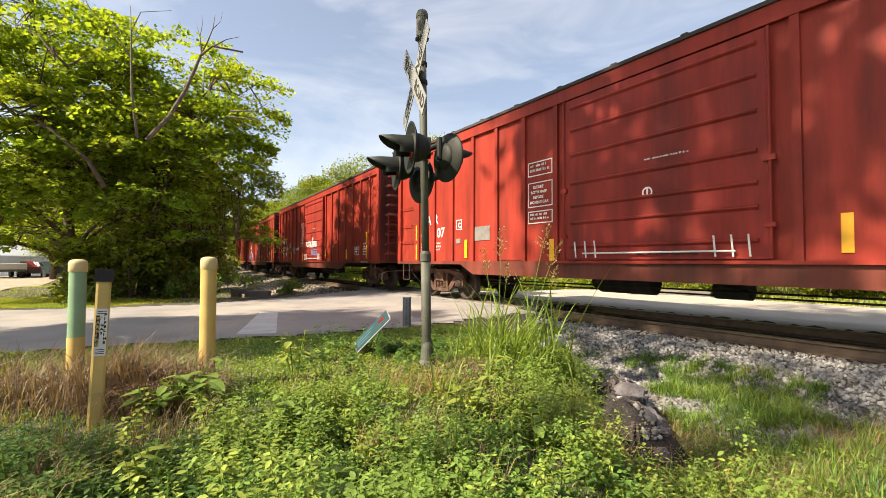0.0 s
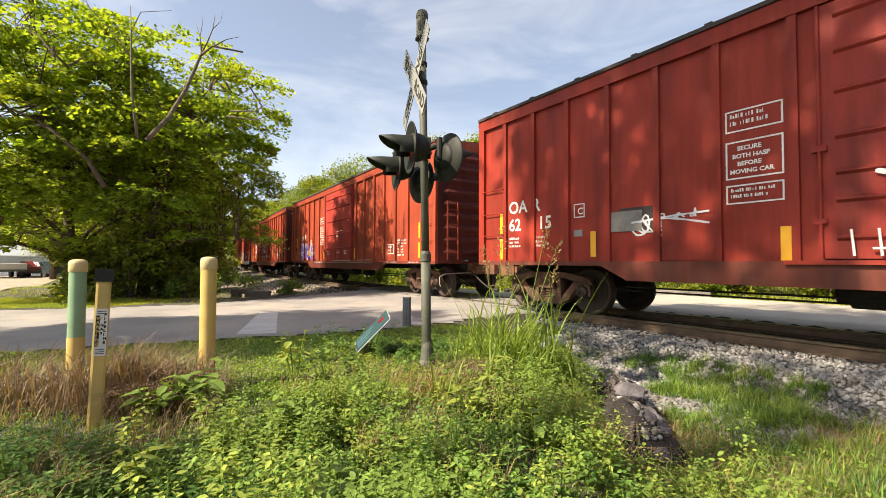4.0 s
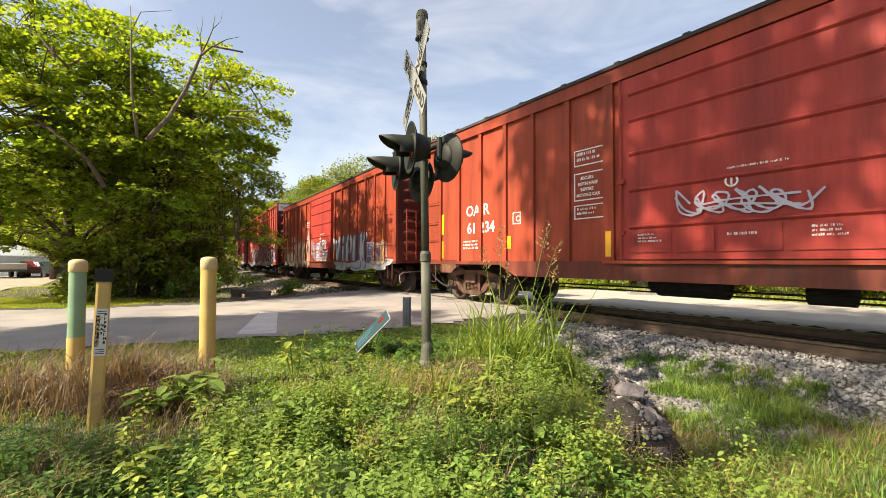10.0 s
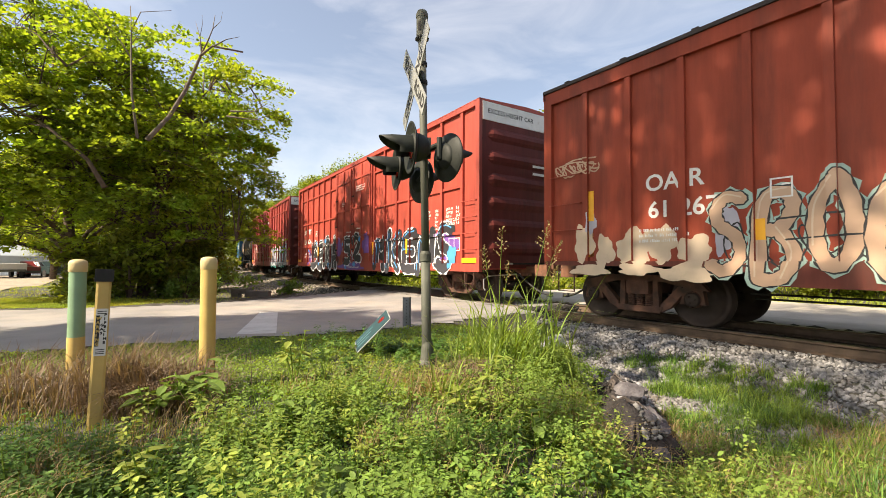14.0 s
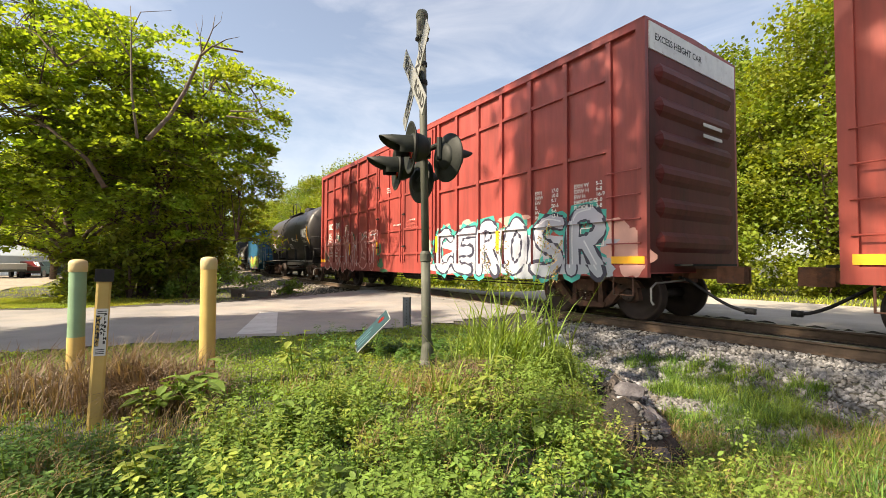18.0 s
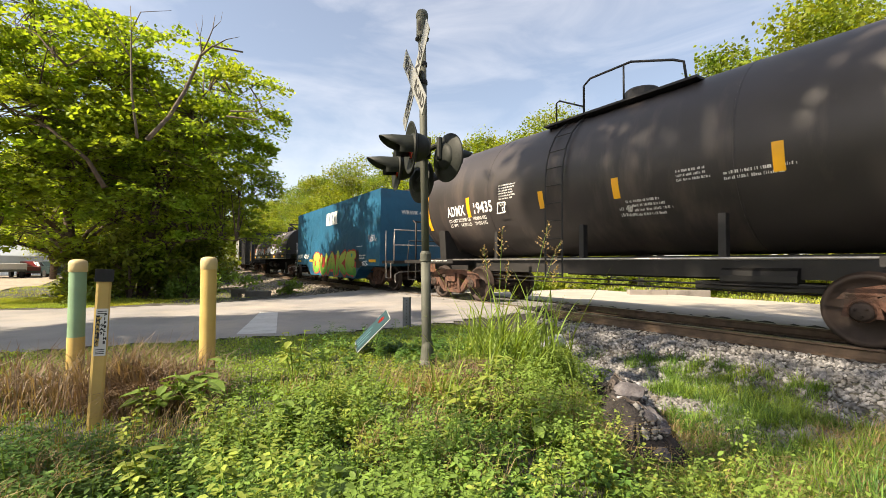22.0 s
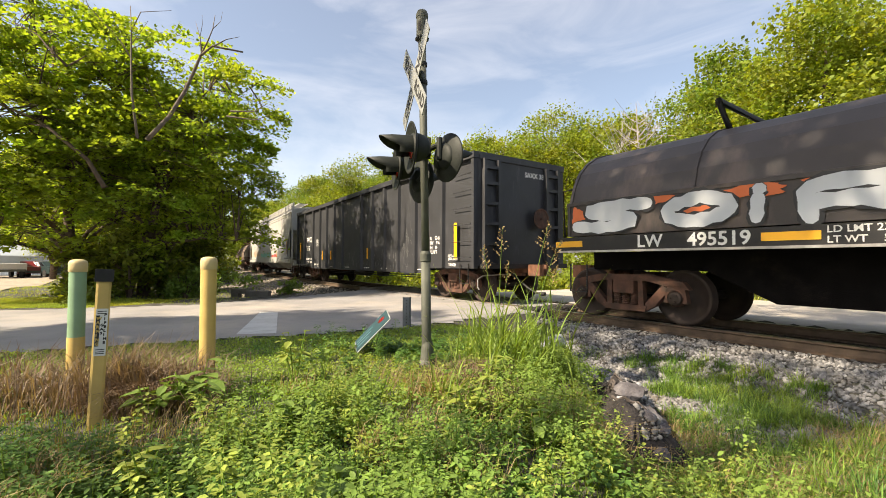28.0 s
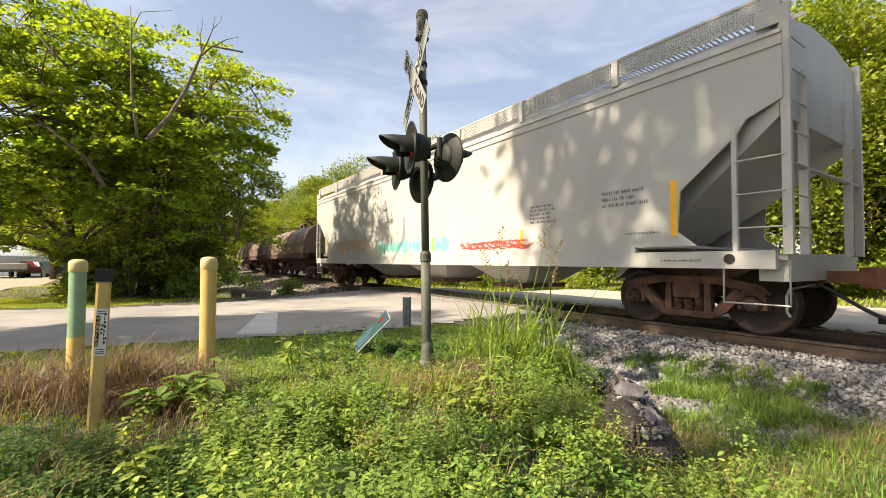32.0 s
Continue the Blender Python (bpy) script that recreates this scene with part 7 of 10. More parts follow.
M_BRIGHT2 = material("bare_weathered_plate", (0.22, 0.21, 0.20), 0.6, 0.3, vary=0.2, scale=6, grime=(0.16, 0.09, 0.07), grime_scale=4, grime_at=0.55, bump=0.1)


def boxcar(front, rear, label, paint, door_paint, mark, number, seed, newer=False):
    posts = NEWER_POSTS if newer else POSTS
    car, h = rolling("boxcar", label, "boxcar", front, rear, 1.65)
    under_gear(car, h, M_BLACK)
    bm = bmesh.new()
    box(bm, -h, h, -1.53, 1.53, 1.0, 4.26)
    part("body", bm, paint, car)
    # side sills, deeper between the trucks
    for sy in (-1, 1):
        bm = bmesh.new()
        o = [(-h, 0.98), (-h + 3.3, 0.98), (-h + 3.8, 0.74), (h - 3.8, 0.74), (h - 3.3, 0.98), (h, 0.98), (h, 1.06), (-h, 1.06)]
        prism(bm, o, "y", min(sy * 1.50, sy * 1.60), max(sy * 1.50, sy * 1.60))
        part("side_sill", bm, SILL, car, "brown-red side sill, darkened for its shadow line")
        bm = bmesh.new()
        box(bm, -h, h, min(sy * 1.53, sy * 1.60), max(sy * 1.53, sy * 1.60), 4.14, 4.375)
        part("top_chord", bm, paint, car)
        for sx in (-1, 1):
            for i, x in enumerate(posts):
                bm = bmesh.new()
                wd = 0.10 if newer and i == 0 else 0.05
                box(bm, sx * x - wd, sx * x + wd, min(sy * 1.528, sy * 1.586), max(sy * 1.528, sy * 1.586), 1.06, 4.14)
                part("side_post", bm, paint, car)
            bm = bmesh.new()
            box(bm, sx * (h - 0.09) - 0.09, sx * (h - 0.09) + 0.09, min(sy * 1.528, sy * 1.60), max(sy * 1.528, sy * 1.60), 1.06, 4.14)
            part("corner_post", bm, paint, car)
    # roof with a shallow ridge
    bm = bmesh.new()
    prism(bm, [(-1.63, 4.38), (1.63, 4.38), (1.63, 4.44), (0.0, 4.60), (-1.63, 4.44)], "x", -h, h)
    for i in range(14):
        x = -h + (i + 0.5) * 2 * h / 14
        prism(bm, [(-1.62, 4.43), (0, 4.59), (1.62, 4.43), (1.62, 4.47), (0, 4.63), (-1.62, 4.47)], "x", x - 0.05, x + 0.05)
    part("roof", bm, M_ROOF, car, "dark weathered roof")
    for sx in (-1, 1):
        bm = bmesh.new()
        prism(bm, [(-1.6, 4.26), (1.6, 4.26), (1.6, 4.425), (0, 4.58), (-1.6, 4.425)], "x", min(sx * (h - 0.05), sx * (h + 0.02)), max(sx * (h - 0.05), sx * (h + 0.02)))
        part("end_gable", bm, paint, car)
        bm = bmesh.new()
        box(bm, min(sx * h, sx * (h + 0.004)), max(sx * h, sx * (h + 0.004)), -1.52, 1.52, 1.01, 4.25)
        part("end_sheet", bm, END_RED, car, "red end sheet, darkened for its shaded side")
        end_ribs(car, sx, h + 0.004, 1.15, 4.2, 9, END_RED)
        rungs(car, sx * (h - 0.85), sx * (h - 0.12), (1.64, 2.13, 2.67), -1.60, paint)
        stirrup(car, sx * (h - 0.5), -1.56, M_RUST)
        # end ladder and platform
        for yy in (-1.25, -0.9):
            bm = bmesh.new()
            box(bm, sx * (h + 0.09) - 0.012, sx * (h + 0.09) + 0.012, yy - 0.02, yy + 0.02, 1.1, 2.75)
            part("ladder_rail", bm, paint, car)
        for z in (1.3, 1.7, 2.1, 2.5):
            bm = bmesh.new()
            tube(bm, [(sx * (h + 0.1), -1.25, z), (sx * (h + 0.1), -0.9, z)], 0.011, 6)
            part("ladder_rung", bm, paint, car)
        bm = bmesh.new()
        box(bm, min(sx * (h + 0.02), sx * (h + 0.3)), max(sx * (h + 0.02), sx * (h + 0.3)), -0.7, 0.7, 1.06, 1.10)
        part("end_platform", bm, M_BLACK, car)
    bm = bmesh.new()
    lathe(bm, [(0.26, 0), (0.27, 0.03), (0.24, 0.03), (0.22, 0.01), (0.04, 0.02), (0.04, 0.06), (0, 0.06)], Matrix.Translation((h + 0.12, 0.35, 1.95)) @ Matrix.Rotation(math.pi / 2, 4, "Y"), 18)
    part("brake_wheel", bm, M_BLACK, car)
    # plug door on both sides
    for sy in (-1, 1):
        bm = bmesh.new()
        box(bm, -1.62, 1.62, min(sy * 1.53, sy * 1.615), max(sy * 1.53, sy * 1.615), 1.09, 4.10)
        bmesh.ops.bevel(bm, geom=bm.edges[:], offset=0.015, segments=1)
        door = part("plug_door", bm, door_paint, car, "red steel plug door with pressed ribs")
        for z in ((1.62, 2.23, 2.83, 3.39, 3.83) if newer else (1.34, 1.78, 2.10, 2.52, 3.05, 3.52, 3.95)):
            bm = bmesh.new()
            y0, y1 = sy * 1.613, sy * 1.648
            prism(bm, [(sy * 1.612, z - 0.05), (sy * 1.646, z - 0.012), (sy * 1.646, z + 0.012), (sy * 1.612, z + 0.03)], "x", -1.5, 1.5)
            part("door_rib", bm, door_paint, door)
        for x in (-1.64, 1.64):
            bm = bmesh.new()
            tube(bm, [(x, sy * 1.64, 1.1), (x, sy * 1.64, 4.1)], 0.02, 8)
            part("locking_bar", bm, door_paint, door)
            bm = bmesh.new()
            box(bm, x - 0.07, x + 0.07, min(sy * 1.60, sy * 1.67), max(sy * 1.60, sy * 1.67), 2.35, 2.42)
            part("lock_keeper", bm, door_paint, door)
            bm = bmesh.new()
            box(bm, x - 0.06, x + 0.06, min(sy * 1.60, sy * 1.67), max(sy * 1.60, sy * 1.67), 1.5, 1.56)
            part("lock_keeper", bm, door_paint, door)
        bm = bmesh.new()
        box(bm, -2.0, 4.6, min(sy * 1.6, sy * 1.66), max(sy * 1.6, sy * 1.66), 1.02, 1.07)
        part("door_track", bm, paint, car)
    if newer:
        door_foot_panels(car, door_paint, paint)
    else:
        door_foot_handles(car)
    letters(car, mark[0], -5.99 if newer else -6.98, 2.18 if newer else 2.10, 0.27)
    letters(car, mark[1], -5.33 if newer else -6.30, 2.18 if newer else 2.10, 0.27)
    letters(car, number[:2], -5.95 if newer else -6.98, 1.75 if newer else 1.72, 0.27)
    letters(car, number[2:], -5.46 if newer else -6.32, 1.75 if newer else 1.72, 0.27)
    bars(car, -5.7 if newer else -6.78, 1.45, 0.8 if newer else 0.36, 0.25, 3, seed=seed)
    outline_plate(car, -4.2 if newer else -5.12, 2.0, 0.24, 0.26)
    letters(car, "C", -4.23 if newer else -5.16, 1.93, 0.13)
    for z, hh, rows in ((2.98, 0.2, 2), (2.44, 0.42, 4), (1.97, 0.16, 2)):
        outline_plate(car, -2.34, z, 0.66, hh + 0.1)
        if rows == 4:
            for i, words in enumerate(("SECURE", "BOTH HASP", "BEFORE", "MOVING CAR")):
                letters(car, words, (-2.53, -2.59, -2.53, -2.62)[i], z + 0.13 - 0.105 * i, 0.06, bold=0.02)
        else:
            bars(car, -2.34, z, 0.54, hh, rows, seed=seed + int(z * 10))
    if newer:
        marks = ((-1.92, 1.14, 1.58, -1.59), (1.92, 1.14, 1.58, -1.59), (4.43, 1.34, 1.62, -1.54), (-4.43, 1.34, 1.62, -1.54), (6.95, 1.16, 1.62, -1.54), (6.95, 1.74, 2.2, -1.54), (-7.0, 1.14, 1.6, -1.54), (-7.0, 1.78, 2.32, -1.54))
        px, tx = 5.03, 5.78
    else:
        marks = ((-1.99, 1.07, 1.50, -1.59), (-4.82, 1.14, 1.60, -1.54), (1.98 if seed == 2 else 2.34, 1.16, 1.62, -1.592 if seed == 2 else -1.54), (4.62, 1.15, 1.55, -1.54), (6.9, 1.16, 1.68, -1.592), (6.9, 1.72, 2.14, -1.592), (-7.2, 1.10, 1.56, -1.54), (-7.2, 1.68, 2.12, -1.54))
        bars(car, -6.1, 1.45, 0.4, 0.25, 3, seed=seed + 8)
        bare_plates(car, paint)
        px, tx = 5.78, 6.62
    for x, z0, z1, y in marks:
        reflector(car, x, z0, z1, y=y)
    outline_plate(car, px, 1.46, 0.44, 0.32, cells=2)
    bars(car, px, 1.46, 0.34, 0.2, 2, seed=seed)
    if newer:
        for i, (a, b) in enumerate((("EXW", "10- 6  H 14-4"), ("EW", "10- 0  H 14-0"), ("IL", "50- 6"), ("IW", "9- 6"), ("IH", "11- 0"), ("CU FT", "5295"))):
            letters(car, a, 5.52, 1.70 - 0.095 * i, 0.06, bold=0.02)
            letters(car, b, 5.74 if i < 5 else 5.82, 1.70 - 0.095 * i, 0.06, bold=0.02)
    else:
        bars(car, tx, 1.5, 0.42, 0.5, 5, seed=seed + 2)
    if seed != 2:
        bars(car, 5.2 if newer else 3.3, 1.02 if newer else 1.12, 0.8, 0.05, 1, y=-1.604, seed=seed + 4)
    bars(car, 6.7, 1.02, 0.7, 0.05, 1, y=-1.604, seed=seed + 5)
    bars(car, 0.3, 2.33 if newer else 2.68, 0.7, 0.05, 1, y=-1.62, seed=seed + 6)
    bm = bmesh.new()
    lathe(bm, [(0.062, 0), (0.062, 0.006), (0.085, 0.006), (0.085, 0)], Matrix.Translation((0, -1.622, 2.16)) @ Y_SIDE, 20)
    box(bm, -0.012, 0.012, -1.629, -1.622, 2.1, 2.22)
    part("stencilled_ring", bm, M_WHITE, car)
    letters(car, mark[0] + mark[1] + " " + number[:2] + number[2:], 0.15, 3.62, 0.17, y=h + 0.082, end=True)
    bars_end = bmesh.new()
    for z in (3.28, 2.95):
        box(bars_end, h + 0.078, h + 0.085, 0.3, 0.75, z, z + 0.05)
    part("small_lettering", bars_end, M_WHITE, car)
    return car, h


RED_A = car_paint("oxide_red_car_paint", (0.285, 0.036, 0.024), (0.18, 0.028, 0.020))
RED_B = car_paint("mineral_red_car_paint", (0.28, 0.044, 0.028), (0.18, 0.036, 0.025))
RED_C = car_paint("faded_brown_red_car_paint", (0.31, 0.059, 0.032), (0.20, 0.046, 0.028))
DOOR_A = car_paint("door_red", (0.275, 0.034, 0.026), (0.17, 0.027, 0.021))
DOOR_B = car_paint("door_pinkish_red", (0.37, 0.050, 0.041), (0.25, 0.040, 0.034))
G_WHITE = flat_paint("sprayed_white", (0.62, 0.63, 0.66))
G_GREY = flat_paint("sprayed_silver_grey", (0.40, 0.42, 0.44))
G_BLACK = flat_paint("sprayed_black", (0.02, 0.02, 0.022))
G_BLUE = flat_paint("sprayed_violet_blue", (0.12, 0.10, 0.42))
G_CREAM = flat_paint("sprayed_cream", (0.60, 0.47, 0.34))
G_TEAL = flat_paint("sprayed_teal", (0.04, 0.35, 0.30))
G_RED = flat_paint("sprayed_red", (0.50, 0.05, 0.04))
G_PINK = flat_paint("sprayed_pale_pink", (0.66, 0.36, 0.33))
G_ROSE = flat_paint("sprayed_rose_red", (0.42, 0.10, 0.085))
G_SLATE = flat_paint("sprayed_slate_violet", (0.11, 0.10, 0.19))
G_LILAC = flat_paint("sprayed_pale_lilac", (0.40, 0.39, 0.46))
G_PLUM = flat_paint("sprayed_plum_red", (0.26, 0.03, 0.10))
G_CYAN = flat_paint("sprayed_bright_blue", (0.06, 0.28, 0.60))
G_ORANGE = flat_paint("sprayed_orange_red", (0.62, 0.14, 0.04))

boxcar(-4.6, 11.95, "dark oxide-red boxcar with a ribbed plug door", RED_A, DOOR_A, ("OA", "R"), "62107", 1)
car_b, _ = boxcar(13.37, 29.25, "oxide-red boxcar with a yellow scrawl on its door", RED_A, DOOR_A, ("OA", "R"), "62115", 2)
scrawl(car_b, -1.0, 0.7, 1.66, 2.18, flat_relief(-1.652), G_WHITE, 4, 0.03, 5, 2, "thin white scrawled tag on the door")
scrawl(car_b, -0.2, 0.9, 1.30, 1.60, flat_relief(-1.652), G_CYAN, 9, 0.025, 4, 1, "thin blue scrawled tag")
for x0, x1, z0, z1 in ((2.83, 3.58, 1.68, 1.78), (2.83, 2.93, 1.08, 1.68), (3.48, 3.58, 1.08, 1.68)):
    bm = bmesh.new()
    box(bm, x0, x1, -1.545, -1.526, z0, z1)
    part("patch_frame", bm, RED_C, car_b, "lighter red welded patch frame")
scrawl(car_b, -4.1, -2.9, 1.42, 1.86, flat_relief(-1.54), G_WHITE, 6, 0.028, 5, 2, "thin white scrawled tag")
bm = bmesh.new()
box(bm, -4.3, -3.7, -1.54, -1.53, 1.55, 1.95)
part("patch_plate", bm, M_ROOF, car_b, "dark bolted patch plate")
car_c, _ = boxcar(31.1, 46.95, "brownish red boxcar with a blue and white painted patch", RED_C, DOOR_B, ("OA", "R"), "61280", 3, True)
spray(car_c, "DALLS", -6.2, -3.7, 1.14, 1.92, BOX_RELIEF, G_BLUE, G_PLUM, thick=0.85, edge=0.025, seed=4, label="violet-blue sprayed letters in a white patch")
clouds(car_c, ((-5.6, 1.55, 0.75, 0.42), (-4.5, 1.50, 0.8, 0.40)), BOX_RELIEF, G_LILAC, 3, label="pale sprayed patch")
scrawl(car_c, -3.4, 3.4, 0.99, 1.04, BOX_RELIEF, G_GREY, 31, 0.02, 16, 1, "pale scuffs along the sill")
car_d, _ = boxcar(48.66, 64.66, "faded brownish red boxcar with a white scrawl on its door", RED_C, DOOR_B, ("OA", "R"), "61234", 5, True)
scrawl(car_d, -0.75, 0.75, 1.62, 2.12, flat_relief(-1.652), G_LILAC, 5, 0.028, 5, 2, "thin pale scrawled tag on the door")
scrawl(car_d, 2.9, 3.9, 1.5, 2.0, BOX_RELIEF, G_ROSE, 15, 0.02, 4, 1, "faint red scrawled tag")
car_e, _ = boxcar(66.22, 82.30, "faded brown-red boxcar covered low down in pale graffiti", RED_C, DOOR_B, ("OA", "R"), "61267", 7, True)
G_PEACH = flat_paint("sprayed_pale_peach", (0.52, 0.34, 0.23))
G_SILVER = fade_paint("sprayed_silver_fading_to_white", (0.34, 0.35, 0.40), (0.62, 0.63, 0.66), 0.7, 2.0)
clouds(car_e, ((-7.15, 1.38, 0.22, 0.34), (-6.72, 1.22, 0.18, 0.30), (-6.2, 1.28, 0.30, 0.30), (-5.75, 1.34, 0.26, 0.30), (-5.25, 1.22, 0.25, 0.24), (-7.0, 0.90, 0.40, 0.10), (-6.1, 0.93, 0.36, 0.10), (-5.35, 0.88, 0.40, 0.14)), BOX_RELIEF, G_CREAM, 3, label="cream sprayed blocks")
clouds(car_e, ((-4.85, 1.55, 0.16, 0.4), (-7.0, 1.75, 0.1, 0.22)), BOX_RELIEF, G_LILAC, 8, 0.002)
G_MINT = flat_paint("sprayed_pale_mint", (0.33, 0.47, 0.42))
spray(car_e, "SBOGSB", -5.1, -1.75, 0.80, 2.12, BOX_RELIEF, G_PEACH, G_BLACK, halo=G_MINT, shine=G_CREAM, thick=1.0, edge=0.018, seed=3, label="pale wild-style graffiti with thin dark outlines")
scrawl(car_e, -4.9, -2.0, 0.95, 1.7, BOX_RELIEF, G_BLACK, 33, 0.022, 7, 1, "thin black scrolls over the pale graffiti")
scrawl(car_e, -7.8, -6.9, 2.62, 2.95, BOX_RELIEF, G_PEACH, 12, 0.025, 5, 2, "thin peach scrawled tag")
spray(car_e, "VAK", -1.5, -0.6, 1.12, 2.05, BOX_RELIEF, G_LILAC, G_BLACK, shine=G_TEAL, thick=0.5, edge=0.022, seed=5)
spray(car_e, "MOTI", -0.55, 1.02, 1.56, 1.98, BOX_RELIEF, G_SLATE, G_LILAC, halo=G_WHITE, thick=0.6, edge=0.025, seed=6, label="violet sprayed letters edged in white")
spray(car_e, "GLEF", -0.6, 1.25, 1.10, 1.50, BOX_RELIEF, G_SLATE, G_LILAC, halo=G_WHITE, thick=0.5, edge=0.025, seed=16)
clouds(car_e, ((2.4, 1.5, 0.7, 0.5), (3.6, 1.5, 0.8, 0.6), (4.8, 1.5, 0.8, 0.6), (5.7, 1.4, 0.5, 0.45), (6.7, 1.3, 0.5, 0.35)), BOX_RELIEF, G_SLATE, 18, label="violet-blue sprayed ground")
clouds(car_e, ((3.0, 0.88, 1.0, 0.2), (5.0, 0.88, 1.2, 0.2), (6.8, 1.0, 0.9, 0.25)), BOX_RELIEF, G_GREY, 28, 0.002)
spray(car_e, "VIPLK", 1.85, 5.55, 0.86, 2.14, BOX_RELIEF, G_SILVER, G_LILAC, shine=G_WHITE, shade=G_SLATE, thick=0.85, edge=0.03, seed=9, label="large silver and white graffiti letters")
spray(car_e, "SB", 6.0, 7.3, 0.92, 1.72, BOX_RELIEF, G_PEACH, G_SLATE, halo=G_LILAC, shine=G_CREAM, thick=0.8, edge=0.02, seed=19, label="small peach graffiti letters edged in violet")
scrawl(car_e, 5.9, 7.2, 0.95, 1.6, BOX_RELIEF, G_ROSE, 43, 0.025, 6, 1, "thin rose scrolls over the peach letters")


# ---------------------------------------------------------------- high boxcars with framed sides
def high_boxcar(front, rear, label, paint, mark, number, seed):
    car, h = rolling("high_boxcar", label, "boxcar", front, rear, 1.55)
    under_gear(car, h, M_BLACK)
    bm = bmesh.new()
    box(bm, -h, h, -1.52, 1.52, 0.86, 4.96)
    part("body", bm, paint, car)
    xs = [2.0, 2.85, 3.75, 4.6, 5.5, 6.45, 7.4]
    for sy in (-1, 1):
        def rail_part(x0, x1, z0, z1, out, name):
            bm = bmesh.new()
            box(bm, x0, x1, min(sy * 1.518, sy * out), max(sy * 1.518, sy * out), z0, z1)
            part(name, bm, paint, car)
        rail_part(-h, h, 4.86, 5.0, 1.60, "top_chord")
        bm = bmesh.new()
        prism(bm, [(-h, 0.80), (-h + 3.2, 0.80), (-h + 3.6, 0.70), (h - 3.6, 0.70), (h - 3.2, 0.80), (h, 0.80), (h, 1.0), (-h, 1.0)], "y", min(sy * 1.5, sy * 1.6), max(sy * 1.5, sy * 1.6))
        part("side_sill", bm, paint, car)
        for sx in (-1, 1):
            for x in xs:
                rail_part(sx * x - 0.05, sx * x + 0.05, 1.0, 4.86, 1.585, "side_post")
            rail_part(min(sx * (h - 0.16), sx * h), max(sx * (h - 0.16), sx * h), 1.0, 4.86, 1.60, "corner_post")
            for z in (1.78, 2.98, 4.25):
                for a, b in zip(xs, xs[1:]):
                    lo, hi = min(sx * a, sx * b) + 0.05, max(sx * a, sx * b) - 0.05
                    rail_part(lo, hi, z - 0.035, z + 0.035, 1.57, "side_rail")
        # a pair of doors
        for x0, x1 in ((-1.86, -0.02), (0.02, 1.86)):
            bm = bmesh.new()
            box(bm, x0, x1, min(sy * 1.52, sy * 1.60), max(sy * 1.52, sy * 1.60), 1.0, 4.82)
            bmesh.ops.bevel(bm, geom=bm.edges[:], offset=0.015, segments=1)
            door = part("door", bm, paint, car, "framed steel door")
            for z in (1.3, 2.05, 3.15, 4.3):
                bm = bmesh.new()
                box(bm, x0 + 0.06, x1 - 0.06, min(sy * 1.598, sy * 1.635), max(sy * 1.598, sy * 1.635), z - 0.035, z + 0.035)
                part("door_rib", bm, paint, door)
            for x in (x0 + 0.12, (x0 + x1) / 2, x1 - 0.12):
                bm = bmesh.new()
                box(bm, x - 0.03, x + 0.03, min(sy * 1.598, sy * 1.64), max(sy * 1.598, sy * 1.64), 1.05, 4.78)
                part("door_post", bm, paint, door)
            for z in (1.5, 2.5, 3.6):
                bm = bmesh.new()
                box(bm, x0 + 0.02, x0 + 0.18, min(sy * 1.63, sy * 1.67), max(sy * 1.63, sy * 1.67), z, z + 0.05)
                part("door_latch", bm, M_BLACK, door)
    bm = bmesh.new()
    prism(bm, [(-1.6, 4.97), (1.6, 4.97), (1.6, 5.01), (0, 5.08), (-1.6, 5.01)], "x", -h, h)
    part("roof", bm, paint, car, "flat red roof")
    for sx in (-1, 1):
        bm = bmesh.new()
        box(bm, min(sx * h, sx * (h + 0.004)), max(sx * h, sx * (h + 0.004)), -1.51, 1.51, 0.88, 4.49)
        part("end_sheet", bm, END_RED, car, "red end sheet, darkened for its shaded side")
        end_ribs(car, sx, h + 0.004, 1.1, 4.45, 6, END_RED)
        bm = bmesh.new()
        box(bm, min(sx * h, sx * (h + 0.02)), max(sx * h, sx * (h + 0.02)), -1.5, 1.5, 4.5, 4.95)
        part("height_band", bm, M_WHITE, car, "white band across the car's end")
        rungs(car, sx * (h - 0.72), sx * (h - 0.1), (1.35, 1.75, 2.15, 2.55), -1.62, paint)
        stirrup(car, sx * (h - 0.45), -1.56, M_RUST)
        bm = bmesh.new()
        box(bm, min(sx * h, sx * (h + 0.3)), max(sx * h, sx * (h + 0.3)), -0.8, 0.8, 0.98, 1.02)
        part("end_platform", bm, M_BLACK, car)
    letters(car, "EXCESS HEIGHT CAR", -1.35, 4.68, 0.12, y=h + 0.022, mat=M_HOSE, end=True)
    for z in (3.5, 3.3):
        bm = bmesh.new()
        box(bm, h + 0.07, h + 0.085, 0.1, 0.8, z, z + 0.06)
        part("small_lettering", bm, M_WHITE, car)
    for body, x, z in mark:
        letters(car, body, x, z, 0.27, y=-1.543)
    for i, (a, b) in enumerate((("LD LMT", number[0]), ("LT WT", number[1]))):
        letters(car, a, -7.05, 1.38 - 0.14 * i, 0.085, y=-1.543)
        letters(car, b, -6.30, 1.38 - 0.14 * i, 0.085, y=-1.543)
    outline_plate(car, -5.0, 2.4, 0.26, 0.28, y=-1.525)
    letters(car, "F", -5.03, 2.32, 0.14)
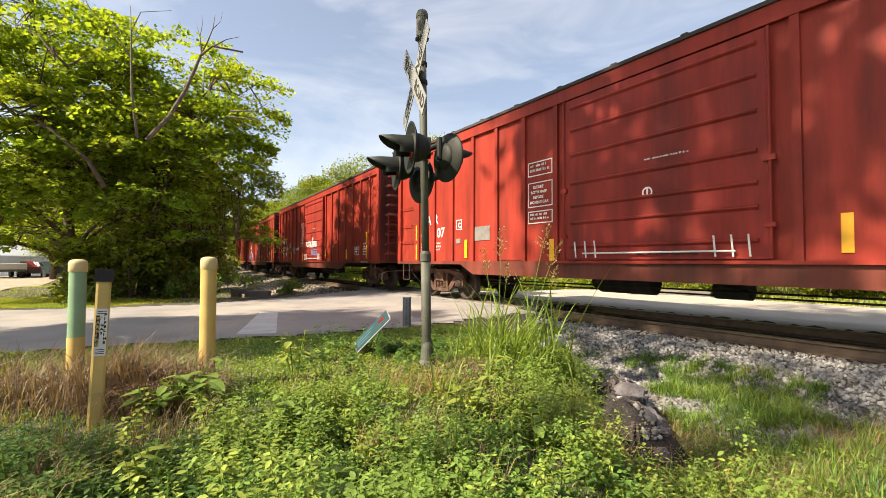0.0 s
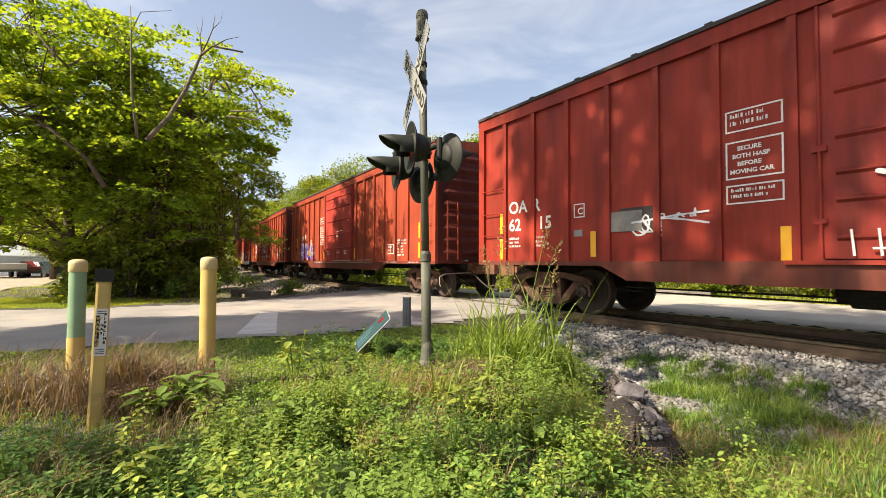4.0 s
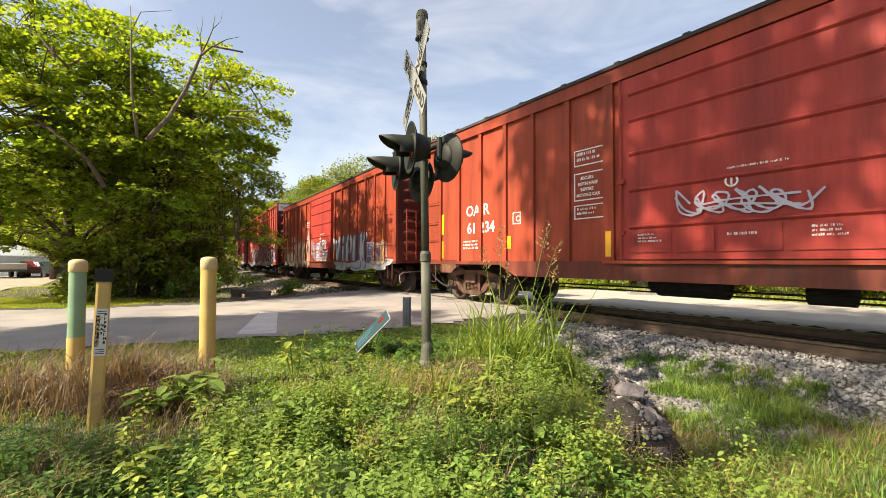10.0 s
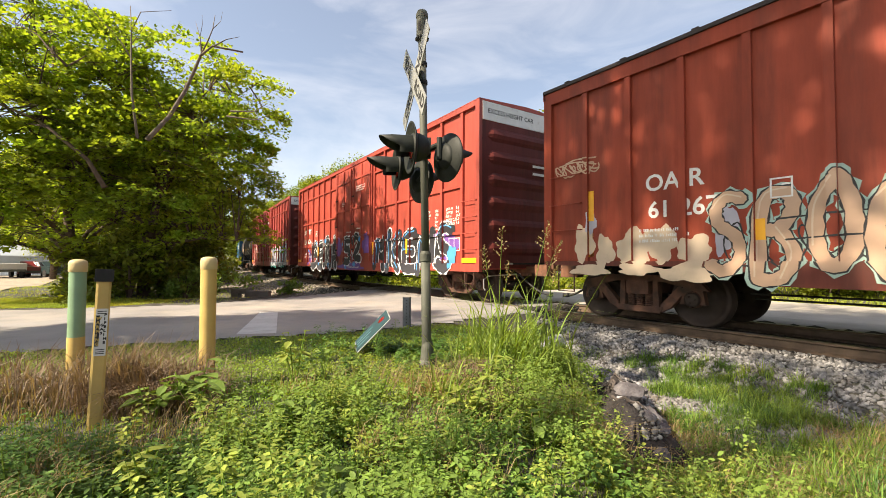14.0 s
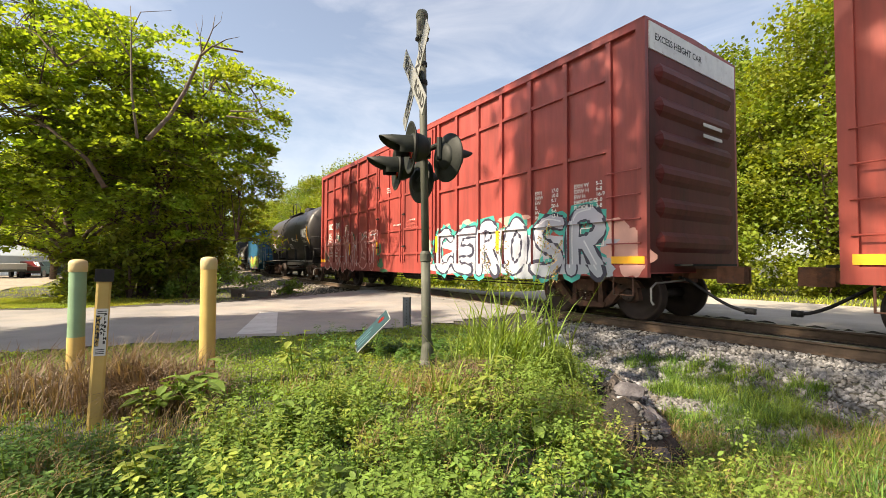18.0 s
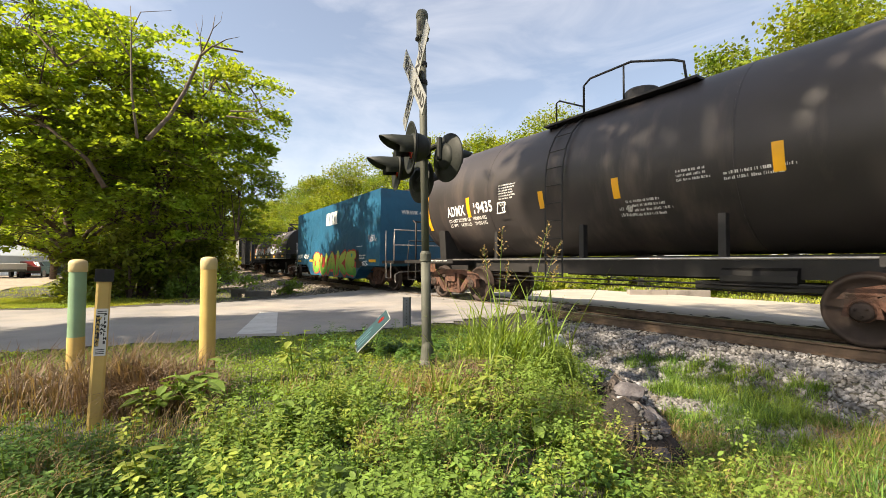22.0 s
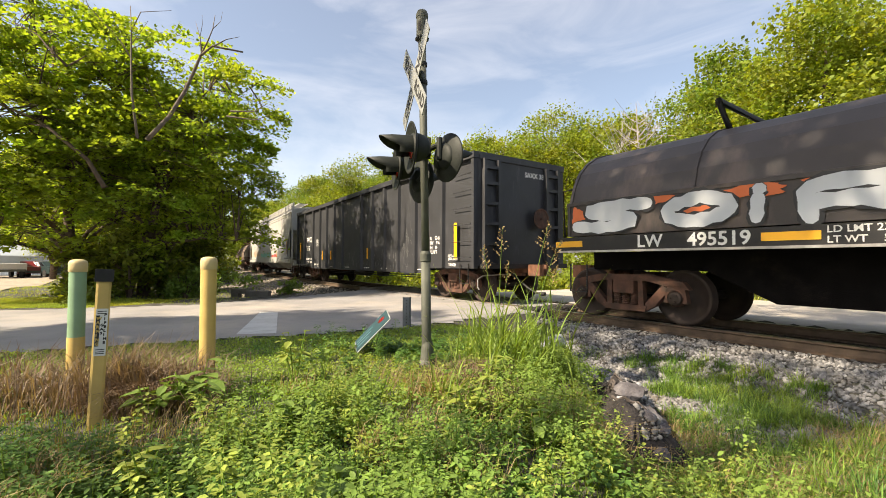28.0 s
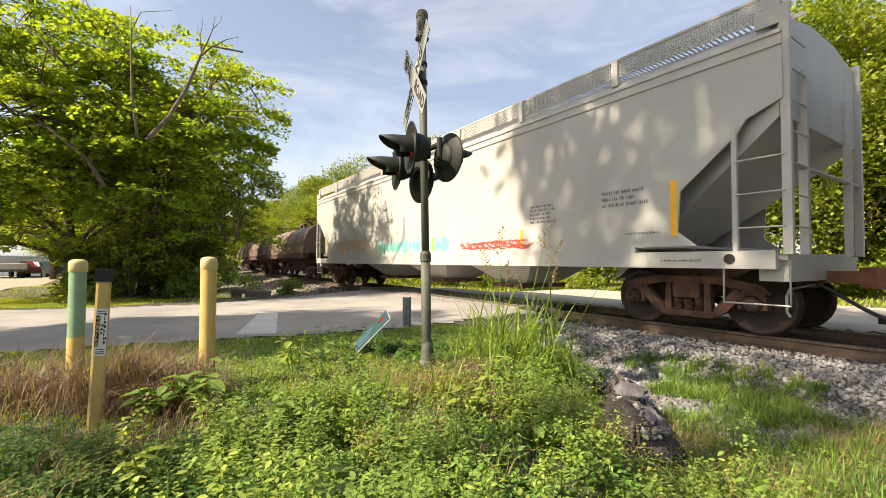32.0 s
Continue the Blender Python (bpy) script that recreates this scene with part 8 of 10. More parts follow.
    for i, (a, b) in enumerate((("EXH", "17-0"), ("EXW", "10-8"), ("EW", "9-7"), ("IL", "50-6"), ("IW", "9-6"), ("IH", "13-1"))):
        letters(car, a, 5.62, 2.42 - 0.1 * i, 0.075)
        letters(car, b, 6.06, 2.42 - 0.1 * i, 0.075)
    for i, (a, b) in enumerate((("EXH W", "5-2"), ("EXW H", "6-0"), ("EW H", "16-9"), ("EMPTY C.G.", "5-0"), ("FLOOR H", "3-8"))):
        letters(car, a, 6.62, 2.42 - 0.1 * i, 0.075)
        letters(car, b, 7.1, 2.42 - 0.1 * i, 0.075)
    for x, z, w, hh, r in ((0.9, 3.85, 0.9, 0.25, 3), (-0.9, 3.4, 0.3, 0.2, 3), (-0.3, 2.2, 0.5, 0.1, 1), (0.7, 2.3, 0.4, 0.08, 1)):
        bars(car, x, z, w, hh, r, y=-1.526 if abs(x) > 1.9 else -1.645, seed=seed + int(10 * z))
    for x in (-4.5, -1.95, 1.95, 4.5):
        reflector(car, x, 1.3, 1.75, y=-1.59)
    reflector(car, 7.75, 1.02, 1.14, y=-1.604, lying=True)
    reflector(car, -7.75, 1.02, 1.14, y=-1.604, lying=True)
    outline_plate(car, 7.0, 1.5, 0.5, 0.34, y=-1.526, cells=2)
    return car, h, [s * x for x in xs for s in (-1, 1)]


RED_F = car_paint("brick_red_car_paint", (0.36, 0.062, 0.043), (0.25, 0.050, 0.038), 0.4)
RED_G = car_paint("dusty_pinkish_red_car_paint", (0.32, 0.056, 0.047), (0.215, 0.044, 0.038), 0.5)
car_f, _, fx = high_boxcar(84.29, 100.6, "tall brick-red framed boxcar with black and blue graffiti", RED_F, (("BK", -7.05, 2.44), ("TY", -6.28, 2.44), ("156", -7.10, 1.94), ("626", -6.36, 1.94)), ("217700 LB", "68300 LB"), 21)
FRAME_X = [2.0, 2.85, 3.75, 4.6, 5.5, 6.45, 7.4]


def frame_side(x, z):
    """How far out the side of a tall framed boxcar stands at a point."""
    if z < 1.0:
        return -1.604
    if abs(x) < 1.86:
        return -1.642 if any(abs(z - r) < 0.035 for r in (1.3, 2.05)) or any(abs(abs(x) - p) < 0.03 for p in (0.14, 0.94, 1.74)) else -1.604
    if any(abs(abs(x) - p) < 0.05 for p in FRAME_X):
        return -1.588
    return -1.573 if abs(z - 1.78) < 0.035 else -1.523


FRAME_RELIEF = (frame_side, [sg * (p + d) for p in FRAME_X for d in (-0.05, 0.05) for sg in (-1, 1)] + [sg * (p + d) for p in (0.14, 0.94, 1.74) for d in (-0.03, 0.03) for sg in (-1, 1)] + [-1.86, 1.86],
                (1.0, 1.265, 1.335, 1.745, 1.815, 2.015, 2.085))
G_PURPLE = flat_paint("sprayed_purple", (0.16, 0.07, 0.30))
G_NIGHT = fade_paint("sprayed_black_fading_to_grey", (0.045, 0.045, 0.055), (0.018, 0.018, 0.022), 0.7, 2.0)
clouds(car_f, ((-6.1, 1.25, 0.25, 0.4), (-1.5, 1.6, 0.3, 0.4), (1.4, 1.7, 0.4, 0.4), (6.6, 1.5, 0.6, 0.45), (-0.2, 0.85, 1.4, 0.14)), FRAME_RELIEF, G_PURPLE, 4, label="purple sprayed haze")
clouds(car_f, ((-3.8, 1.35, 2.0, 0.45), (-2.6, 1.2, 1.0, 0.5), (3.6, 1.4, 1.5, 0.5), (5.4, 1.4, 1.3, 0.5)), FRAME_RELIEF, G_BLACK, 14, 0.002, "black sprayed ground")
spray(car_f, "CERA", -5.72, -1.78, 0.62, 2.16, FRAME_RELIEF, G_NIGHT, G_WHITE, shine=G_GREY, thick=1.3, edge=0.04, seed=2, label="large black graffiti letters edged in white")
spray(car_f, "52", -1.0, 0.95, 0.92, 2.12, FRAME_RELIEF, G_NIGHT, G_WHITE, shine=G_GREY, thick=1.0, edge=0.05, seed=8, label="black sprayed figures 52 edged in white")
spray(car_f, "MKENS", 2.0, 7.1, 0.66, 2.10, FRAME_RELIEF, G_NIGHT, G_WHITE, shine=G_CYAN, thick=1.0, edge=0.035, seed=5, label="black graffiti letters edged in white with blue")
clouds(car_f, ((-6.35, 1.6, 0.07, 0.07), (-4.95, 1.95, 0.08, 0.07), (-3.6, 2.0, 0.14, 0.1), (-4.35, 0.95, 0.08, 0.08), (-1.1, 1.75, 0.09, 0.09), (0.2, 0.95, 0.16, 0.1), (-0.7, 0.8, 0.12, 0.08), (0.75, 1.9, 0.1, 0.1), (6.9, 1.2, 0.2, 0.3), (-2.9, 0.9, 0.1, 0.12)), FRAME_RELIEF, G_CYAN, 24, 0.013, "bright blue sprayed dots")
bars(car_f, 0.15, 0.80, 1.15, 0.10, 1, y=-1.607, seed=9)
car_g, _, gx2 = high_boxcar(102.82, 119.0, "tall dusty red framed boxcar with pale blue and pink graffiti", RED_G, (("UC", -7.16, 2.46), ("RY", -6.22, 2.46), ("15", -7.16, 2.04), ("66", -6.24, 2.04), ("3", -5.20, 2.08)), ("213200", "72800"), 31)
G_GREEN = flat_paint("sprayed_dark_green", (0.03, 0.11, 0.06))
G_SCARLET = fade_paint("sprayed_rose_fading_darker", (0.33, 0.07, 0.06), (0.46, 0.13, 0.11), 0.7, 2.0)
G_INK = flat_paint("sprayed_blue_black", (0.035, 0.035, 0.06))
G_ICE = fade_paint("sprayed_ice_blue", (0.36, 0.40, 0.44), (0.42, 0.42, 0.50), 0.7, 1.9)
G_BLUSH = flat_paint("sprayed_blush_pink", (0.60, 0.33, 0.28))
clouds(car_g, ((-7.35, 1.3, 0.2, 0.5), (-6.0, 2.05, 0.25, 0.16), (-4.4, 2.02, 0.3, 0.18), (-3.1, 2.0, 0.35, 0.18), (-1.72, 1.45, 0.2, 0.22), (-1.6, 0.98, 0.22, 0.18), (-1.35, 0.74, 0.3, 0.06)), FRAME_RELIEF, G_GREEN, 6, label="dark green sprayed clouds")
spray(car_g, "SCARNST", -7.45, -1.85, 0.68, 2.12, FRAME_RELIEF, G_SCARLET, G_PINK, halo=None, shine=G_WHITE, thick=1.3, edge=0.06, seed=3, label="rose-red graffiti letters edged in pale pink")
clouds(car_g, ((1.6, 1.3, 0.3, 0.35), (2.3, 1.85, 0.35, 0.2), (3.3, 1.95, 0.4, 0.15), (5.0, 1.95, 0.5, 0.14), (7.3, 1.45, 0.45, 0.4), (7.85, 1.1, 0.3, 0.3), (7.7, 1.45, 0.25, 0.2)), FRAME_RELIEF, G_BLUSH, 7, label="blush pink sprayed clouds")
clouds(car_g, ((3.0, 0.92, 1.5, 0.2), (5.4, 0.92, 1.5, 0.2), (4.4, 1.35, 2.6, 0.4), (6.8, 1.0, 0.8, 0.22)), FRAME_RELIEF, G_ICE, 17, 0.0025, "ice-blue sprayed ground")
spray(car_g, "CEROSR", 1.8, 7.35, 0.70, 1.98, FRAME_RELIEF, G_ICE, G_INK, halo=G_TEAL, shine=G_WHITE, thick=0.85, edge=0.05, seed=7, label="ice-blue graffiti letters with dark outlines and a teal edge")
scrawl(car_g, 0.3, 0.9, 2.0, 2.3, flat_relief(-1.646), G_ROSE, 22, 0.02, 3, 1)


# ---------------------------------------------------------------- tank car
TANK_R, TANK_Z = 1.52, 2.70


def skin(z):
    return -math.sqrt(max(TANK_R ** 2 - (z - TANK_Z) ** 2, 0.01)) - 0.004


def on_tank(ob, y0=-1.536):
    for v in ob.data.vertices:
        v.co.y += skin(v.co.z) - y0
    return ob


M_TANK = material("sooty_black_tank_paint", (0.034, 0.029, 0.029), 0.45, vary=0.2, scale=1.2, grime=(0.095, 0.074, 0.064), grime_scale=0.6, grime_at=0.54, bump=0.05, streak=(2.2, 1, 0.4))
M_FRAME = material("black_car_frame_paint", (0.014, 0.013, 0.013), 0.6, vary=0.3, scale=3, grime=(0.042, 0.033, 0.027), grime_scale=2, grime_at=0.55, bump=0.15)


def railing(car, pts, mat, r=0.018, name="handrail"):
    bm = bmesh.new()
    tube(bm, pts, r, 7)
    return part(name, bm, mat, car, smooth=True)


def tank_car(front, rear):
    car, h = rolling("tank_car", "black riveted tank car with white lettering and amber strips", "tank car", front, rear, 1.95)
    L = h - 0.68
    bm = bmesh.new()
    prof = [(0, L)] + [(TANK_R * math.sin(a), L - 0.42 + 0.42 * math.cos(a)) for a in (0.3, 0.6, 0.9, 1.2, 1.45)] + [(TANK_R, L - 0.45)]
    n = 14
    prof += [(TANK_R, L - 0.45 - (2 * L - 0.9) * i / n) for i in range(1, n + 1)]
    prof += [(TANK_R * math.sin(a), -L + 0.42 - 0.42 * math.cos(a)) for a in (1.45, 1.2, 0.9, 0.6, 0.3)] + [(0, -L)]
    lathe(bm, prof, Matrix.Translation((0, 0, TANK_Z)) @ Matrix.Rotation(math.pi / 2, 4, "Y"), 56)
    bmesh.ops.recalc_face_normals(bm, faces=bm.faces[:])
    part("tank_shell", bm, M_TANK, car, smooth=True)
    for x in (-L + 0.5, -2.6, 2.6, L - 0.5):
        bm = bmesh.new()
        lathe(bm, [(TANK_R, -0.015), (TANK_R + 0.006, -0.01), (TANK_R + 0.006, 0.01), (TANK_R, 0.015)], Matrix.Translation((x, 0, TANK_Z)) @ Matrix.Rotation(math.pi / 2, 4, "Y"), 56)
        part("weld_band", bm, M_TANK, car)
    bm = bmesh.new()
    lathe(bm, [(0.0, 0.32), (0.3, 0.32), (0.34, 0.28), (0.36, 0.0)], Matrix.Translation((0.4, 0, TANK_Z + TANK_R - 0.04)), 20)
    part("manway", bm, M_FRAME, car)
    bm = bmesh.new()
    box(bm, -1.3, 1.9, -1.0, 1.0, TANK_Z + TANK_R - 0.22, TANK_Z + TANK_R - 0.18)
    part("top_platform", bm, M_FRAME, car)
    zt = TANK_Z + TANK_R - 0.18
    for y in (-0.95, 0.95):
        railing(car, [(-0.28, y, zt), (-0.28, y, zt + 0.56), (-0.12, y, zt + 0.66), (0.75, y, zt + 0.66), (1.5, y, zt + 0.40), (1.68, y, zt + 0.30), (1.72, y, zt)], M_FRAME, 0.022)
        railing(car, [(-0.98, y, zt - 0.1), (-0.98, y, zt + 0.42), (-0.9, y, zt + 0.45), (-0.28, y, zt + 0.14)], M_FRAME, 0.018)
        railing(car, [(0.6, y, zt), (0.6, y, zt + 0.66)], M_FRAME, 0.018, "rail_post")
    # ladder up the side, following the shell
    for x in (-0.72, -0.30):
        bm = bmesh.new()
        tube(bm, [(x, -1.60, 0.75), (x, -1.60, 2.7)] + [(x, skin(z) - 0.07, z) for z in (3.0, 3.3, 3.6, 3.85, 4.0)], 0.018, 6)
        part("ladder_rail", bm, M_FRAME, car)
    for i, z in enumerate((0.8, 1.15, 1.5, 1.85, 2.2, 2.55, 2.9, 3.25, 3.6)):
        bm = bmesh.new()
        y = -1.60 if z < 2.8 else skin(z) - 0.07
        tube(bm, [(-0.72, y, z), (-0.30, y, z)], 0.012, 6)
        part("ladder_rung", bm, M_FRAME, car)
    # running rail, saddles, end frames
    for sy in (-1, 1):
        railing(car, [(-L + 0.6, sy * 1.5, 1.10), (L - 0.6, sy * 1.5, 1.10)], M_BRIGHT, 0.02, "side_rail")
        for x in (-2.4, 0.0, 2.4):
            bm = bmesh.new()
            box(bm, x - 0.05, x + 0.05, min(sy * 1.3, sy * 1.42), max(sy * 1.3, sy * 1.42), 1.1, 1.75)
            part("rail_bracket", bm, M_FRAME, car)
    for sx in (-1, 1):
        xc = sx * (h - 1.95)
        bm = bmesh.new()
        prism(bm, [(-1.35, 0.95), (1.35, 0.95), (1.42, 1.9), (1.3, 1.9), (0.9, 1.3), (-0.9, 1.3), (-1.3, 1.9), (-1.42, 1.9)], "x", xc - 0.14, xc + 0.14)
        part("saddle", bm, M_FRAME, car)
        bm = bmesh.new()
        box(bm, min(sx * (h - 2.6), sx * h), max(sx * (h - 2.6), sx * h), -0.35, 0.35, 0.80, 1.15)
        box(bm, min(sx * (h - 0.9), sx * h), max(sx * (h - 0.9), sx * h), -1.5, 1.5, 1.0, 1.10)
        box(bm, min(sx * (h - 2.6), sx * (h - 0.9)), max(sx * (h - 2.6), sx * (h - 0.9)), -1.52, -1.38, 1.0, 1.12)
        part("end_sill", bm, M_FRAME, car)
        railing(car, [(sx * (h - 0.6), -1.45, 1.1), (sx * (h - 0.6), -1.45, 2.2), (sx * (h - 0.45), -1.45, 2.3), (sx * (h - 0.2), -1.3, 2.3), (sx * (h - 0.15), 1.3, 2.3), (sx * (h - 0.15), 1.45, 1.1)], M_FRAME, 0.025)
        railing(car, [(sx * (h - 0.1), -1.45, 1.1), (sx * (h - 0.1), -1.4, 1.7), (sx * (h - 0.1), 1.4, 1.7)], M_FRAME, 0.018)
        stirrup(car, sx * (h - 0.45), -1.5, M_FRAME, 0.44)
        bars(car, sx * (h - 1.9), 1.06, 0.9, 0.06, 1, y=-1.525, seed=4)
    bm = bmesh.new()
    tube(bm, [(0.4, 0, 1.2), (0.4, 0, 0.85)], 0.16, 14)
    tube(bm, [(-1.6, 0.2, 0.8), (1.8, 0.2, 0.8)], 0.05, 8)
    part("bottom_outlet", bm, M_FRAME, car)
    for yy, zz in ((-0.6, 0.70), (-0.45, 0.60)):
        railing(car, [(-h + 3, yy, zz), (h - 3, yy, zz)], M_FRAME, 0.016, "brake_rod")
    bm = bmesh.new()
    box(bm, 1.6, 3.4, -0.5, 0.3, 0.62, 0.74)
    tube(bm, [(2.0, -0.4, 0.8), (3.0, -0.4, 0.8)], 0.17, 12)
    part("brake_gear", bm, M_FRAME, car)
    bm = bmesh.new()
    box(bm, -h + 1.4, h - 1.4, -0.4, 0.4, 0.80, 1.16)
    part("centre_sill", bm, M_FRAME, car)
    letters(car, "ADMX", -4.30, 2.25, 0.26, y=skin, bold=0.018, stretch=0.74)
    letters(car, "19435", -3.22, 2.25, 0.26, y=skin, bold=0.018, stretch=0.86)
    letters(car, "LD LMT 221800 LB   100600 KG", -4.30, 2.09, 0.085, y=skin)
    letters(car, "LT WT    64200 LB    29100 KG", -4.30, 1.97, 0.085, y=skin)
    letters(car, "PLATE", -2.24, 2.33, 0.07, y=skin)
    letters(car, "C", -2.16, 2.18, 0.13, y=skin)
    on_tank(bars(car, -1.9, 2.62, 0.62, 0.36, 6, seed=2))
    for x, z, w, hh, r in ((4.74, 2.57, 1.12, 0.42, 7), (1.3, 1.95, 0.8, 0.3, 4), (2.1, 2.35, 0.6, 0.2, 3), (2.9, 2.25, 0.9, 0.15, 2), (0.9, 1.9, 0.3, 0.2, 2)):
        on_tank(bars(car, x, z, w, hh, r, seed=int(10 * x)))
    letters(car, "POLYCORP 10940", 4.25, 2.18, 0.062, y=skin, stretch=0.8)
    letters(car, "APPLIED 05-2020 BY UTC2", 4.25, 2.09, 0.062, y=skin, stretch=0.8)
    on_tank(bars(car, 4.36, 1.81, 0.34, 0.10, 2, seed=8))
    for x0, x1, z0, z1, cols, rows in ((4.14, 5.34, 2.33, 2.81, (0.0, 0.38, 0.58, 0.78, 1.0), 7), (4.10, 4.62, 1.68, 1.93, (0.0, 0.5, 1.0), 1)):
        bm = bmesh.new()
        for k in range(rows + 1):
            z = z0 + (z1 - z0) * k / rows
            box(bm, x0, x1, -1.54, -1.535, z - 0.005, z + 0.005)
        for f in cols:
            x = x0 + (x1 - x0) * f
            for k in range(6):
                za, zb = z0 + (z1 - z0) * k / 6, z0 + (z1 - z0) * (k + 1) / 6
                box(bm, x - 0.006, x + 0.006, -1.54, -1.535, za, zb)
        on_tank(part("stencil_table", bm, M_WHITE, car, "white ruled stencil table"))
    for x, z0, z1 in ((5.42, 1.96, 2.9), (3.1, 2.22, 2.6), (0.76, 2.15, 2.5), (-0.95, 2.15, 2.5), (-3.37, 2.17, 2.66), (-5.25, 1.94, 2.9)):
        bm = bmesh.new()
        for k in range(6):
            za, zb = z0 + (z1 - z0) * k / 6, z0 + (z1 - z0) * (k + 1) / 6
            box(bm, x - 0.065, x + 0.065, -1.54, -1.535, za, zb)
        on_tank(part("reflector", bm, M_AMBER, car, "amber reflective strip"))
    for z, w in ((3.05, 0.5), (2.9, 0.62)):
        bm = bmesh.new()
        box(bm, L - 0.10, L - 0.08, 0.35, 0.35 + w, z, z + 0.08)
        part("small_lettering", bm, M_WHITE, car)
    letters(car, "ADMX 19435", 0.10, 3.16, 0.12, y=L - 0.045, end=True)
    outline_plate(car, -2.12, 2.28, 0.26, 0.26, y=-1.52)
    return car


tank_car(120.72, 133.92)

# ---------------------------------------------------------------- blue covered coil car
M_BLUE = material("blue_tarpaulin_paint", (0.012, 0.10, 0.19), 0.5, vary=0.15, scale=1.0, grime=(0.02, 0.07, 0.12), grime_scale=0.9, grime_at=0.55, bump=0.0)
nt = M_BLUE.node_tree
wr = nt.nodes.new("ShaderNodeTexNoise")
wr.inputs["Scale"].default_value, wr.inputs["Detail"].default_value, wr.inputs["Distortion"].default_value = 1.1, 3, 1.5
bp = nt.nodes.new("ShaderNodeBump")
bp.inputs["Strength"].default_value, bp.inputs["Distance"].default_value = 0.5, 0.08
tcn = nt.nodes.new("ShaderNodeTexCoord")
nt.links.new(tcn.outputs["Object"], wr.inputs["Vector"])
nt.links.new(wr.outputs["Fac"], bp.inputs["Height"])
nt.links.new(bp.outputs["Normal"], nt.nodes["Principled BSDF"].inputs["Normal"])


def blue_car(front, rear):
    car, h = rolling("covered_coil_car", "blue covered coil car with green and yellow graffiti", "coil car", front, rear, 2.3)
    b = h - 0.92
    bm = bmesh.new()
    box(bm, -b, b, -1.56, 1.56, 1.42, 3.60)
    bmesh.ops.bevel(bm, geom=bm.edges[:], offset=0.03, segments=2)
    part("hood", bm, M_BLUE, car, "dented blue steel hood", smooth=False)
    bm = bmesh.new()
    prism(bm, [(-b, 0.88), (-b + 1.8, 0.88), (-b + 2.0, 0.84), (-b + 2.7, 0.38), (b - 2.3, 0.38), (b - 1.9, 0.74), (b - 1.6, 0.88), (b, 0.88), (b, 1.44), (-b, 1.44)], "y", -1.59, 1.59)
    part("body", bm, M_BLUE, car)
    bm = bmesh.new()
    box(bm, -h, h, -0.4, 0.4, 0.72, 1.05)
    part("centre_sill", bm, M_FRAME, car)
    for sx in (-1, 1):
        bm = bmesh.new()
        box(bm, min(sx * b, sx * h), max(sx * b, sx * h), -1.5, 1.5, 0.98, 1.08)
        part("end_platform", bm, M_FRAME, car)
        railing(car, [(sx * (h - 0.08), -1.45, 1.0), (sx * (h - 0.08), -1.45, 2.1), (sx * (h - 0.08), 1.45, 2.1), (sx * (h - 0.08), 1.45, 1.0)], M_BRIGHT, 0.022)
        railing(car, [(sx * (h - 0.6), -1.5, 0.8), (sx * (h - 0.6), -1.5, 2.1)], M_BRIGHT, 0.02)
        railing(car, [(sx * (h - 0.08), -1.45, 1.6), (sx * (h - 0.08), 1.45, 1.6)], M_BRIGHT, 0.016)
        stirrup(car, sx * (h - 0.35), -1.52, M_BRIGHT)
        bm = bmesh.new()
        lathe(bm, [(0.2, 0), (0.2, 0.16), (0, 0.16)], Matrix.Translation((sx * (b - 1.0), 0, 3.6)), 14)
        box(bm, sx * (b - 1.0) - 0.35, sx * (b - 1.0) + 0.35, -0.06, 0.06, 3.6, 3.82)
        part("lifting_lug", bm, M_FRAME, car)
    # the maker's wordmark as plain white blocks
    for o in ([(-0.46, 2.68), (-0.52, 2.78), (-0.44, 3.16), (-0.34, 3.24), (-0.02, 3.24), (-0.10, 2.68)], [(-0.06, 2.68), (0.12, 3.24), (0.34, 3.24), (0.36, 2.68)],
              [(0.42, 2.68), (0.44, 3.08), (0.34, 3.24), (0.66, 3.24), (0.62, 2.68)], [(0.60, 3.24), (0.70, 2.96), (0.66, 2.68), (1.02, 2.68), (0.90, 2.96), (1.04, 3.24)]):
        bm = bmesh.new()
        prism(bm, o, "y", -1.566, -1.558)
        part("wordmark_block", bm, M_WHITE, car, "white block of the wordmark")
    letters(car, "WRWK", -5.3, 1.2, 0.22, y=-1.596, bold=0.016)
    letters(car, "407024", -4.05, 1.2, 0.22, y=-1.596, bold=0.016)
    letters(car, "WRWK 407000-407199", -0.75, 2.75, 0.15, y=b + 0.004, end=True)
    reflector(car, -4.95, 1.02, 1.12, y=-1.596, lying=True)
    reflector(car, -2.75, 1.04, 1.14, y=-1.596, lying=True)
    reflector(car, 4.9, 1.02, 1.12, y=-1.596, lying=True)
    bars(car, 4.0, 1.2, 0.7, 0.2, 2, y=-1.596, seed=3)
    bars(car, 3.6, 1.62, 0.6, 0.05, 1, y=-1.565, seed=5)
    flat = flat_relief(-1.594)
    clouds(car, ((3.45, 1.15, 0.22, 0.35), (3.6, 0.95, 0.3, 0.16), (3.9, 0.95, 0.25, 0.1)), flat, G_BLACK, 5, label="black sprayed shadow")
    fade = fade_paint("sprayed_green_fading_to_yellow", (0.05, 0.28, 0.03), (0.46, 0.56, 0.10), 0.55, 1.2)
    clouds(car, ((-1.7, 0.9, 0.6, 0.4), (-0.5, 0.9, 0.8, 0.42), (0.8, 0.9, 0.8, 0.42), (2.1, 0.9, 0.8, 0.42), (2.9, 0.9, 0.45, 0.4)), flat, G_RED, 2, 0.002, "red sprayed ground")
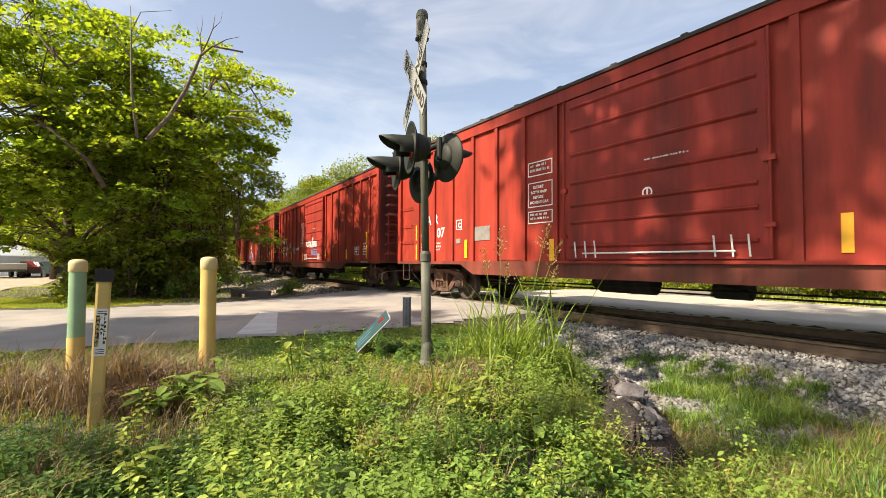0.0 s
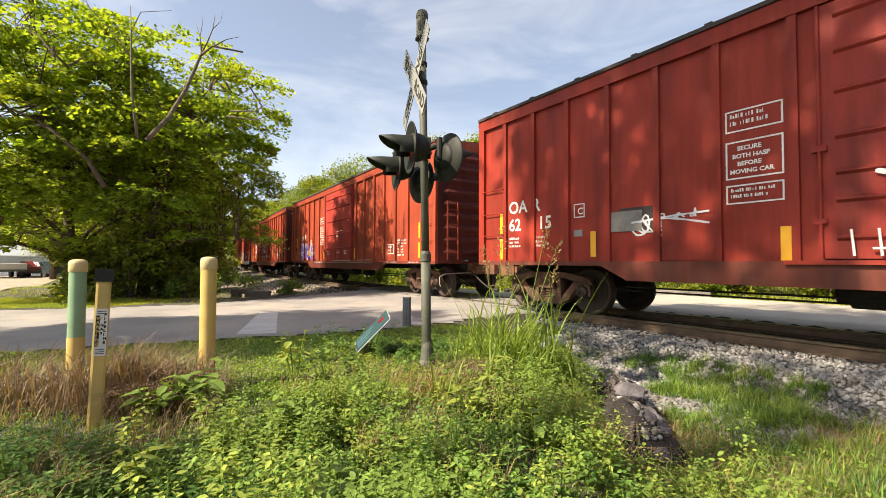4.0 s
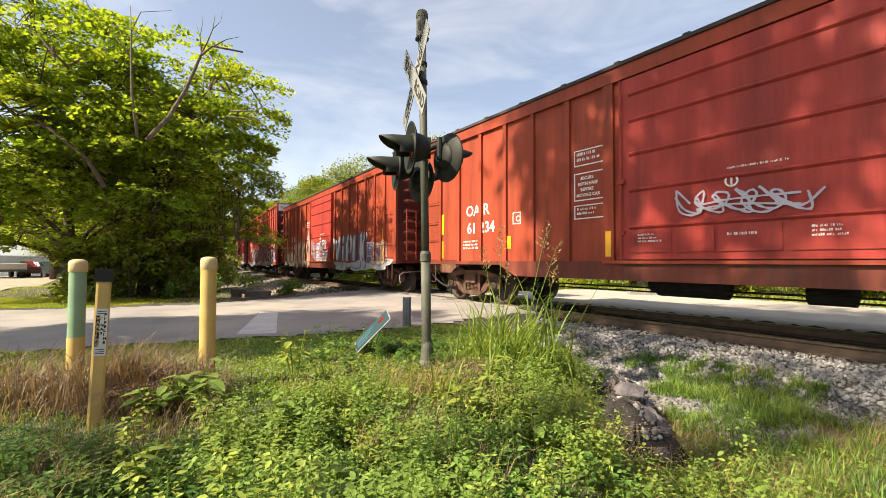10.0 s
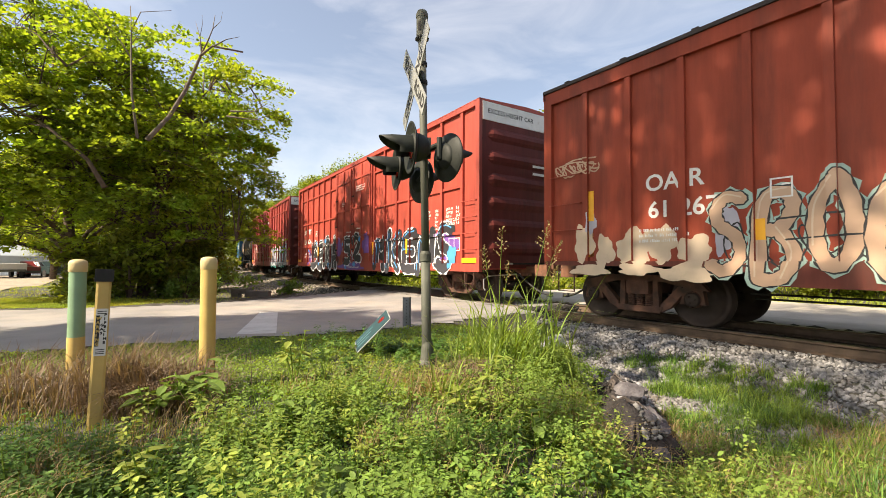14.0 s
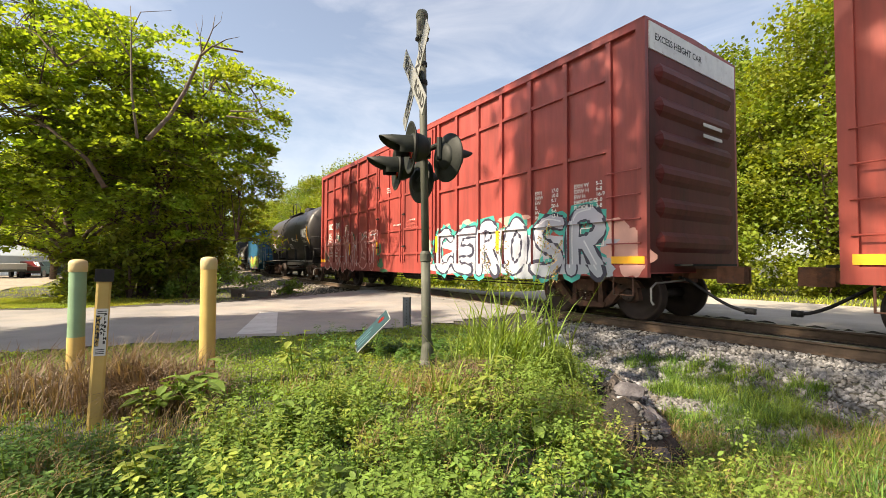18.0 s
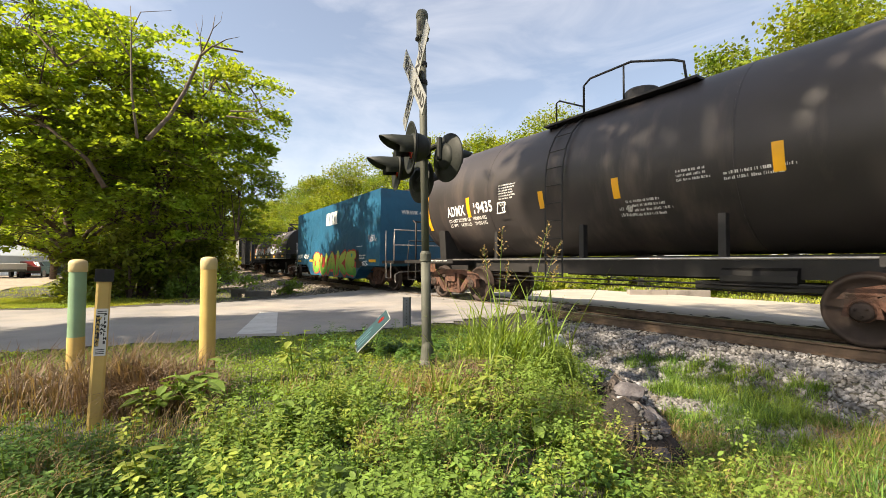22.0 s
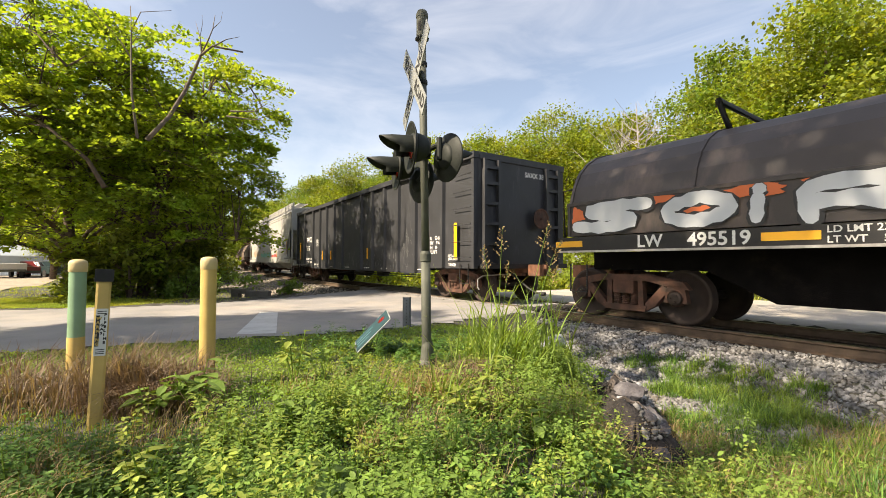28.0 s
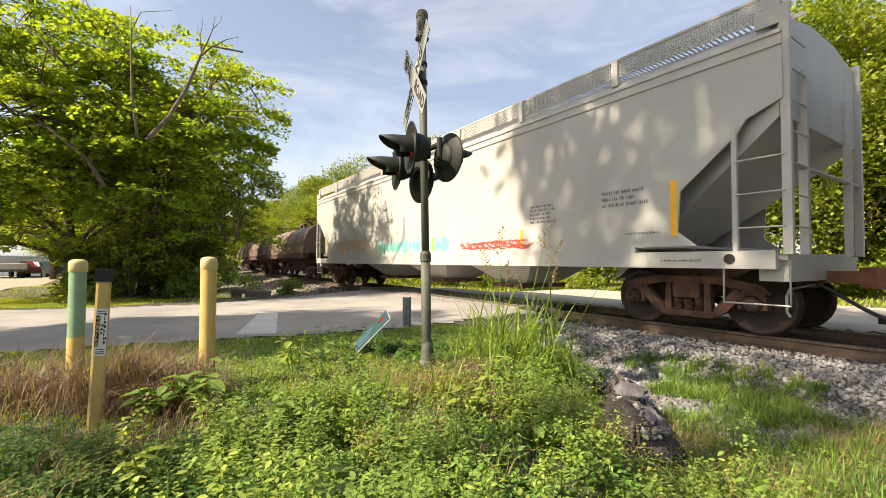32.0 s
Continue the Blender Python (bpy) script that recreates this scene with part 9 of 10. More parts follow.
    spray(car, "GUAKE", -2.45, 3.35, 0.42, 1.46, flat, fade, G_RED, halo=None, thick=1.05, edge=0.05, seed=11, label="yellow-green graffiti letters edged in red and white")
    clouds(car, ((2.9, 1.3, 0.09, 0.07), (0.5, 1.25, 0.06, 0.06), (-1.6, 1.0, 0.05, 0.05), (0.0, 0.75, 0.04, 0.06), (1.5, 0.65, 0.05, 0.06)), flat, G_TEAL, 8, 0.014, "green sprayed dots")
    scrawl(car, 3.95, 4.45, 0.88, 1.02, flat, G_WHITE, 13, 0.03, 4, 1)
    scrawl(car, 4.45, 5.15, 1.70, 2.05, flat_relief(-1.564), G_LILAC, 19, 0.016, 4, 2, "thin pale scrawled tag")
    return car


blue_car(134.62, 147.46)


# shade under the coil car, put into the well frame's near-black colour
M_PIT = material("soot_caked_underframe", (0.007, 0.006, 0.006), 0.95, vary=0.4, scale=4, grime=(0.02, 0.015, 0.012), grime_scale=2, grime_at=0.55, bump=0.3, spec=0.1)


# ---------------------------------------------------------------- black and brown coil cars with rounded hoods
def coil_car(front, rear, label, hood_paint, frame_paint, detailed):
    car, h = rolling("covered_coil_car", label, "coil car", front, rear, 1.05)
    b = h - 0.2
    out = [(-1.56, 1.52), (-1.56, 2.12), (-1.5, 2.16)]
    for k in range(1, 12):
        a = math.pi * k / 12
        out.append((-1.46 * math.cos(a), 2.16 + 1.10 * math.sin(a)))
    out += [(1.5, 2.16), (1.56, 2.12), (1.56, 1.52)]
    bm = bmesh.new()
    prism(bm, out, "x", -b, b)
    part("hood", bm, hood_paint, car)
    for i in range(7):
        x = -b + 0.05 + (2 * b - 0.1) * i / 6
        bm = bmesh.new()
        prism(bm, [(y * 1.012, 1.5 + (z - 1.5) * 1.012) for y, z in out], "x", x - 0.03, x + 0.03)
        part("hood_band", bm, hood_paint, car)
    bm = bmesh.new()
    for sy in (-1, 1):
        box(bm, -b, b, min(sy * 1.55, sy * 1.585), max(sy * 1.55, sy * 1.585), 2.08, 2.14)
    part("hood_seam", bm, hood_paint, car)
    for sy in (-1, 1):
        bm = bmesh.new()
        box(bm, -h, h, min(sy * 1.3, sy * 1.59), max(sy * 1.3, sy * 1.59), 1.24, 1.50)
        part("side_sill", bm, frame_paint, car)
        bm = bmesh.new()
        box(bm, -h, h, min(sy * 1.58, sy * 1.61), max(sy * 1.58, sy * 1.61), 1.22, 1.255)
        part("sill_edge", bm, M_BRIGHT if detailed else frame_paint, car)
    bm = bmesh.new()
    prism(bm, [(-h + 0.2, 0.9), (-h + 2.3, 0.9), (-h + 3.2, 0.45), (h - 3.2, 0.45), (h - 2.3, 0.9), (h - 0.2, 0.9), (h - 0.2, 1.24), (-h + 0.2, 1.24)], "y", -0.75, 0.75)
    part("well_frame", bm, M_PIT if detailed else frame_paint, car, "well frame coloured black for the shade under the car" if detailed else "")
    for sx in (-1, 1):
        railing(car, [(sx * (b - 2.3), -0.3, 3.15), (sx * (b - 2.35), -0.9, 3.55), (sx * (b - 2.35), 0.9, 3.55), (sx * (b - 2.3), 0.3, 3.15)], frame_paint, 0.05, "lifting_arm")
        stirrup(car, sx * (h - 0.4), -1.5, frame_paint)
        railing(car, [(sx * (h - 0.1), -1.5, 1.3), (sx * (h - 0.05), -1.5, 2.4), (sx * (h - 0.3), -1.55, 2.4)], frame_paint, 0.016)
    bm = bmesh.new()
    prism(bm, [(-0.3, 3.2), (-0.3, 3.6), (-0.2, 3.68), (0.5, 3.68), (0.6, 3.6), (0.6, 3.2), (0.48, 3.2), (0.42, 3.52), (-0.12, 3.52), (-0.18, 3.2)], "y", -0.12, 0.12)
    part("lifting_bracket", bm, frame_paint, car)
    bm = bmesh.new()
    tube(bm, [(-1.2, -1.1, 0.85), (-0.1, -1.1, 0.85)], 0.2, 14)
    tube(bm, [(0.6, -1.1, 0.8), (1.4, -1.1, 0.8)], 0.13, 12)
    part("air_reservoir", bm, frame_paint, car)
    if detailed:
        letters(car, "LW", -5.2, 1.29, 0.20, y=-1.594, bold=0.014)
        letters(car, "495519", -4.42, 1.29, 0.20, y=-1.594, bold=0.014)
        letters(car, "LD LMT 232200", -2.85, 1.40, 0.085, y=-1.594)
        letters(car, "LT WT    53800", -2.85, 1.28, 0.085, y=-1.594)
        letters(car, "286K", -1.17, 1.32, 0.1, y=-1.594)
        outline_plate(car, -1.02, 1.36, 0.42, 0.18, y=-1.594)
        for x in (-6.55, -3.2, -0.45, 2.6, 5.6):
            reflector(car, x, 1.32, 1.43, y=-1.594, lying=True)
        bars(car, 4.2, 2.9, 0.9, 0.2, 2, y=-1.2, seed=3)
        flat = flat_relief(-1.582)
        clouds(car, ((-6.35, 1.85, 0.14, 0.20), (-5.0, 2.02, 0.5, 0.08), (-3.6, 2.0, 0.4, 0.10), (-2.6, 2.0, 0.45, 0.10), (-1.6, 1.85, 0.3, 0.2), (-4.3, 1.80, 0.22, 0.2), (-0.6, 2.05, 0.2, 0.05)), flat, G_ORANGE, 3, label="orange sprayed patches")
        chalk = fade_paint("sprayed_streaky_white", (0.62, 0.64, 0.66), (0.46, 0.48, 0.50), 1.5, 2.1)
        for k, (ch, x0, x1, w) in enumerate((("S", -6.5, -4.9, 1.5), ("O", -4.9, -3.7, 1.5), ("I", -3.85, -3.2, 1.1), ("R", -3.3, -1.65, 1.4), ("B", -0.3, 0.55, 1.2), ("H", 0.5, 1.4, 1.1), ("E", 1.35, 2.1, 1.1), ("O", 2.1, 2.9, 1.2))):
            spray(car, ch, x0, x1, 1.53, 2.10, flat, chalk, G_BLACK, thick=w * (0.76 if x1 - x0 > 1 else 0.85), edge=0.03, seed=5 + k, label="white block graffiti edged in black")
        spray(car, "KN", -1.3, -0.4, 1.58, 1.90, flat, G_GREY, G_BLACK, thick=0.8, edge=0.02, seed=16)
        scrawl(car, 3.0, 4.2, 1.6, 1.95, flat, G_GREY, 8, 0.03, 5, 2)
        spray(car, "G", 4.6, 5.4, 1.55, 2.08, flat, G_BLACK, G_WHITE, thick=0.7, edge=0.035, seed=8)
    return car


M_HOODB = material("rusting_black_hood_paint", (0.05, 0.041, 0.038), 0.55, vary=0.25, scale=1.2, grime=(0.14, 0.10, 0.082), grime_scale=0.8, grime_at=0.5, bump=0.08, streak=(1.5, 1.5, 0.5))
M_HOODR = material("faded_brown_hood_paint", (0.17, 0.12, 0.09), 0.6, vary=0.2, scale=1.2, grime=(0.26, 0.20, 0.16), grime_scale=1.2, grime_at=0.52, bump=0.1, streak=(2.5, 2.5, 0.4))
coil_car(149.4, 163.0, "black coil car with a rounded hood and white graffiti", M_HOODB, M_FRAME, True)
coil_car(204.5, 218.0, "faded brown coil car with a rounded hood", M_HOODR, M_RUST, False)
coil_car(220.2, 233.7, "pale brown coil car with a rounded hood", M_HOODR, M_RUST, False)
coil_car(235.9, 249.4, "rusty brown coil car with a rounded hood", M_HOODR, M_RUST, False)


# ---------------------------------------------------------------- black gondola
M_GON = material("dusty_black_gondola_paint", (0.030, 0.031, 0.035), 0.55, vary=0.25, scale=1.4, grime=(0.085, 0.085, 0.088), grime_scale=1.6, grime_at=0.58, bump=0.12, bump_scale=30, streak=(2, 2, 0.5))


def gondola(front, rear):
    car, h = rolling("gondola_car", "black high-sided steel gondola with white lettering", "gondola car", front, rear, 1.55)
    under_gear(car, h, M_FRAME)
    ribs = [1.03, 2.06, 3.09, 4.13, 5.24, 6.75]
    for sy in (-1, 1):
        bm = bmesh.new()
        o = [(-h, 0.88), (-h + 2.2, 0.86), (-h + 2.8, 0.70), (h - 2.8, 0.70), (h - 2.2, 0.86), (h, 0.88), (h, 3.62), (-h, 3.62)]
        prism(bm, o, "y", min(sy * 1.46, sy * 1.50), max(sy * 1.46, sy * 1.50))
        part("side_wall", bm, M_GON, car)
        bm = bmesh.new()
        box(bm, -h - 0.03, h + 0.03, min(sy * 1.44, sy * 1.61), max(sy * 1.44, sy * 1.61), 3.60, 3.76)
        part("top_chord", bm, M_GON, car)
        for sx in (-1, 1):
            for x in ribs:
                bm = bmesh.new()
                prism(bm, [(sx * x - 0.09, sy * 1.495), (sx * x - 0.06, sy * 1.59), (sx * x + 0.06, sy * 1.59), (sx * x + 0.09, sy * 1.495)], "z", 0.74 if x < 5.3 else 0.9, 3.62)
                part("side_rib", bm, M_GON, car)
            bm = bmesh.new()
            box(bm, min(sx * (h - 0.12), sx * h), max(sx * (h - 0.12), sx * h), min(sy * 1.46, sy * 1.59), max(sy * 1.46, sy * 1.59), 0.9, 3.62)
            part("corner_post", bm, M_GON, car)
            rungs(car, sx * 7.3, sx * 8.08, (1.15, 1.55, 1.98, 2.4, 2.82, 3.24), -1.60, M_GON)
            stirrup(car, sx * (h - 0.45), -1.55, M_FRAME)
    bm = bmesh.new()
    box(bm, -h + 0.05, h - 0.05, -1.46, 1.46, 0.95, 1.02)
    part("floor", bm, M_GON, car)
    for sx in (-1, 1):
        bm = bmesh.new()
        box(bm, min(sx * (h - 0.05), sx * h), max(sx * (h - 0.05), sx * h), -1.46, 1.46, 0.95, 3.62)
        part("end_wall", bm, M_GON, car)
        bm = bmesh.new()
        box(bm, min(sx * (h - 0.1), sx * (h + 0.04)), max(sx * (h - 0.1), sx * (h + 0.04)), -1.44, 1.44, 3.6, 3.76)
        part("end_chord", bm, M_GON, car)
        for y in (-1.3, -0.85, 0.85, 1.3):
            bm = bmesh.new()
            box(bm, min(sx * h, sx * (h + 0.12)), max(sx * h, sx * (h + 0.12)), y - 0.04, y + 0.04, 1.0, 3.6)
            part("end_post", bm, M_GON, car)
        for z in (1.5, 2.0, 2.5, 3.0, 3.4):
            for y0 in (-1.26, 0.89):
                bm = bmesh.new()
                box(bm, min(sx * h, sx * (h + 0.11)), max(sx * h, sx * (h + 0.11)), y0, y0 + 0.37, z - 0.04, z + 0.04)
                part("end_step", bm, M_GON, car)
        bm = bmesh.new()
        box(bm, min(sx * h, sx * (h + 0.3)), max(sx * h, sx * (h + 0.3)), -1.4, 1.4, 0.88, 1.0)
        part("end_sill", bm, M_FRAME, car)
    bm = bmesh.new()
    lathe(bm, [(0.27, 0), (0.28, 0.03), (0.25, 0.03), (0.23, 0.01), (0.04, 0.02), (0.04, 0.06), (0, 0.06)], Matrix.Translation((h + 0.15, 0.55, 2.2)) @ Matrix.Rotation(math.pi / 2, 4, "Y"), 18)
    part("brake_wheel", bm, M_RUST, car)
    ys = -1.503
    letters(car, "SAXX", -6.52, 2.05, 0.26, y=ys, bold=0.014)
    letters(car, "385", -6.48, 1.60, 0.26, y=ys, bold=0.014)
    letters(car, "LD LMT  204500", -6.50, 1.12, 0.11, y=ys)
    letters(car, "LT WT     81500", -6.50, 0.95, 0.11, y=ys)
    letters(car, "PLATE", -4.78, 2.02, 0.07, y=ys)
    letters(car, "C", -4.70, 1.86, 0.14, y=ys)
    outline_plate(car, -4.66, 1.96, 0.32, 0.32, y=ys)
    letters(car, "EMPTY LOAD", -5.1, 0.86, 0.08, y=ys)
    letters(car, "IL    52-6", 6.05, 1.66, 0.10, y=ys)
    letters(car, "IW    9-6", 6.05, 1.53, 0.10, y=ys)
    letters(car, "IH    8-", 6.05, 1.40, 0.10, y=ys)
    letters(car, "CU FT", 6.05, 1.27, 0.10, y=ys)
    letters(car, "LIFT AND", 6.98, 1.17, 0.07, y=ys)
    letters(car, "JACK HERE", 6.98, 1.09, 0.07, y=ys)
    letters(car, "2 INCH", 7.0, 0.93, 0.08, y=ys)
    for x in (3.0, 1.5, -0.5, -2.5, -4.4, 5.3):
        bars(car, x, 0.80, 0.5, 0.06, 1, y=ys, seed=int(10 * x))
    rng = random.Random(17)
    dust = flat_paint("pale_dust_scuff", (0.20, 0.20, 0.20))
    for x0, x1, n, top in ((4.3, 5.1, 26, 1.9), (1.2, 4.1, 34, 1.3), (-4.0, 1.0, 34, 1.25), (-6.6, -4.3, 16, 1.4)):
        bm = bmesh.new()
        for i in range(n):
            x, z = rng.uniform(x0, x1), 0.8 + (top - 0.8) * rng.random() ** 1.6
            if min(abs(abs(x) - p) for p in ribs) > 0.12:
                brush(bm, [(x, z), (x + rng.uniform(-0.02, 0.05), z + rng.uniform(0.01, 0.22)), (x + rng.uniform(-0.03, 0.06), z + rng.uniform(0.03, 0.3))], rng.uniform(0.004, 0.014), 0.002 + 0.0002 * i, False, 0.3)
        part("scuff", lay_on(bm, flat_relief(-1.501)), dust, car, "pale scuffs and dust on the side")
    reflector(car, 7.45, 1.12, 2.05, 0.13, y=-1.595)
    reflector(car, -7.38, 1.13, 2.05, 0.13, y=-1.595)
    for x in (3.99, 1.55, -1.0, -3.84, -2.6):
        reflector(car, x, 1.14, 1.55, y=-1.503)
    letters(car, "SAXX 385", 0.1, 3.3, 0.14, y=h + 0.005, end=True)
    return car


gondola(165.55, 181.98)

# ---------------------------------------------------------------- white covered hopper
M_HOP = material("dusty_white_hopper_paint", (0.41, 0.40, 0.375), 0.55, vary=0.1, scale=0.8, grime=(0.36, 0.335, 0.295), grime_scale=0.9, grime_at=0.55, bump=0.05, streak=(1.6, 1.6, 0.35))


def hopper(front, rear):
    car, h = rolling("covered_hopper", "dusty white covered hopper with orange strips", "hopper car", front, rear, 1.45)
    # sloped roof, ridge and side sheets with raking ends
    side = [(-h + 1.05, 1.28), (h - 1.05, 1.28), (h - 1.32, 1.5), (h - 1.28, 2.1), (h - 0.53, 2.76), (h - 0.40, 2.95), (h, 3.12), (h, 3.98), (-h, 3.98), (-h, 3.12), (-h + 0.40, 2.95), (-h + 0.53, 2.76), (-h + 1.28, 2.1), (-h + 1.32, 1.5)]
    for sy in (-1, 1):
        bm = bmesh.new()
        prism(bm, side, "y", min(sy * 1.55, sy * 1.58), max(sy * 1.55, sy * 1.58))
        part("side_sheet", bm, M_HOP, car)
        for z in (3.95, 3.80):
            bm = bmesh.new()
            box(bm, -h, h, min(sy * 1.578, sy * 1.605), max(sy * 1.578, sy * 1.605), z, z + 0.05)
            part("side_rib", bm, M_HOP, car)
        bm = bmesh.new()
        box(bm, -h + 0.1, h - 0.1, min(sy * 1.45, sy * 1.60), max(sy * 1.45, sy * 1.60), 0.96, 1.20)
        box(bm, -h + 2.0, h - 2.0, min(sy * 1.5, sy * 1.605), max(sy * 1.5, sy * 1.605), 1.20, 1.30)
        part("side_sill", bm, M_HOP, car)
    bm = bmesh.new()
    prism(bm, [(-1.58, 3.98), (-1.3, 4.22), (-0.5, 4.36), (0.5, 4.36), (1.3, 4.22), (1.58, 3.98)], "x", -h, h)
    part("roof", bm, M_HOP, car)
    # sloping bays at both ends and the bays between
    for sx in (-1, 1):
        bm = bmesh.new()
        v = [bm.verts.new((sx * (h - 0.05), y, z)) for y, z in ((-1.54, 3.9), (1.54, 3.9), (1.54, 2.9), (-1.54, 2.9))] + [bm.verts.new((sx * (h - 2.9), y, z)) for y, z in ((-1.54, 3.9), (1.54, 3.9), (0.7, 0.75), (-0.7, 0.75))]
        for f in ((0, 1, 2, 3), (3, 2, 6, 7), (0, 3, 7, 4), (2, 1, 5, 6), (4, 5, 1, 0)):
            bm.faces.new([v[i] for i in f])
        bmesh.ops.recalc_face_normals(bm, faces=bm.faces[:])
        part("end_slope", bm, M_HOP, car)
        bm = bmesh.new()
        box(bm, min(sx * (h - 0.06), sx * (h)), max(sx * (h - 0.06), sx * (h)), -1.52, 1.52, 2.9, 4.2)
        part("end_sheet", bm, M_HOP, car)
        for y in (-1.52, -0.95, 0.95, 1.52):
            bm = bmesh.new()
            box(bm, sx * (h + 0.02) - 0.05, sx * (h + 0.02) + 0.05, y - 0.04, y + 0.04, 1.15, 4.3 if abs(y) > 1.2 else 3.6)
            part("end_post", bm, M_HOP, car)
        for y0, y1 in ((-1.55, 0.0), (0.0, 1.55)):
            bm = bmesh.new()
            tube(bm, [(sx * (h + 0.02), y0, 2.3), (sx * (h + 0.02), y1, 2.3)], 0.03, 6)
            part("end_brace", bm, M_HOP, car)
        bm = bmesh.new()
        box(bm, min(sx * (h - 0.3), sx * (h + 0.06)), max(sx * (h - 0.3), sx * (h + 0.06)), -1.55, -1.47, 4.1, 4.3)
        part("post_tie", bm, M_HOP, car)
        bm = bmesh.new()
        box(bm, sx * (h - 0.55) - 0.03, sx * (h - 0.55) + 0.03, -1.60, -1.54, 1.2, 2.85)
        part("ladder_rail", bm, M_HOP, car)
        rungs(car, sx * (h - 0.55), sx * (h + 0.0), (1.5, 1.95, 2.4), -1.6, M_HOP, "ladder_rung")
        for z in (1.5, 1.9, 2.3, 2.7, 3.1, 3.5, 3.9):
            bm = bmesh.new()
            tube(bm, [(sx * (h + 0.06), -1.5, z), (sx * (h + 0.06), -0.97, z)], 0.012, 6)
            part("ladder_rung", bm, M_HOP, car)
        bm = bmesh.new()
        box(bm, min(sx * (h - 0.9), sx * h), max(sx * (h - 0.9), sx * h), -1.5, 1.5, 1.08, 1.14)
        box(bm, min(sx * (h - 0.35), sx * h), max(sx * (h - 0.35), sx * h), -1.4, 1.4, 0.80, 1.08)
        part("end_platform", bm, M_HOP, car)
        stirrup(car, sx * (h - 0.35), -1.52, M_BRIGHT, 0.75)
        bm = bmesh.new()
        box(bm, min(sx * (h - 0.1), sx * (h - 2.9)), max(sx * (h - 0.1), sx * (h - 2.9)), -0.35, 0.35, 0.75, 1.05)
        part("stub_sill", bm, M_RUST, car)
    # outlet hoppers under the floor
    for x in (-3.4, 0.0, 3.4):
        bm = bmesh.new()
        hi = [bm.verts.new((x + a, b, 1.3)) for a, b in ((-1.6, -1.45), (1.6, -1.45), (1.6, 1.45), (-1.6, 1.45))]
        lo = [bm.verts.new((x + a, b, 0.52)) for a, b in ((-0.45, -0.55), (0.45, -0.55), (0.45, 0.55), (-0.45, 0.55))]
        for i in range(4):
            bm.faces.new((hi[i], hi[(i + 1) % 4], lo[(i + 1) % 4], lo[i]))
        bm.faces.new(lo)
        bmesh.ops.recalc_face_normals(bm, faces=bm.faces[:])
        bay = part("outlet_hopper", bm, M_HOP, car)
        bm = bmesh.new()
        box(bm, x - 0.55, x + 0.55, -0.75, 0.75, 0.42, 0.52)
        part("outlet_gate", bm, M_RUST, bay)
    bm = bmesh.new()
    box(bm, -h + 1.28, h - 1.28, -1.4, 1.4, 1.26, 1.3)
    part("floor_plate", bm, M_HOP, car)
    # roof walk of open grating with its posts
    n = int((2 * h - 0.2) / 0.075)
    for y in (-1.12, -0.62):
        bm = bmesh.new()
        box(bm, -h + 0.05, h - 0.02, y - 0.01, y + 0.01, 4.50, 4.56)
        part("walkway_edge", bm, M_HOP, car)
    bm = bmesh.new()
    for i in range(n):
        x = -h + 0.1 + i * 0.075
        box(bm, x, x + 0.012, -1.11, -0.63, 4.52, 4.55)
    part("walkway_grating", bm, M_HOP, car)
    bm = bmesh.new()
    for i in range(2 * n):
        x = -h + 0.1 + i * 0.0375
        box(bm, x, x + 0.018, -1.45, -1.43, 4.24, 4.56)
    for i in range(7):
        box(bm, -h + 0.05, h - 0.02, -1.452, -1.428, 4.27 + 0.04 * i, 4.285 + 0.04 * i)
    box(bm, -h + 0.05, h - 0.02, -1.46, -1.42, 4.54, 4.58)
    part("running_board_screen", bm, M_HOP, car, "perforated running board edge")
    for i in range(9):
        x = -h + 0.1 + i * (2 * h - 0.2) / 8
        bm = bmesh.new()
        box(bm, x - 0.06, x + 0.06, -1.5, -1.40, 4.1, 4.55)
        part("walkway_bracket", bm, M_HOP, car)
    for x in (-5.6, -1.9, 1.9, 5.6):
        bm = bmesh.new()
        box(bm, x - 1.6, x + 1.6, -0.35, 0.35, 4.36, 4.46)
        part("hatch_cover", bm, M_HOP, car)
    ys = -1.584
    reflector(car, 8.0, 1.44, 2.28, 0.10, y=ys)
    reflector(car, -8.0, 1.44, 2.28, 0.10, y=ys)
    for x in (4.75, 1.2, -2.4, -5.6):
        reflector(car, x, 1.35, 1.72, 0.07, y=ys)
    grey = flat_paint("faded_grey_stencil", (0.16, 0.16, 0.15))
    for x, z, w, hh, r in ((7.2, 2.1, 0.9, 0.32, 3), (5.4, 2.0, 0.8, 0.4, 5), (7.5, 1.5, 0.6, 0.06, 1), (8.1, 1.06, 0.6, 0.05, 1)):
        bars(car, x, z, w, hh, r, y=ys if z > 1.3 else -1.606, mat=grey, seed=int(9 * x))
    rng = random.Random(2)
    turquoise = flat_paint("faded_turquoise_spray", (0.15, 0.50, 0.42))
    x = -2.4
    while x < 1.9:
        w = rng.uniform(0.15, 0.4)
        clouds(car, ((x + w / 2, 1.52, w * 0.55, rng.uniform(0.12, 0.24)),), flat_relief(ys), turquoise, int(100 * x), 0.002, "faded turquoise sprayed block")
        x += w + rng.uniform(0.02, 0.1)
    scrawl(car, 2.6, 4.9, 1.32, 1.55, flat_relief(ys), G_RED, 41, 0.025, 9, 2, "thin red scrawled tag")
    scrawl(car, -6.6, -3.1, 1.36, 2.0, flat_relief(ys), flat_paint("faded_tan_spray", (0.40, 0.30, 0.20)), 43, 0.05, 8, 2, "faded tan scrawl")
    bm = bmesh.new()
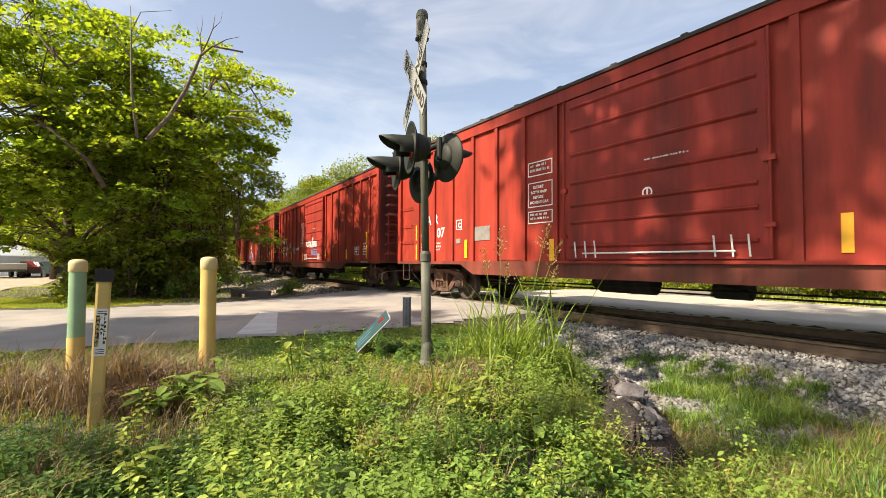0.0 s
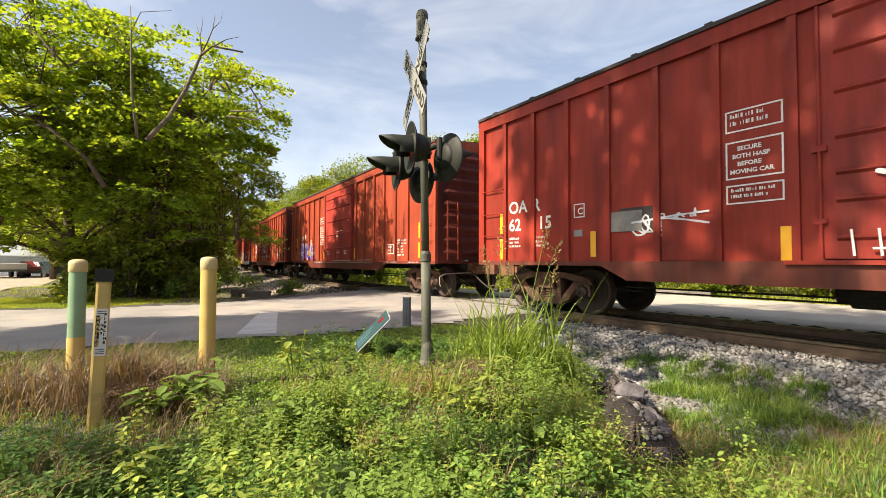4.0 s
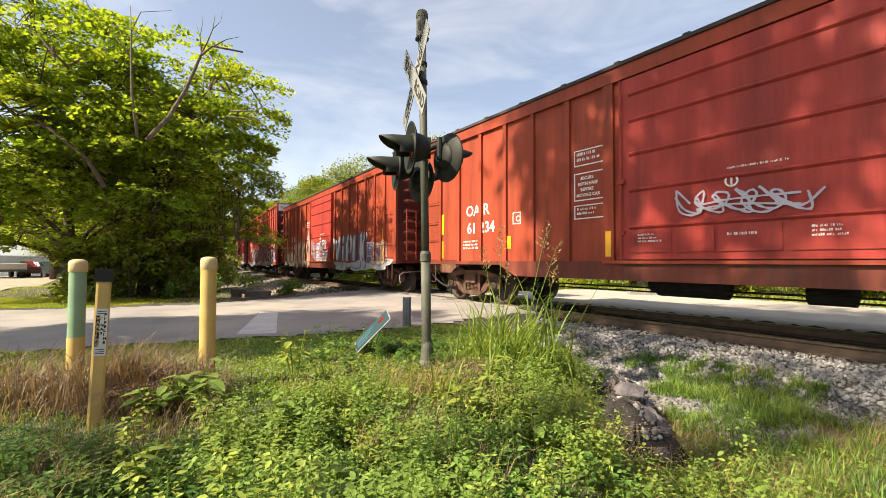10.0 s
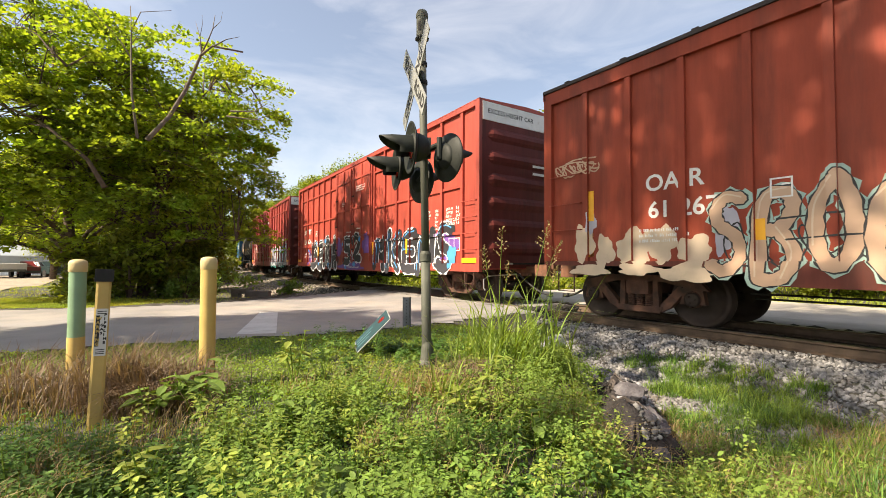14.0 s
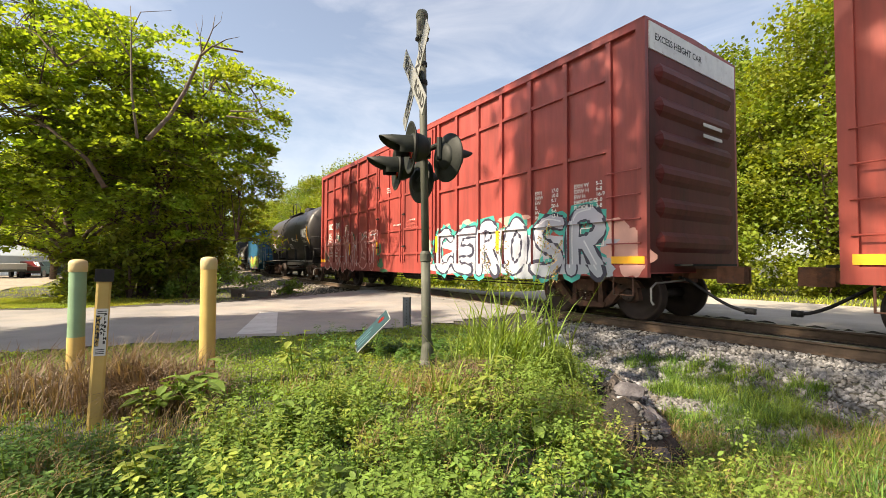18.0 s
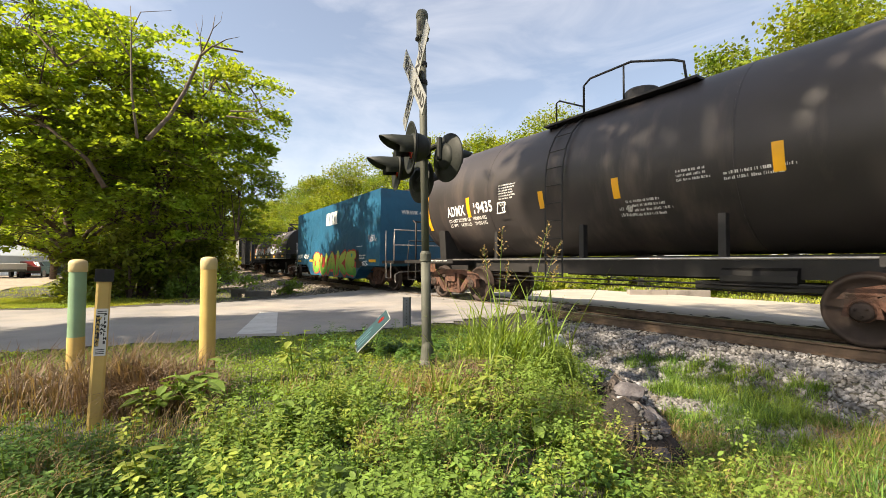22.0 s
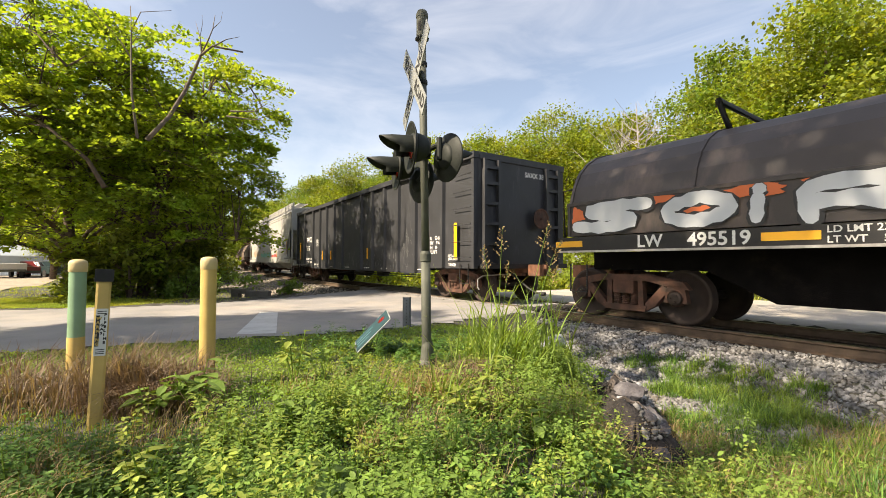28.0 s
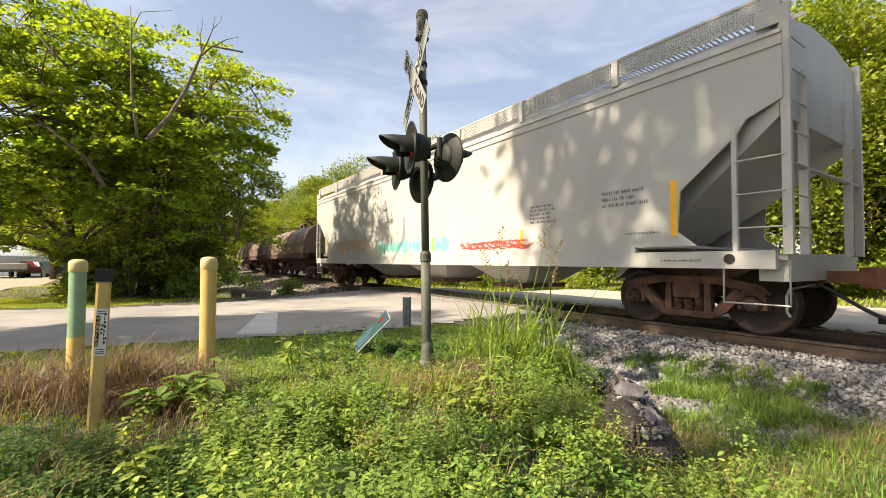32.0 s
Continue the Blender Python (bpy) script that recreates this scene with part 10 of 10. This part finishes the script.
    lathe(bm, [(0.07, 0), (0.07, 0.012), (0, 0.012)], Matrix.Translation((8.75, -1.6, 1.09)) @ Y_SIDE, 14)
    part("jacking_hole", bm, M_BLACK, car)
    return car


hopper(183.38, 202.12)


# ---------------------------------------------------------------- lettering, turned into meshes in one go
def set_lettering():
    made = []
    for parent, body, x, z, size, y, mat, stretch, end, bold in LETTERING:
        cu = bpy.data.curves.new("lettering", "FONT")
        cu.body, cu.size, cu.offset, cu.resolution_u = body, size * 1.35, bold * size * 2, 3
        made.append(new("lettering", cu))
    deps = bpy.context.evaluated_depsgraph_get()
    deps.update()
    for ob, (parent, body, x, z, size, y, mat, stretch, end, bold) in zip(made, LETTERING):
        me = bpy.data.meshes.new_from_object(ob.evaluated_get(deps))
        cu = ob.data
        bpy.data.objects.remove(ob)
        bpy.data.curves.remove(cu)
        for v in me.vertices:
            a, b = v.co.x * stretch, v.co.y
            if end:
                v.co = (y, x + a, z + b)
            else:
                v.co = (x + a, y(z + b) if callable(y) else y, z + b)
        me.materials.clear()
        me.materials.append(mat)
        o = new("lettering", me)
        o.parent = parent
        o["label"] = "stencilled lettering " + body.lower() if len(body) < 4 else "stencilled lettering"

    made = []
    for parent, body, size, m, mat, bold in TEXT_ON:
        cu = bpy.data.curves.new("lettering", "FONT")
        cu.body, cu.size, cu.offset, cu.resolution_u = body, size * 1.35, bold * size * 2, 3
        made.append(new("lettering", cu))
    deps = bpy.context.evaluated_depsgraph_get()
    deps.update()
    for ob, (parent, body, size, m, mat, bold) in zip(made, TEXT_ON):
        me = bpy.data.meshes.new_from_object(ob.evaluated_get(deps))
        cu = ob.data
        bpy.data.objects.remove(ob)
        bpy.data.curves.remove(cu)
        me.transform(m)
        me.materials.clear()
        me.materials.append(mat)
        o = new("lettering", me)
        o.parent = parent


set_lettering()


def motions():
    times = [i * 0.5 for i in range(65)]
    for car, front, rear, inset in AHEAD:
        walk(car, [(t, car_pose(front, rear, inset, t)) for t in times])
    turns = [(i * 0.1, run(i * 0.1) / 0.457) for i in range(321)]
    for wheels, dx in WHEELSETS:
        walk(wheels, [(t, Matrix.Translation((dx, 0, 0.457)) @ Matrix.Rotation(a, 4, "Y")) for t, a in turns])


motions()
